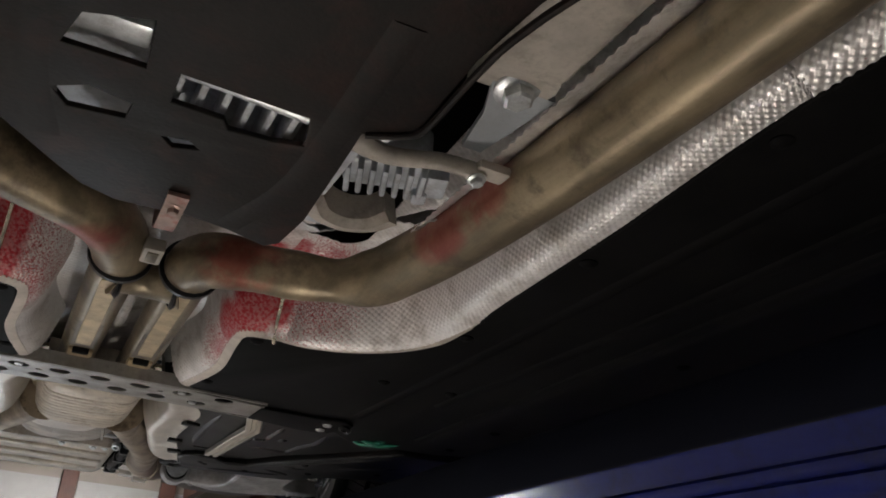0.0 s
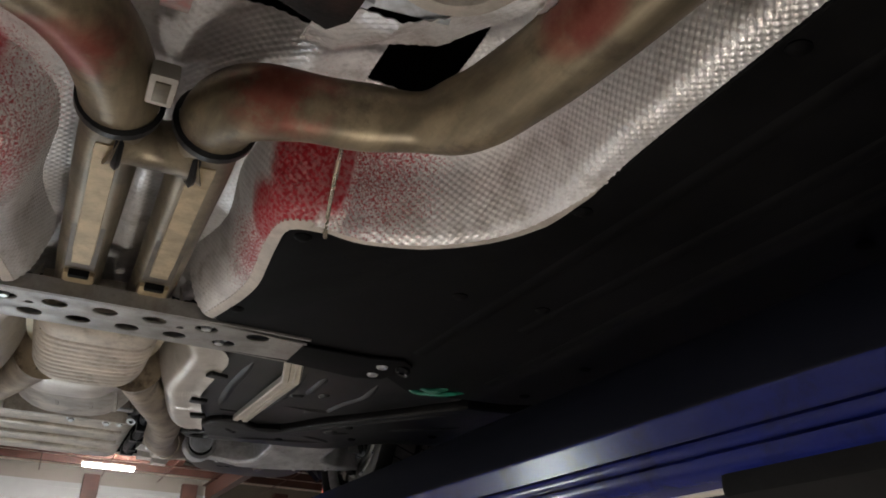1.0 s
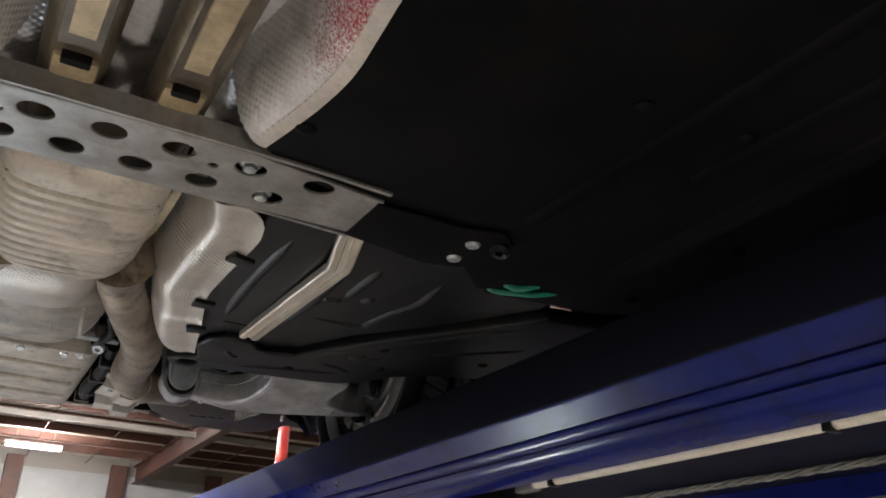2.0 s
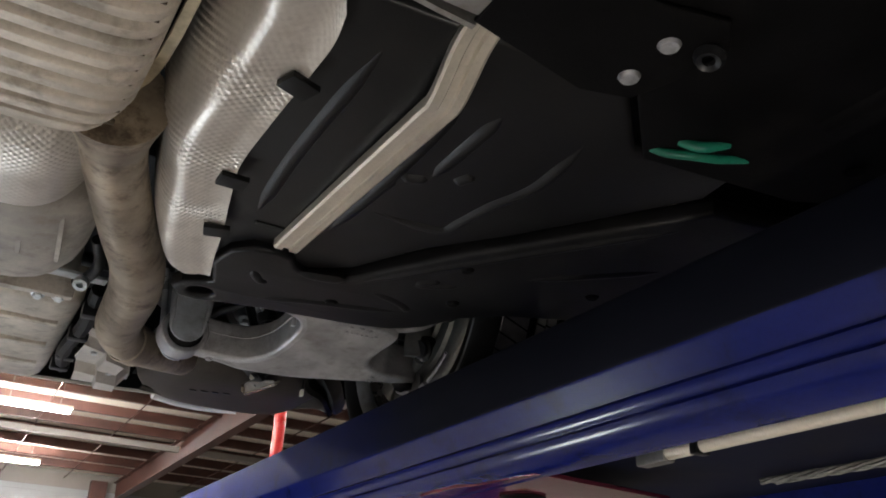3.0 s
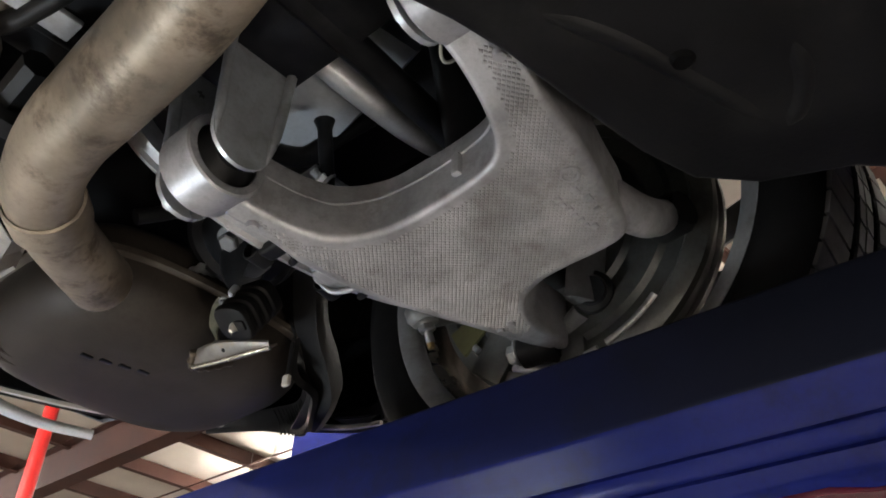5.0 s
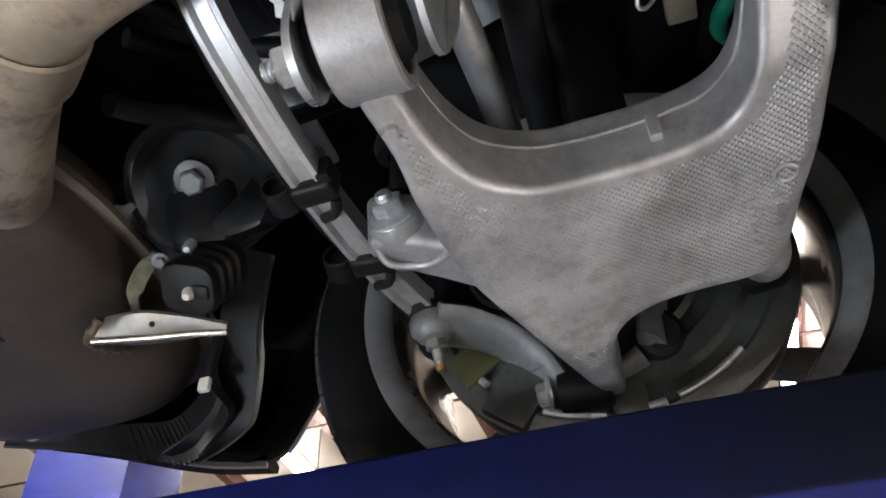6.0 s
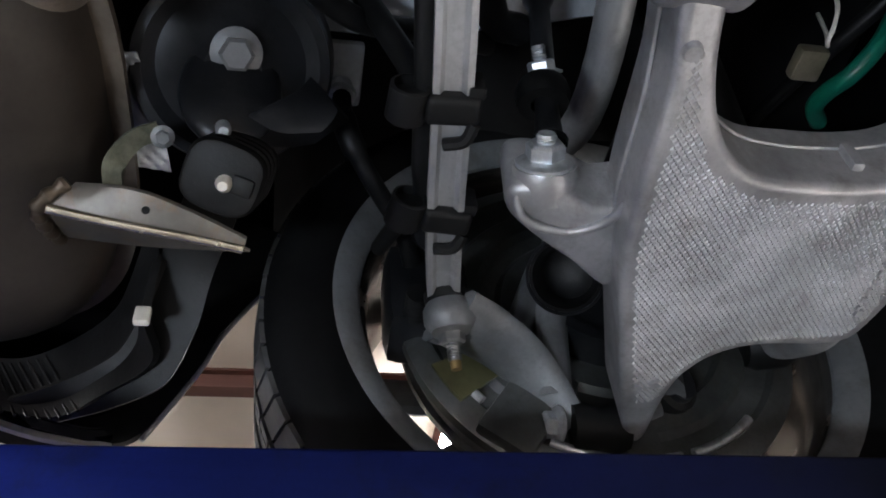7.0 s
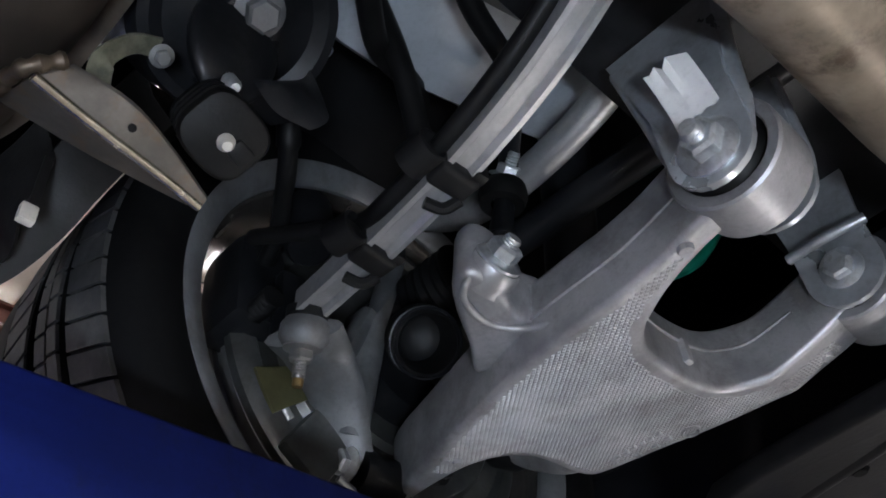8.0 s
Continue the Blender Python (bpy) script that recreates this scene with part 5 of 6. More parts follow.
    part("ear_rim", tube([(0.395, 1.969, 1.826), (0.412, 1.962, 1.815), (0.418, 1.935, 1.812), (0.405, 1.915, 1.808), (0.385, 1.909, 1.803)], 0.003, 10, 6), CAST, arm, "", True, mirror)
    A = Vector((-1, 0.12, 0.25)).normalized()
    o = Vector((0.388, 1.951, 1.838))
    part("boss", lathe([(0, -0.02), (0.02, -0.02), (0.0205, -0.004), (0.019, 0.0), (0, 0.0)], o, A, 28), CAST, arm, "", True, mirror)
    part("nut", bolt(o, A, 0.0115, 0.006), ZINC, arm, "zinc nut on its stud", True, mirror)
    # bushings
    for (x, y, z), ln, ax in (((0.234, 1.890, 1.825), 0.040, (0.0, 1, -0.04)), ((0.248, 1.64, 1.872), 0.058, (0.02, 1, -0.03))):
        part("bushing_eye", lathe([(0.0285, 0.001), (0.0295, 0), (0.0355, 0.0), (0.0372, 0.0018), (0.0372, ln - 0.0018), (0.0355, ln), (0.0295, ln), (0.0285, ln - 0.001)], (x, y, z), ax, 40), CAST, arm, "round cast eye", True, mirror)
        part("bushing", lathe([(0, -0.006), (0.018, -0.006), (0.021, -0.002), (0.0288, 0.006), (0.0288, ln - 0.006), (0.021, ln + 0.002), (0.018, ln + 0.01), (0, ln + 0.01)], (x, y, z), ax, 30), RUBBER, arm, "black rubber bush", True, mirror)
    return arm


def tongue(cx, z0, half, top, y, thick, waist=0.0):
    """Upright pressed tongue with a rounded lower end, as a sheet across y."""
    rows = []
    for i in range(11):
        a = math.pi * i / 10
        lo = z0 + half - half * math.sin(a)
        x = cx - half * math.cos(a)
        rows.append([(x, y, lo), (x, y, lerp(lo, top, 0.4)), (x - waist * math.cos(a), y, top)])
    return sheet(rows, thick, (0, 1, 0))


def arm_brackets():
    """Pressed subframe brackets that hold the two bushings."""
    b = part("subframe_bracket", tongue(0.234, 1.789, 0.0265, 1.935, 1.941, 0.005, 0.014), ZINC_GREY, car, "pressed grey steel bracket holding the rear bushing")
    part("nut", bolt((0.234, 1.946, 1.815), (0.0, 1, -0.05), 0.0125, 0.009), ZINC, b, "large nut and stud")
    for q in (-1, 1):
        part("folded_flange", sweep(spline([(0.234 + q * 0.0255, 1.939, 1.815), (0.234 + q * 0.0285, 1.937, 1.86), (0.234 + q * 0.039, 1.935, 1.935)], 5), lambda t: circle(0.0055 * min(1.0, 0.12 + 3.2 * t), 12)), ZINC_GREY, b)
    ragged = (0.0, 0.003, 0.006, 0.009, 0.001, 0.008, 0.004, 0.006)
    tag = [[(0.2165 + 0.0042 * k, 1.948 + 0.016 * v * v + 0.004 * v, 1.841 + (0.026 + ragged[k]) * v - 0.002 * (k % 2) * (1 - v)) for k in range(8)] for v in (0, 0.2, 0.4, 0.6, 0.8, 1.0)]
    part("paper_tag", sheet(tag, 0.0005, (0, 1, 0)), TAPE, b, "torn white paper tag")
    part("washer", lathe([(0, 0), (0.019, 0), (0.0195, 0.001), (0.0185, 0.003), (0.012, 0.0036), (0, 0.0036)], (0.234, 1.9445, 1.815), (0, 1, 0), 32), ZINC_GREY, b, "broad flat washer")
    f = part("subframe_bracket", tongue(0.231, 1.80, 0.028, 1.915, 1.868, 0.004, 0.004), ZINC_GREY, car, "bright pressed steel bracket ahead of the bushing")
    for q in (-1, 1):
        part("folded_flange", sweep(spline([(0.231 + q * 0.024, 1.867, 1.815), (0.231 + q * 0.028, 1.865, 1.86), (0.231 + q * 0.031, 1.865, 1.915)], 5), lambda t: circle(0.0045 * min(1.0, 0.12 + 3.2 * t), 10)), ZINC_GREY, f)
    g = part("subframe_bracket", tongue(0.247, 1.838, 0.03, 1.985, 1.703, 0.005, 0.008), ZINC_GREY, car, "pressed grey steel bracket holding the front bushing")
    part("bolt", bolt((0.247, 1.708, 1.87), (0.02, 1, -0.1), 0.011), ZINC, g)
    part("pressed_lip", sweep(spline([(0.214, 1.712, 1.897), (0.245, 1.717, 1.896), (0.279, 1.712, 1.899)], 5), lambda t: circle(0.0045, 10)), ZINC_GREY, g)
    part("subframe", box(0.02, 0.3, 1.62, 2.07, 1.955, 2.03, 0.02), DARK_STEEL, car, "dark steel rear subframe")
    part("subframe", box(-0.42, 0.02, 1.62, 1.70, 1.955, 2.03, 0.02), DARK_STEEL, car, "dark steel rear subframe cross member")


ZINC_GREY = surface("grey_zinc_sheet", (0.58, 0.61, 0.64), 0.3, 0.65, dark=0.75, light=1.15, stain=(0.25, 0.24, 0.23), stain_amount=0.4, scale=18, bump=0.12)


def suspension_links():
    """Toe link with its cable and clips, drop link, hoses, damper, spring arm."""
    link = spline([(0.545, 1.985, 1.885), (0.50, 1.992, 1.878), (0.44, 2.0, 1.872), (0.36, 2.008, 1.873), (0.29, 2.015, 1.885), (0.235, 2.022, 1.905), (0.20, 2.025, 1.93)], 7)
    l = part("toe_link", sweep(link, lambda t: [(-0.012, -0.004), (-0.012, -0.011), (-0.008, -0.0115), (-0.005, -0.007), (0.005, -0.007), (0.008, -0.0115), (0.012, -0.011), (0.012, 0.008), (-0.012, 0.008)]), BRIGHT_CAST, car, "bright cast aluminium toe link")
    boot = lathe([(0.012, 0), (0.0165, 0.002), (0.0165, 0.009), (0.0135, 0.012), (0.0165, 0.014), (0.0155, 0.018), (0.010, 0.02)], (0.548, 1.983, 1.885), (0.35, -0.1, -0.9), 24)
    part("rubber_boot", boot, RUBBER, l)
    for k in (0.30, 0.48):
        i = int(k * (len(link) - 1))
        p = link[i]
        bm = box(-0.010, 0.010, -0.017, 0.016, -0.0155, 0.013, 0.005, None, 3)
        box(-0.007, 0.009, 0.014, 0.034, -0.010, 0.006, 0.005, bm)
        box(-0.016, -0.006, -0.019, -0.008, -0.012, 0.008, 0.003, bm)
        tube([(0.008, -0.014, -0.0135), (0.019, -0.009, -0.0155), (0.024, 0.003, -0.013)], 0.0042, 8, 4, bm)
        lathe([(0.0105, -0.012), (0.0125, -0.011), (0.0125, 0.011), (0.0105, 0.012)], (0.0, 0.026, -0.004), (1, 0.1, 0), 16, bm)
        bmesh.ops.transform(bm, matrix=Matrix.Translation(p) @ Matrix.Rotation(0.25 - 0.6 * k, 4, "Z"), verts=bm.verts)
        part("cable_clip", bm, RUBBER, l, "black plastic clip round the link and its cable")
    cable = spline([(0.20, 2.043, 1.93), (0.28, 2.033, 1.892), (0.35, 2.025, 1.877), (0.42, 2.018, 1.874), (0.455, 2.013, 1.884), (0.50, 2.022, 1.905), (0.56, 2.03, 1.94)], 7)
    part("sensor_cable", sweep(cable, lambda t: circle(0.0066, 12)), RUBBER, car, "black sensor cable along the toe link")
    hose = spline([(0.472, 2.066, 2.032), (0.471, 2.065, 2.0), (0.476, 2.060, 1.972), (0.497, 2.045, 1.957), (0.525, 2.028, 1.955), (0.552, 2.012, 1.955), (0.585, 2.0, 1.95)], 7)
    h = part("brake_hose", sweep(hose, lambda t: circle(0.0095 if 0.22 < t < 0.42 else 0.0075, 12)), RUBBER, car, "black brake hose with a bright fitting")
    part("fitting", lathe([(0, 0), (0.011, 0), (0.012, 0.004), (0.009, 0.008), (0.009, 0.02), (0, 0.02)], (0.472, 2.066, 2.016), (0, 0, 1), 16), ZINC, h)
    part("pad", box(0.434, 0.492, 2.050, 2.092, 2.033, 2.041, 0.004), BODY_GREY, car, "pale grey bracket pad")
    for line in ([(0.28, 2.128, 1.905), (0.31, 2.118, 1.925), (0.335, 2.106, 1.948), (0.357, 2.084, 1.955), (0.375, 2.062, 1.965), (0.39, 2.037, 1.985), (0.41, 1.99, 2.02), (0.44, 1.95, 2.06)], [(0.37, 2.085, 2.06), (0.37, 2.061, 1.997), (0.371, 2.045, 1.953), (0.378, 2.028, 1.915), (0.384, 2.018, 1.885)], [(0.22, 2.14, 2.0), (0.27, 2.09, 1.985), (0.31, 2.04, 1.975), (0.33, 1.98, 1.98)], [(0.30, 2.16, 2.03), (0.36, 2.12, 2.06), (0.42, 2.03, 2.07)]):
        part("hose", tube(line, 0.0085, 10, 7), RUBBER, car, "black rubber hose")
    d = part("drop_link", lathe([(0, 0), (0.011, 0), (0.012, 0.004), (0.009, 0.008), (0.0075, 0.03), (0.0075, 0.12), (0.011, 0.13), (0, 0.135)], (0.388, 1.945, 1.855), (-0.25, -0.05, 1), 16), DARK_STEEL, car, "dark anti-roll bar drop link")
    part("nut", bolt((0.374, 1.943, 1.912), (-0.6, 0.2, 0.4), 0.0085, 0.01), ZINC, d)
    part("bush", lathe([(0.008, -0.008), (0.016, -0.008), (0.018, 0), (0.016, 0.008), (0.008, 0.008)], (0.378, 1.945, 1.895), (-0.25, -0.05, 1), 20), RUBBER, d)
    bar = part("anti_roll_bar", tube([(0.372, 1.95, 1.965), (0.355, 1.975, 1.952), (0.29, 1.99, 1.945), (0.15, 2.0, 1.945), (-0.06, 2.0, 1.945)], 0.011, 12, 7), DARK_STEEL, car, "black anti-roll bar")
    dm = part("damper", lathe([(0, 0), (0.022, 0), (0.024, 0.01), (0.024, 0.2), (0.012, 0.205), (0.012, 0.32), (0, 0.32)], (0.43, 1.80, 1.885), (-0.2, 0.05, 1), 24), DARK_STEEL, car, "black damper tube standing on the control arm")
    part("lower_eye", lathe([(0, -0.02), (0.02, -0.02), (0.022, -0.014), (0.022, 0.014), (0.02, 0.02), (0, 0.02)], (0.43, 1.80, 1.878), (0, 1, 0), 20), DARK_STEEL, dm)
    part("bolt", bolt((0.415, 1.84, 1.872), (-0.5, 0.6, -0.5), 0.011), ZINC, dm)
    part("upper_arm", tube([(0.22, 1.9, 2.02), (0.33, 1.885, 1.985), (0.45, 1.88, 1.985), (0.54, 1.89, 2.04)], 0.014, 12, 6), BRIGHT_CAST, car, "cast aluminium upper link")
    # loom and connector in the bay
    c = part("wiring_loom", tube([(0.345, 1.64, 2.03), (0.362, 1.672, 1.985), (0.385, 1.69, 1.972), (0.408, 1.697, 1.98), (0.428, 1.694, 1.989), (0.445, 1.68, 1.995)], 0.0072, 10, 7), GREEN, car, "green sleeved wiring loom with a pale connector")
    part("connector", box(0.372, 0.398, 1.712, 1.735, 1.975, 1.987, 0.003), BRASSY, c, "pale metal connector")
    part("wire_loop", tube([(0.318, 1.738, 1.99), (0.321, 1.745, 1.95), (0.326, 1.754, 1.928), (0.335, 1.757, 1.922), (0.343, 1.75, 1.93), (0.347, 1.738, 1.955), (0.350, 1.728, 1.99)], 0.0016, 8, 7), WHITE_PLASTIC, c, "pale wire loop")
    part("hose", tube([(0.30, 1.63, 2.03), (0.35, 1.66, 2.02), (0.42, 1.69, 2.03), (0.5, 1.7, 2.06)], 0.007, 10, 7), RUBBER, car, "black hose in the bay")


def drive_joint():
    """Dark cup of the hub carrier with a bright ribbed rim, beside the arm."""
    A = Vector((-0.62, 0.35, -0.7)).normalized()
    o = Vector((0.507, 1.902, 1.866))
    j = part("hub_cup", lathe([(0, -0.03), (0.012, -0.03), (0.019, -0.025), (0.0215, 0.010), (0.0235, 0.014), (0.026, 0.012), (0.0265, 0.0), (0.029, -0.012), (0.025, -0.034), (0, -0.034)], o, A, 36), RUBBER, car, "dark cup of the drive joint")
    for k in range(3):
        part("rim_ring", lathe([(0.0265, 0), (0.0285, 0.0012), (0.0285, 0.003), (0.0265, 0.0042)], o + A * (0.008 - 0.0055 * k), A, 36), ZINC_GREY if k == 1 else DARK_STEEL, j)
    part("drive_shaft", tube([(0.545, 1.85, 1.96), (0.4, 1.84, 1.965), (0.2, 1.83, 1.965), (0.05, 1.825, 1.96)], 0.015, 14, 4), DARK_STEEL, car, "dark steel drive shaft")
    part("joint_boot", bellows((0.50, 1.847, 1.961), (1, 0, 0), 0.06, 0.034), RUBBER, car, "black ribbed joint boot")


CAST_DULL = surface("dull_cast_aluminium", (0.2, 0.205, 0.21), 0.5, 0.4, dark=0.6, light=1.2, stain=(0.13, 0.12, 0.11), stain_amount=0.5, scale=18, bump=0.3, grain=320)
BRIGHT_CAST = surface("bright_cast_aluminium", (0.5, 0.5, 0.5), 0.42, 0.6, dark=0.75, light=1.15, stain=(0.28, 0.27, 0.26), stain_amount=0.4, scale=20, bump=0.35, streak=(0.4, 3.0, 3.0))


def knuckle():
    """Hub carrier: horn to the toe link, uprights and the lower joint."""
    horn = spline([(0.558, 1.980, 1.868), (0.575, 1.952, 1.870), (0.592, 1.922, 1.860), (0.608, 1.898, 1.840), (0.618, 1.880, 1.812)], 7)
    k = part("hub_carrier", sweep(horn, lambda t: [(0.030 * a * (1.05 - 0.45 * t), 0.010 * b) for a, b in circle(1, 14)]), CAST_DULL, car, "grey cast aluminium hub carrier with its steering horn")
    part("ball_joint", lathe([(0, 0.0), (0.016, 0.0), (0.0195, 0.006), (0.0195, 0.016), (0.015, 0.022), (0, 0.022)], (0.552, 1.981, 1.876), (0.35, -0.1, -0.9), 24), CAST_DULL, k, "round ball joint housing")
    part("nut", bolt((0.560, 1.979, 1.856), (0.3, -0.1, -0.95), 0.0095, 0.014), DULL_STEEL, k, "nut with a rusty stud end")
    part("stud_end", lathe([(0, 0), (0.0045, 0), (0.004, 0.006), (0, 0.006)], (0.567, 1.9765, 1.832), (0.3, -0.1, -0.95), 12), BRASS, k, "rusty stud end")
    for pts, w in (([(0.606, 1.892, 1.832), (0.59, 1.89, 1.885), (0.577, 1.884, 1.945), (0.577, 1.862, 2.02)], 0.014), ([(0.594, 1.925, 1.862), (0.588, 1.912, 1.90), (0.582, 1.895, 1.94)], 0.016), ([(0.598, 1.80, 1.83), (0.594, 1.79, 1.92), (0.592, 1.80, 1.99)], 0.024), ([(0.618, 1.885, 1.82), (0.62, 1.85, 1.815), (0.61, 1.81, 1.83)], 0.012)):
        part("upright", sweep(spline(pts, 6), lambda t: [(w * a, 0.010 * b) for a, b in circle(1, 12)]), CAST_DULL, k)
    part("bearing_hub", lathe([(0.0, 0), (0.045, 0), (0.05, -0.006), (0.062, -0.006), (0.062, 0.03), (0, 0.03)], (0.59, 1.835, 1.932), (1, 0, 0), 32), DARK_STEEL, k)
    part("lower_bush", lathe([(0.016, 0), (0.021, 0.002), (0.0225, 0.008), (0.0225, 0.04), (0, 0.04)], (0.598, 1.792, 1.842), (0.9, 0.35, 0.3), 28), RUBBER, k, "round black rubber bush")
    part("bush_face", lathe([(0, -0.004), (0.014, -0.004), (0.0165, 0.001), (0.0165, 0.02), (0, 0.02)], (0.598, 1.792, 1.842), (0.9, 0.35, 0.3), 24), DARK_STEEL, k)
    part("lower_bolt", bolt((0.615, 1.893, 1.812), (-0.2, 1, -0.1), 0.0105), ZINC, k)
    part("lower_bush", lathe([(0, -0.022), (0.018, -0.022), (0.02, -0.012), (0.016, 0), (0.02, 0.012), (0.018, 0.022), (0, 0.022)], (0.612, 1.862, 1.808), (0, 1, 0), 20), RUBBER, k, "black rubber joint")
    cal = part("caliper", box(0.592, 0.655, 1.972, 2.02, 1.895, 1.985, 0.014), DARK_STEEL, k, "black brake caliper")
    part("caliper_bridge", box(0.58, 0.60, 1.955, 1.985, 1.885, 1.95, 0.006), DARK_STEEL, cal)
    for z in (1.905, 1.965):
        part("slide_boot", bellows((0.572, 1.998, z), (1, 0, 0), 0.03, 0.010), RUBBER, cal)
    part("caliper_motor", lathe([(0, 0), (0.018, 0), (0.022, 0.006), (0.022, 0.06), (0, 0.062)], (0.545, 1.985, 1.945), (0.25, -0.1, 1), 20), DARK_STEEL, k, "black parking brake motor")
    part("motor_tag", box(0.532, 0.54, 1.958, 1.968, 1.95, 1.955, 0.001), TAPE, k, "small white tag")


def rear_wheel(mirror):
    c = Vector((0.603, 1.835, 1.932))
    A = (1, 0, 0)
    R, w = 0.291, 0.225
    side = [(0.214, 0.012), (0.222, 0.002), (0.236, -0.008), (0.255, -0.012), (0.272, -0.007), (0.282, 0.005), (0.2865, 0.02)]
    crown = [(0.287, 0.055), (0.281, 0.057), (0.281, 0.065), (0.2885, 0.067), (0.2895, 0.103), (0.282, 0.105), (0.282, 0.114), (0.2895, 0.116), (0.2885, 0.158), (0.281, 0.16), (0.281, 0.169), (0.287, 0.171)]
    tyre_bm = lathe(side + crown + [(r, w - h) for r, h in side[::-1]], c, A, 96)
    barrel = [(0.216, 0.004), (0.2275, -0.002), (0.230, 0.003), (0.222, 0.008), (0.214, 0.014), (0.206, 0.018), (0.200, 0.026), (0.1975, 0.06), (0.193, 0.13), (0.197, 0.18), (0.213, 0.205), (0.222, 0.218)]
    wheel = part("wheel", lathe(barrel, c, A, 96), BARREL, car, "grey alloy wheel on a worn black tyre", True, mirror)
    tyre = part("tyre", tyre_bm, TYRE, wheel, "worn black tyre", True, mirror)
    part("lip_ring", lathe([(0.206, 0.010), (0.209, 0.004), (0.2255, -0.004), (0.229, -0.004), (0.2305, 0.006), (0.206, 0.014)], c, A, 96), RIM, wheel, "wide grey rim lip", True, mirror)
    # tread blocks in rows across the crown
    bm = bmesh.new()
    for x0, x1, skew in ((0.010, 0.053, 0.5), (0.068, 0.082, 0.1), (0.085, 0.101, 0.1), (0.118, 0.156, -0.3)):
        for i in range(72):
            a0, a1 = 2 * math.pi * i / 72, 2 * math.pi * (i + 0.86) / 72
            vs = []
            for rr in (0.286, 0.2915):
                for x, sh in ((x0, 0), (x1, skew * 0.1)):
                    drop = 0.004 if x < 0.02 else 0.0
                    for a in (a0, a1):
                        vs.append(bm.verts.new(c + Vector((x, (rr - drop) * math.cos(a + sh), (rr - drop) * math.sin(a + sh)))))
            for f in ((0, 1, 3, 2), (4, 6, 7, 5), (0, 2, 6, 4), (1, 5, 7, 3), (0, 4, 5, 1), (2, 3, 7, 6)):
                bm.faces.new([vs[q] for q in f])
    bmesh.ops.recalc_face_normals(bm, faces=bm.faces)
    tagged(part("tread", bm, TREAD, wheel, "rows of dusty tread blocks", False, mirror), kind="stuff")
    # spokes seen through from inside
    for i in range(10):
        a = 2 * math.pi * (i + 0.3) / 10
        d = Vector((0, math.cos(a), math.sin(a)))
        line = spline([c + d * 0.05 + Vector((0.165, 0, 0)), c + d * 0.12 + Vector((0.175, 0, 0)), c + d * 0.2 + Vector((0.19, 0, 0))], 4)
        part("spoke", sweep(line, lambda t: [(p * lerp(0.016, 0.021, t), q * 0.014) for p, q in circle(1, 10)], up=(1, 0, 0)), RIM, wheel, "", True, mirror)
    part("hub", lathe([(0, 0.14), (0.07, 0.14), (0.075, 0.15), (0.07, 0.2), (0, 0.205)], c, A, 32), RIM, wheel, "", True, mirror)
    c = c + Vector((0.052, 0, 0))
    disc = part("brake_disc", lathe([(0.07, -0.02), (0.075, -0.022), (0.166, -0.022), (0.169, -0.019), (0.169, -0.013), (0.164, -0.012), (0.164, -0.002), (0.169, -0.001), (0.169, 0.005), (0.165, 0.006), (0.09, 0.006), (0.085, 0.04), (0, 0.04)], c, A, 72), DISC, car, "turned steel brake disc", True, mirror)
    shield = lathe([(0.05, -0.040), (0.085, -0.042), (0.09, -0.036), (0.104, -0.036), (0.109, -0.043), (0.128, -0.043), (0.133, -0.037), (0.15, -0.037), (0.155, -0.042), (0.166, -0.040), (0.174, -0.034), (0.1745, -0.026), (0.05, -0.03)], c, A, 96)
    part("dust_shield", shield, SHIELD, disc, "dark dished dust shield with pressed rings", True, mirror)
    # raised radial block and the bright pressed arcs
    for a0, r0, r1, half, high in ((-0.93, 0.085, 0.172, 0.024, 0.009), (-1.62, 0.12, 0.172, 0.016, 0.006)):
        block = box(-high, 0.006, r0, r1, -half, half, 0.006)
        bmesh.ops.transform(block, matrix=Matrix.Translation(c + Vector((-0.038, 0, 0))) @ Matrix.Rotation(a0, 4, "X"), verts=block.verts)
        part("raised_block", block, SHIELD, disc, "", True, mirror)
    for a, half in ((-1.30, 0.18), (-1.76, 0.05), (-2.1, 0.22), (-0.62, 0.10)):
        line = [c + Vector((-0.041, 0.150 * math.cos(a + d), 0.150 * math.sin(a + d))) for d in np.linspace(-half, half, 9)]
        part("pressed_arc", sweep(line, lambda t: [(0.004 * p, 0.003 * q) for p, q in circle(1, 10)], up=(1, 0, 0)), ZINC, disc, "bright pressed bead of the shield", True, mirror)
    olive = [[c + Vector((-0.0445, r * math.cos(a), r * math.sin(a))) for r in (0.10, 0.13, 0.165)] for a in (-0.66, -0.58, -0.5, -0.42)]
    part("olive_strip", sheet(olive, 0.003, (1, 0, 0)), OLIVE, disc, "olive passivated strip of the shield", True, mirror)


TREAD = surface("dusty_tread_rubber", (0.075, 0.074, 0.073), 0.7, spec=0.25, dark=0.6, light=1.4, scale=20, bump=0.25)
OLIVE = surface("olive_passivated_strip", (0.12, 0.115, 0.055), 0.4, 0.4, dark=0.7, light=1.2, scale=20, bump=0.1)
BARREL = surface("brake_dust_rim_barrel", (0.24, 0.22, 0.2), 0.26, 0.75, dark=0.6, light=1.3, stain=(0.05, 0.04, 0.033), stain_amount=0.6, scale=14, bump=0.15)
SHIELD = surface("dark_passivated_steel", (0.15, 0.155, 0.15), 0.33, 0.75, dark=0.7, light=1.3, stain=(0.12, 0.11, 0.08), stain_amount=0.4, scale=14, bump=0.12)


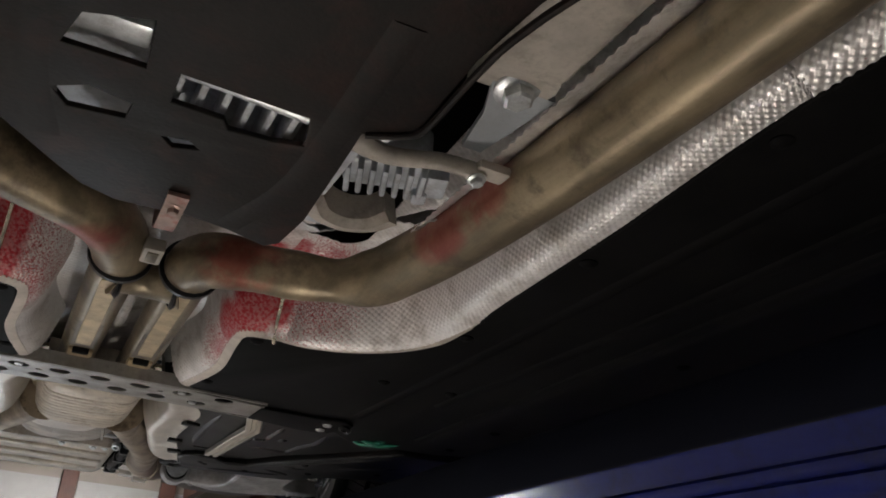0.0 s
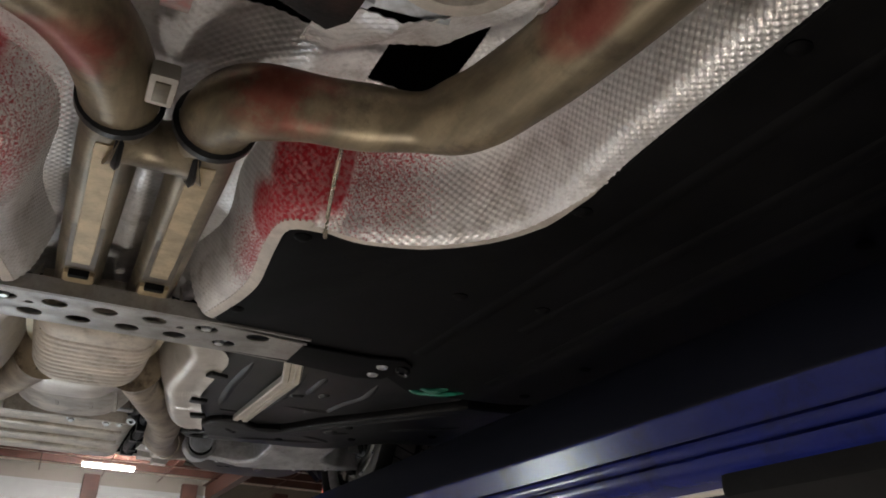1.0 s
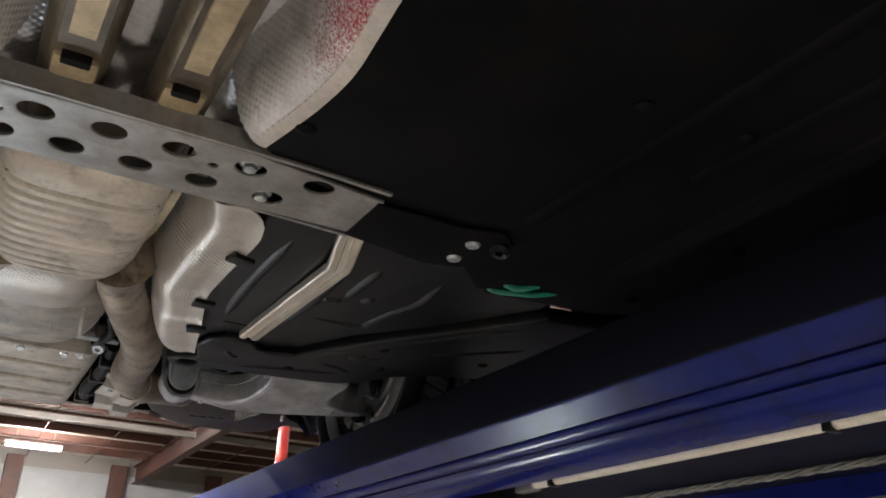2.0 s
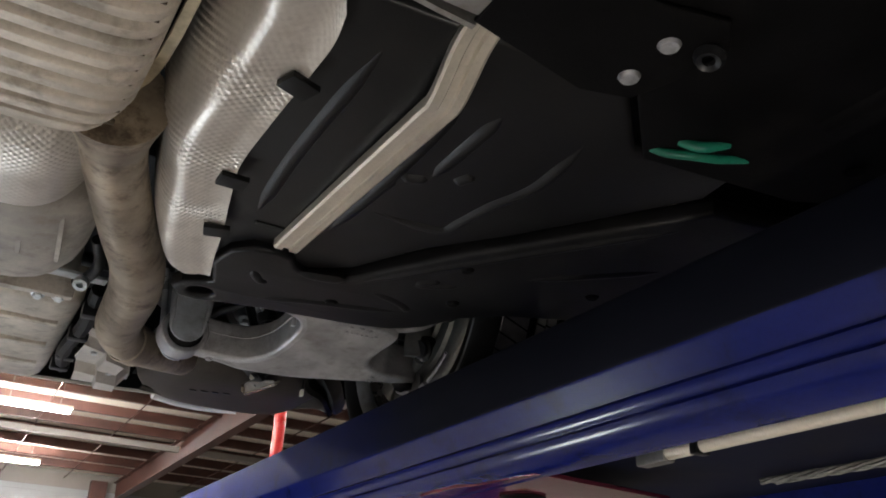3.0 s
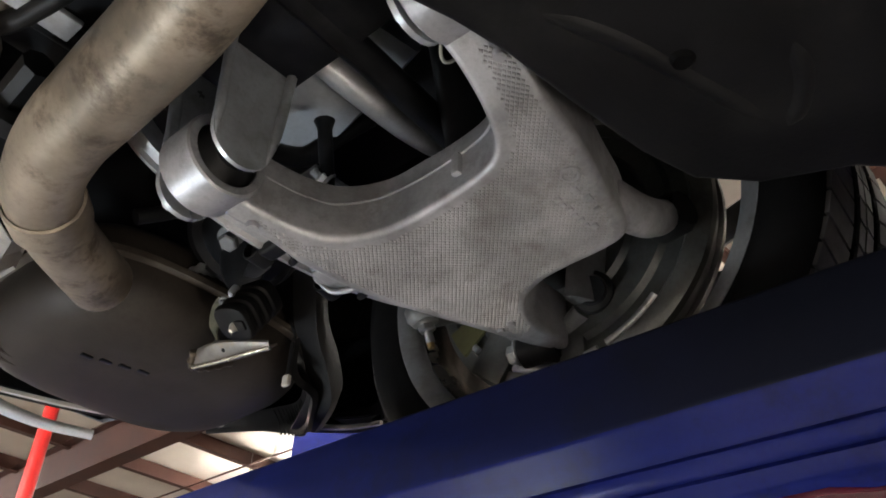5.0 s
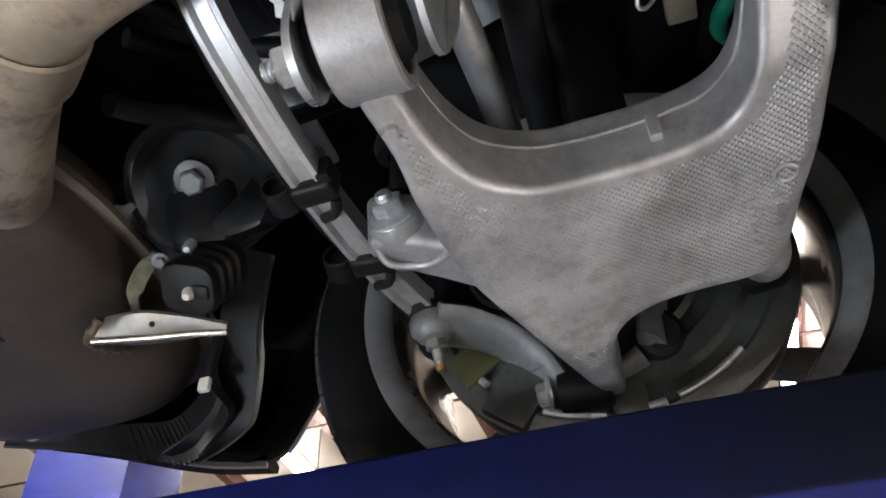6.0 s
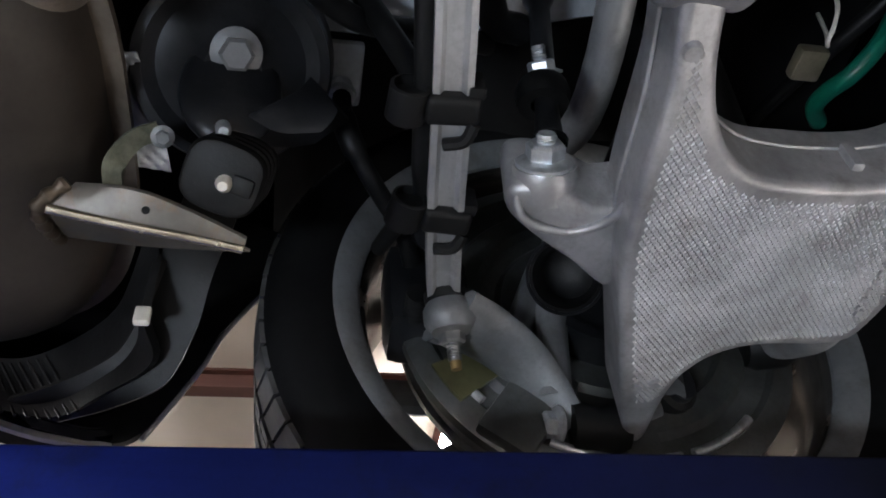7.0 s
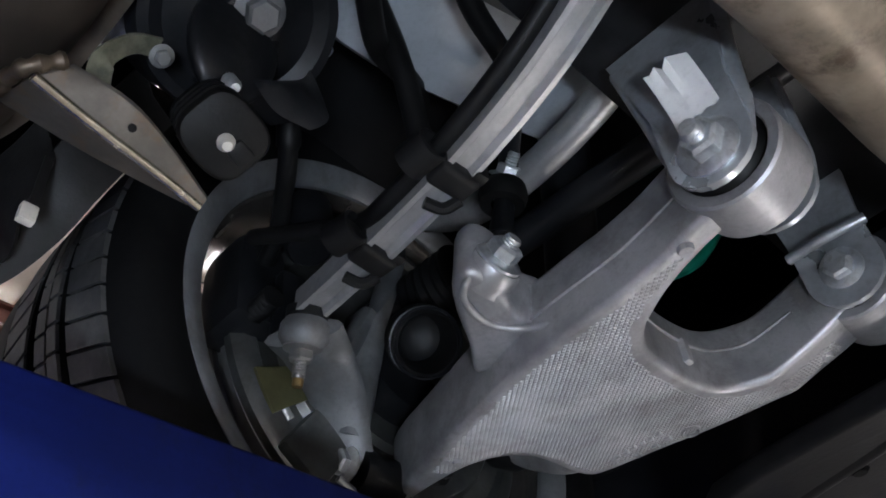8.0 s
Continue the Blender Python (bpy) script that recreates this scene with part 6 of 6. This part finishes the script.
def mid_panels(mirror):
    """Black tank cover with pressed ribs between brace and axle, and the rear cover with its round hole."""
    edge = [(0.118, 1.02), (0.30, 1.01), (0.36, 1.01), (0.43, 1.08), (0.50, 1.06), (0.54, 1.06), (0.548, 1.11), (0.5, 1.19), (0.435, 1.295), (0.376, 1.375), (0.33, 1.475), (0.28, 1.51), (0.16, 1.53), (0.118, 1.3)]
    t = part("tank_cover", flat_plate(edge, ZU + 0.012, ZU + 0.03, [], 0.008, 3), TANK, car, "black moulded tank cover with pressed ribs", True, mirror)
    for pts in ([(0.299, 1.228), (0.298, 1.16), (0.298, 1.095)], [(0.383, 1.085), (0.39, 1.13), (0.393, 1.187), (0.379, 1.24), (0.372, 1.29), (0.366, 1.318), (0.32, 1.324), (0.265, 1.322)], [(0.265, 1.318), (0.266, 1.28), (0.27, 1.243)], [(0.272, 1.241), (0.285, 1.236), (0.299, 1.23)], [(0.323, 1.222), (0.327, 1.21), (0.332, 1.198)], [(0.17, 1.06), (0.17, 1.25), (0.18, 1.4)], [(0.26, 1.08), (0.265, 1.25), (0.262, 1.4)]):
        part("pressed_rib", sweep(spline([(x, y, ZU + 0.013) for x, y in pts], 6), lambda k: [(a * min(1.0, 5 * k + 0.1, 5.1 - 5 * k), b * min(1.0, 5 * k, 5 - 5 * k)) for a, b in ((-0.010, 0.0008), (-0.004, -0.0042), (0.0, -0.0052), (0.004, -0.0042), (0.010, 0.0008))]), TANK, t, "", True, mirror)
    part("slot_mark", box(0.185, 0.245, 1.413, 1.421, ZU + 0.010, ZU + 0.014, 0.002), RUBBER, t, "", True, mirror)
    bar = [(0.218, 1.0, ZU + 0.012), (0.222, 1.03, ZU + 0.008), (0.234, 1.085, ZU - 0.002), (0.238, 1.12, ZU + 0.002), (0.236, 1.25, ZU + 0.004), (0.233, 1.445, ZU + 0.006)]
    s = part("support_bar", sweep(spline(bar, 6), lambda k: [(-0.015, 0.005), (-0.015, -0.004), (-0.0125, -0.006), (-0.005, -0.006), (-0.003, -0.0025), (0.003, -0.0025), (0.005, -0.006), (0.0125, -0.006), (0.015, -0.004), (0.015, 0.005)]), BAR, car, "pale bare aluminium support strap under the tank", True, mirror)
    out = [(0.150, 1.635), (0.158, 1.612), (0.178, 1.60), (0.19, 1.588), (0.182, 1.56), (0.172, 1.53), (0.18, 1.485), (0.20, 1.462), (0.23, 1.458), (0.25, 1.466), (0.262, 1.488), (0.285, 1.505), (0.325, 1.49), (0.36, 1.42), (0.403, 1.345), (0.5, 1.2), (0.56, 1.11), (0.68, 1.09), (0.70, 1.42), (0.62, 1.44), (0.555, 1.47), (0.51, 1.515), (0.485, 1.575), (0.45, 1.61), (0.40, 1.625), (0.33, 1.635), (0.27, 1.642), (0.225, 1.652), (0.19, 1.664), (0.165, 1.660)]
    r = part("rear_cover", flat_plate(out, ZU, ZU + 0.022, [round_hole(0.187, 1.631, 0.0165)], 0.006, 3), COVER, car, "black plastic rear cover with a round access hole", True, mirror)
    part("hole_bottom", lathe([(0, 0.0), (0.022, 0.0), (0.022, 0.003), (0, 0.003)], (0.187, 1.631, ZU + 0.0205), (0, 0, 1), 20), BODY_DARK, r, "", True, mirror)
    for pts in ([(0.33, 1.50), (0.40, 1.39), (0.50, 1.24), (0.57, 1.14)], [(0.248, 1.61), (0.30, 1.583), (0.37, 1.56), (0.438, 1.538)], [(0.44, 1.536), (0.425, 1.52), (0.40, 1.507), (0.365, 1.50)], [(0.4, 1.445), (0.412, 1.43), (0.425, 1.42)], [(0.268, 1.5), (0.3, 1.496), (0.328, 1.487)], [(0.22, 1.52), (0.235, 1.545), (0.25, 1.55)], [(0.40, 1.45), (0.45, 1.42)], [(0.50, 1.36), (0.56, 1.30), (0.62, 1.24)]):
        part("pressed_rib", sweep(spline([(x, y, ZU + 0.001) for x, y in pts], 6), lambda k: [(a * min(1.0, 5 * k + 0.1, 5.1 - 5 * k), b * min(1.0, 5 * k, 5 - 5 * k)) for a, b in ((-0.009, 0.0008), (-0.0035, -0.0034), (0.0, -0.0042), (0.0035, -0.0034), (0.009, 0.0008))]), COVER, r, "", True, mirror)
    for x, y in ((0.47, 1.47), (0.6, 1.35), (0.34, 1.56), (0.43, 1.37)):
        part("rivet", lathe([(0, -0.003), (0.006, -0.003), (0.009, 0.0), (0.009, 0.003), (0, 0.003)], (x, y, ZU), (0, 0, 1), 16), BLACK_PLASTIC, r, "", True, mirror)
    # pale foil along the tail pipe, pinched by black clips
    foil = [[(0.064, 1.008), (0.09, 1.0), (0.112, 1.018), (0.124, 1.04)], [(0.078, 1.06), (0.096, 1.06), (0.114, 1.06), (0.13, 1.075)], [(0.081, 1.1), (0.098, 1.105), (0.116, 1.11), (0.13, 1.115)], [(0.078, 1.2), (0.094, 1.2), (0.112, 1.2), (0.128, 1.2)], [(0.078, 1.3), (0.095, 1.295), (0.112, 1.29), (0.128, 1.285)],
            [(0.093, 1.372), (0.108, 1.36), (0.122, 1.35), (0.137, 1.34)], [(0.114, 1.5), (0.13, 1.48), (0.145, 1.46), (0.158, 1.44)], [(0.135, 1.565), (0.15, 1.55), (0.163, 1.53), (0.17, 1.51)], [(0.15, 1.583), (0.162, 1.582), (0.172, 1.578), (0.183, 1.572)]]
    rows = []
    for q in foil:
        (ax, ay), d = q[0], 0
        up = [(ax - 0.034, ay - 0.01, ZU + 0.095), (ax - 0.026, ay - 0.006, ZU + 0.05), (ax - 0.012, ay - 0.003, ZU + 0.012)]
        rows.append(up + [(x, y, ZU + 0.002 - 0.003 * math.sin(3 * i)) for i, (x, y) in enumerate(q)])
    f = part("heat_shield", sheet(embossed(smooth_rows(rows, 5), 0.0068, lambda p: 0.0004 + 0.0016 * max(math.exp(-((p.y - 1.17) / 0.03) ** 2), math.exp(-((p.y - 1.30) / 0.028) ** 2), math.exp(-((p.y - 1.41) / 0.02) ** 2))), 0.0012), FOIL_REAR, car, "pale dusty embossed aluminium heat shield beside the tail pipe", True, mirror)
    for x, y, a in ((0.128, 1.137, 20), (0.132, 1.318, 0), (0.152, 1.435, -15)):
        bm = box(-0.016, 0.012, -0.011, 0.011, -0.003, 0.003, 0.001)
        bmesh.ops.transform(bm, matrix=pose(x, y, ZU - 0.002, 0, 0, a), verts=bm.verts)
        part("clip", bm, RUBBER, f, "black clip", True, mirror)
    if not mirror:
        g = part("cable_sleeve", tube([(0.425, 1.055, ZU + 0.004), (0.436, 1.046, ZU - 0.003), (0.455, 1.035, ZU - 0.005), (0.48, 1.027, ZU - 0.004), (0.51, 1.022, ZU + 0.004)], 0.0042, 12, 6), GREEN, car, "green plastic cable sleeve at the tray edge")
        part("second_strand", tube([(0.437, 1.032, ZU + 0.003), (0.452, 1.022, ZU - 0.004), (0.475, 1.012, ZU + 0.003)], 0.005, 10, 6), GREEN, g)


COVER = surface("scuffed_black_cover", (0.0053, 0.0053, 0.006), 0.42, spec=0.22, dark=0.6, light=1.6, stain=(0.016, 0.0155, 0.015), stain_amount=0.5, scale=8, bump=0.25)
TANK = surface("dusty_black_moulding", (0.0064, 0.0064, 0.007), 0.42, spec=0.28, dark=0.65, light=1.5, stain=(0.013, 0.0125, 0.012), stain_amount=0.5, scale=6, bump=0.15)


def smooth_rows(rows, k):
    cols = list(zip(*rows))
    lines = [spline(c, k) for c in cols]
    return [list(r) for r in zip(*lines)]


def centre_rear():
    """Foil dome, differential, and the shields behind it."""
    rows = []
    for j in range(14):
        v = j / 13
        y = lerp(1.375, 1.635, v)
        row = []
        for i in range(15):
            u = 2 * i / 14 - 1
            w = 0.105 * (1 - 0.25 * (2 * v - 1) ** 4)
            dome = max(0.0, 1 - abs(u) ** 4) * max(0.0, 1 - abs(2 * v - 1) ** 5)
            row.append((-0.085 + w * u, y, 1.875 - 0.055 * dome))
        rows.append(row)
    part("heat_shield", sheet(embossed(rows, 0.0068, lambda p: 0.0004 + 0.0016 * min(1.0, max(0.0, (1.50 - p.y) / 0.05, (abs(p.x + 0.085) - 0.075) / 0.03))), 0.0012), FOIL_REAR, car, "domed embossed aluminium shield ahead of the differential")
    bm = bmesh.new()
    rings = []
    for i in range(13):
        t = i / 12
        y = lerp(1.62, 1.99, t)
        k = (1 - abs(2 * t - 1) ** 5) ** 0.5 if 0 < t < 1 else 0.3
        rings.append([bm.verts.new((-0.07 + 0.135 * k * math.copysign(abs(math.cos(a)) ** 0.7, math.cos(a)), y, 1.94 + 0.085 * k * math.sin(a))) for a in [2 * math.pi * q / 24 for q in range(24)]])
    for r0, r1 in zip(rings, rings[1:]):
        for j in range(24):
            bm.faces.new((r0[j], r0[(j + 1) % 24], r1[(j + 1) % 24], r1[j]))
    bm.faces.new(rings[0])
    bm.faces.new(rings[-1][::-1])
    bmesh.ops.recalc_face_normals(bm, faces=bm.faces)
    d = part("differential", bm, CASE, car, "dusty grey cast differential housing")
    for x in (-0.12, -0.05, 0.0):
        part("rib", sheet([[(x, 1.66, 1.90), (x + 0.01, 1.70, 1.868), (x + 0.02, 1.80, 1.852)], [(x + 0.006, 1.66, 1.90), (x + 0.016, 1.70, 1.868), (x + 0.026, 1.80, 1.852)]], 0.02), CASE, d)
    part("cover_flange", box(-0.21, 0.07, 1.972, 1.992, 1.865, 2.0, 0.006), CASE, d)
    part("bolt_ring", lathe([(0.005, 0), (0.0105, 0), (0.0115, 0.004), (0.0105, 0.012), (0.005, 0.012)], (0.068, 1.867, 1.858), (-0.2, -0.5, -0.8), 20), ZINC, d, "bright bolt ring")
    for x, y, z in ((0.05, 1.985, 1.868), (-0.06, 1.985, 1.866), (0.02, 1.985, 1.866)):
        part("bolt", bolt((x, y, z), (0, -0.4, -1), 0.007), ZINC, d)
    part("wiring_loom", tube([(0.07, 1.80, 1.90), (0.085, 1.86, 1.888), (0.08, 1.93, 1.89), (0.06, 1.99, 1.895), (0.0, 2.01, 1.9)], 0.009, 10, 6), RUBBER, car, "black wiring loom beside the differential")
    part("pipe_bracket", box(0.02, 0.11, 1.925, 1.95, 1.888, 1.894, 0.002), ZINC_GREY, car, "small pale steel bracket")
    # panel and spare well behind, dusty tan
    bm = box(-0.33, 0.10, 2.05, 2.60, 1.88, 1.99, 0.05, None, 4)
    part("rear_resonator", bm, RESONATOR, car, "dusty tan steel silencer across the tail")
    for y in (2.16, 2.3, 2.44):
        part("pressed_bead", tube([(-0.3, y, 1.881), (-0.12, y - 0.01, 1.877), (0.07, y, 1.881)], 0.008, 8, 4), RESONATOR, car, "pressed bead in the silencer")
    steps = [(0.0, 0.0), (0.18, 0.004), (0.2, -0.014), (0.45, -0.012), (0.47, 0.008), (0.72, 0.01), (0.75, -0.01), (1.0, -0.004)]
    rows = [[(lerp(0.115, 0.225, k) + 0.03 * v + 0.006 * math.sin(9 * v), lerp(2.13, 2.50, v) + 0.10 * k * (1 - v), 1.878 + dz - 0.012 * (k > 0.4) * (k < 0.8) + 0.02 * (k > 0.95)) for k in (0, 0.2, 0.38, 0.42, 0.6, 0.78, 0.82, 0.96, 1)] for v, dz in steps]
    p = part("heat_shield", sheet(rows, 0.0015), FOIL_REAR, car, "pale folded aluminium shield between the silencers", False)
    for x, y in ((0.15, 2.24), (0.20, 2.36)):
        part("bolt", bolt((x, y, 1.866), (0, 0, -1), 0.006), ZINC, p)
    part("loom", tube([(0.11, 2.0, 1.90), (0.115, 2.15, 1.885), (0.105, 2.3, 1.88), (0.12, 2.45, 1.885)], 0.014, 8, 6), RUBBER, car, "black hose and clips along the silencer")
    for y in (2.06, 2.2, 2.34, 2.42):
        part("hose_clip", box(0.095, 0.13, y - 0.012, y + 0.012, 1.868, 1.895, 0.004), DARK_STEEL, car, "dark clip")


LINER = surface("dusty_black_liner", (0.013, 0.0125, 0.0125), 0.5, spec=0.25, dark=0.6, light=1.4, scale=30, bump=0.3)


def tail():
    """Bumper edge and the liner behind the wheel."""
    lip = spline([(-0.82, 2.50, 1.94), (-0.5, 2.68, 1.93), (-0.06, 2.73, 1.93), (0.2, 2.722, 1.93), (0.38, 2.69, 1.93), (0.54, 2.62, 1.925), (0.64, 2.50, 1.91), (0.70, 2.41, 1.905), (0.752, 2.32, 1.895), (0.762, 2.245, 1.886)], 7)
    b = part("bumper", sweep(lip, lambda t: [(-0.03, 0.0), (0.0, -0.008), (0.008, 0.0), (0.012, 0.14), (-0.004, 0.14), (-0.006, 0.012), (-0.03, 0.008)]), BLACK_PLASTIC, car, "black lower edge of the rear bumper")
    part("bright_edge", sweep([p + Vector((0, 0, -0.005)) for p in lip], lambda t: [(0.0, -0.003), (0.006, -0.003), (0.006, 0.003), (0.0, 0.003)]), WHITE_PLASTIC, b, "pale bumper edge")
    part("pale_insert", tube([(0.36, 2.715, 1.926), (0.43, 2.735, 1.922), (0.50, 2.735, 1.92), (0.57, 2.715, 1.92)], lambda t: 0.011 - 0.003 * t, 12, 5), TAPE, b, "white lower insert")
    edge = spline([(0.548, 2.19, 1.90), (0.556, 2.196, 1.855), (0.585, 2.19, 1.838), (0.614, 2.225, 1.830), (0.638, 2.262, 1.827), (0.655, 2.324, 1.85), (0.66, 2.40, 1.875), (0.655, 2.52, 1.90)], 6)
    near = spline([(0.545, 2.205, 1.935), (0.572, 2.214, 1.91), (0.60, 2.228, 1.895), (0.625, 2.26, 1.885), (0.648, 2.30, 1.885), (0.652, 2.345, 1.892), (0.65, 2.41, 1.90), (0.645, 2.52, 1.91)], 6)
    rows = [[n, n.lerp(e, 0.4) + Vector((0.004, -0.003, -0.002)), n.lerp(e, 0.8), e, e + Vector((0.006, -0.003, 0.006))] for n, e in zip(near, edge)]
    part("rear_liner", sheet(rows, 0.003), LINER, car, "black ribbed liner wrapped round the muffler")
    for k in range(1, 12):
        p0, p1 = rows[20 + k][0], rows[20 + k][3]
        part("liner_rib", sweep([p0 + Vector((0, 0, -0.002)), p0.lerp(p1, 0.5) + Vector((0.003, -0.002, -0.004)), p1 + Vector((0, 0, -0.002))], lambda t: circle(0.0013, 6)), LINER, car, "moulded rib on the liner")
    edge = spline([(0.52, 2.13, 1.96), (0.551, 2.152, 1.90), (0.58, 2.162, 1.87), (0.606, 2.177, 1.845), (0.617, 2.192, 1.836), (0.634, 2.224, 1.832), (0.654, 2.262, 1.834)], 6)
    rows = [[p + Vector((-0.012, 0.035, 0.03 - 0.02 * i / 36)), p + Vector((-0.006, 0.02, 0.008)), p, p + Vector((0.012, 0.002, 0.008)), p + Vector((0.022, 0.008, 0.03))] for i, p in enumerate(edge)]
    part("arch_panel", sheet(rows, 0.003), LINER, car, "black wheel arch panel behind the muffler")
    edge = spline([(0.76, 2.09, 2.14), (0.76, 2.123, 2.088), (0.76, 2.161, 2.027), (0.76, 2.181, 1.976), (0.76, 2.203, 1.932), (0.76, 2.222, 1.898), (0.757, 2.25, 1.884), (0.745, 2.31, 1.892)], 6)
    rows = [[p + Vector((0.012, 0.0, 0.004)), p, p + Vector((-0.008, 0.012, 0.008)), p + Vector((-0.006, 0.05, 0.03)), p + Vector((0.0, 0.10, 0.05)), p + Vector((0.004, 0.16, 0.06))] for p in edge]
    part("bumper_corner", sheet(rows, 0.003), LINER, car, "grey black inner corner of the bumper beside the wheel")
    part("arch_edge", tube([(0.766, 2.222, 1.894), (0.766, 2.203, 1.930), (0.766, 2.180, 1.976), (0.766, 2.160, 2.027), (0.766, 2.122, 2.088)], 0.0028, 8, 6), TAPE, b, "thin white line along the wheel arch edge")
    rows = [[(lerp(0.30, 0.73, u), lerp(2.52, 2.75, v) - 0.20 * u ** 2 + 0.02 * v, 1.955 + 0.01 * u + 0.03 * (1 - v)) for v in (0, 0.5, 1)] for u in np.linspace(0, 1, 9)]
    part("bumper_panel", sheet(rows, 0.003), BLACK_FELT, car, "black ribbed panel under the bumper")
    c = part("liner_clip", box(0.544, 0.5505, 2.189, 2.200, 1.840, 1.854, 0.002), WHITE_PLASTIC, car, "pale plastic clip on the liner edge")
    part("clip_strap", box(0.546, 0.548, 2.19, 2.196, 1.854, 1.90, 0.0008), LINER, c)


body_shell()
for side in (False, True):
    undertray(side)
    tunnel_shield(side)
    front_pipe(side)
    mid_panels(side)
    tail_pipe(side)
    rear_muffler(side)
    lower_arm(side)
    rear_wheel(side)
cross_joint()
gearbox_guard()
tunnel_brace()
resonator()
centre_rear()
muffler_mount()
arm_brackets()
suspension_links()
knuckle()
drive_joint()
tail()
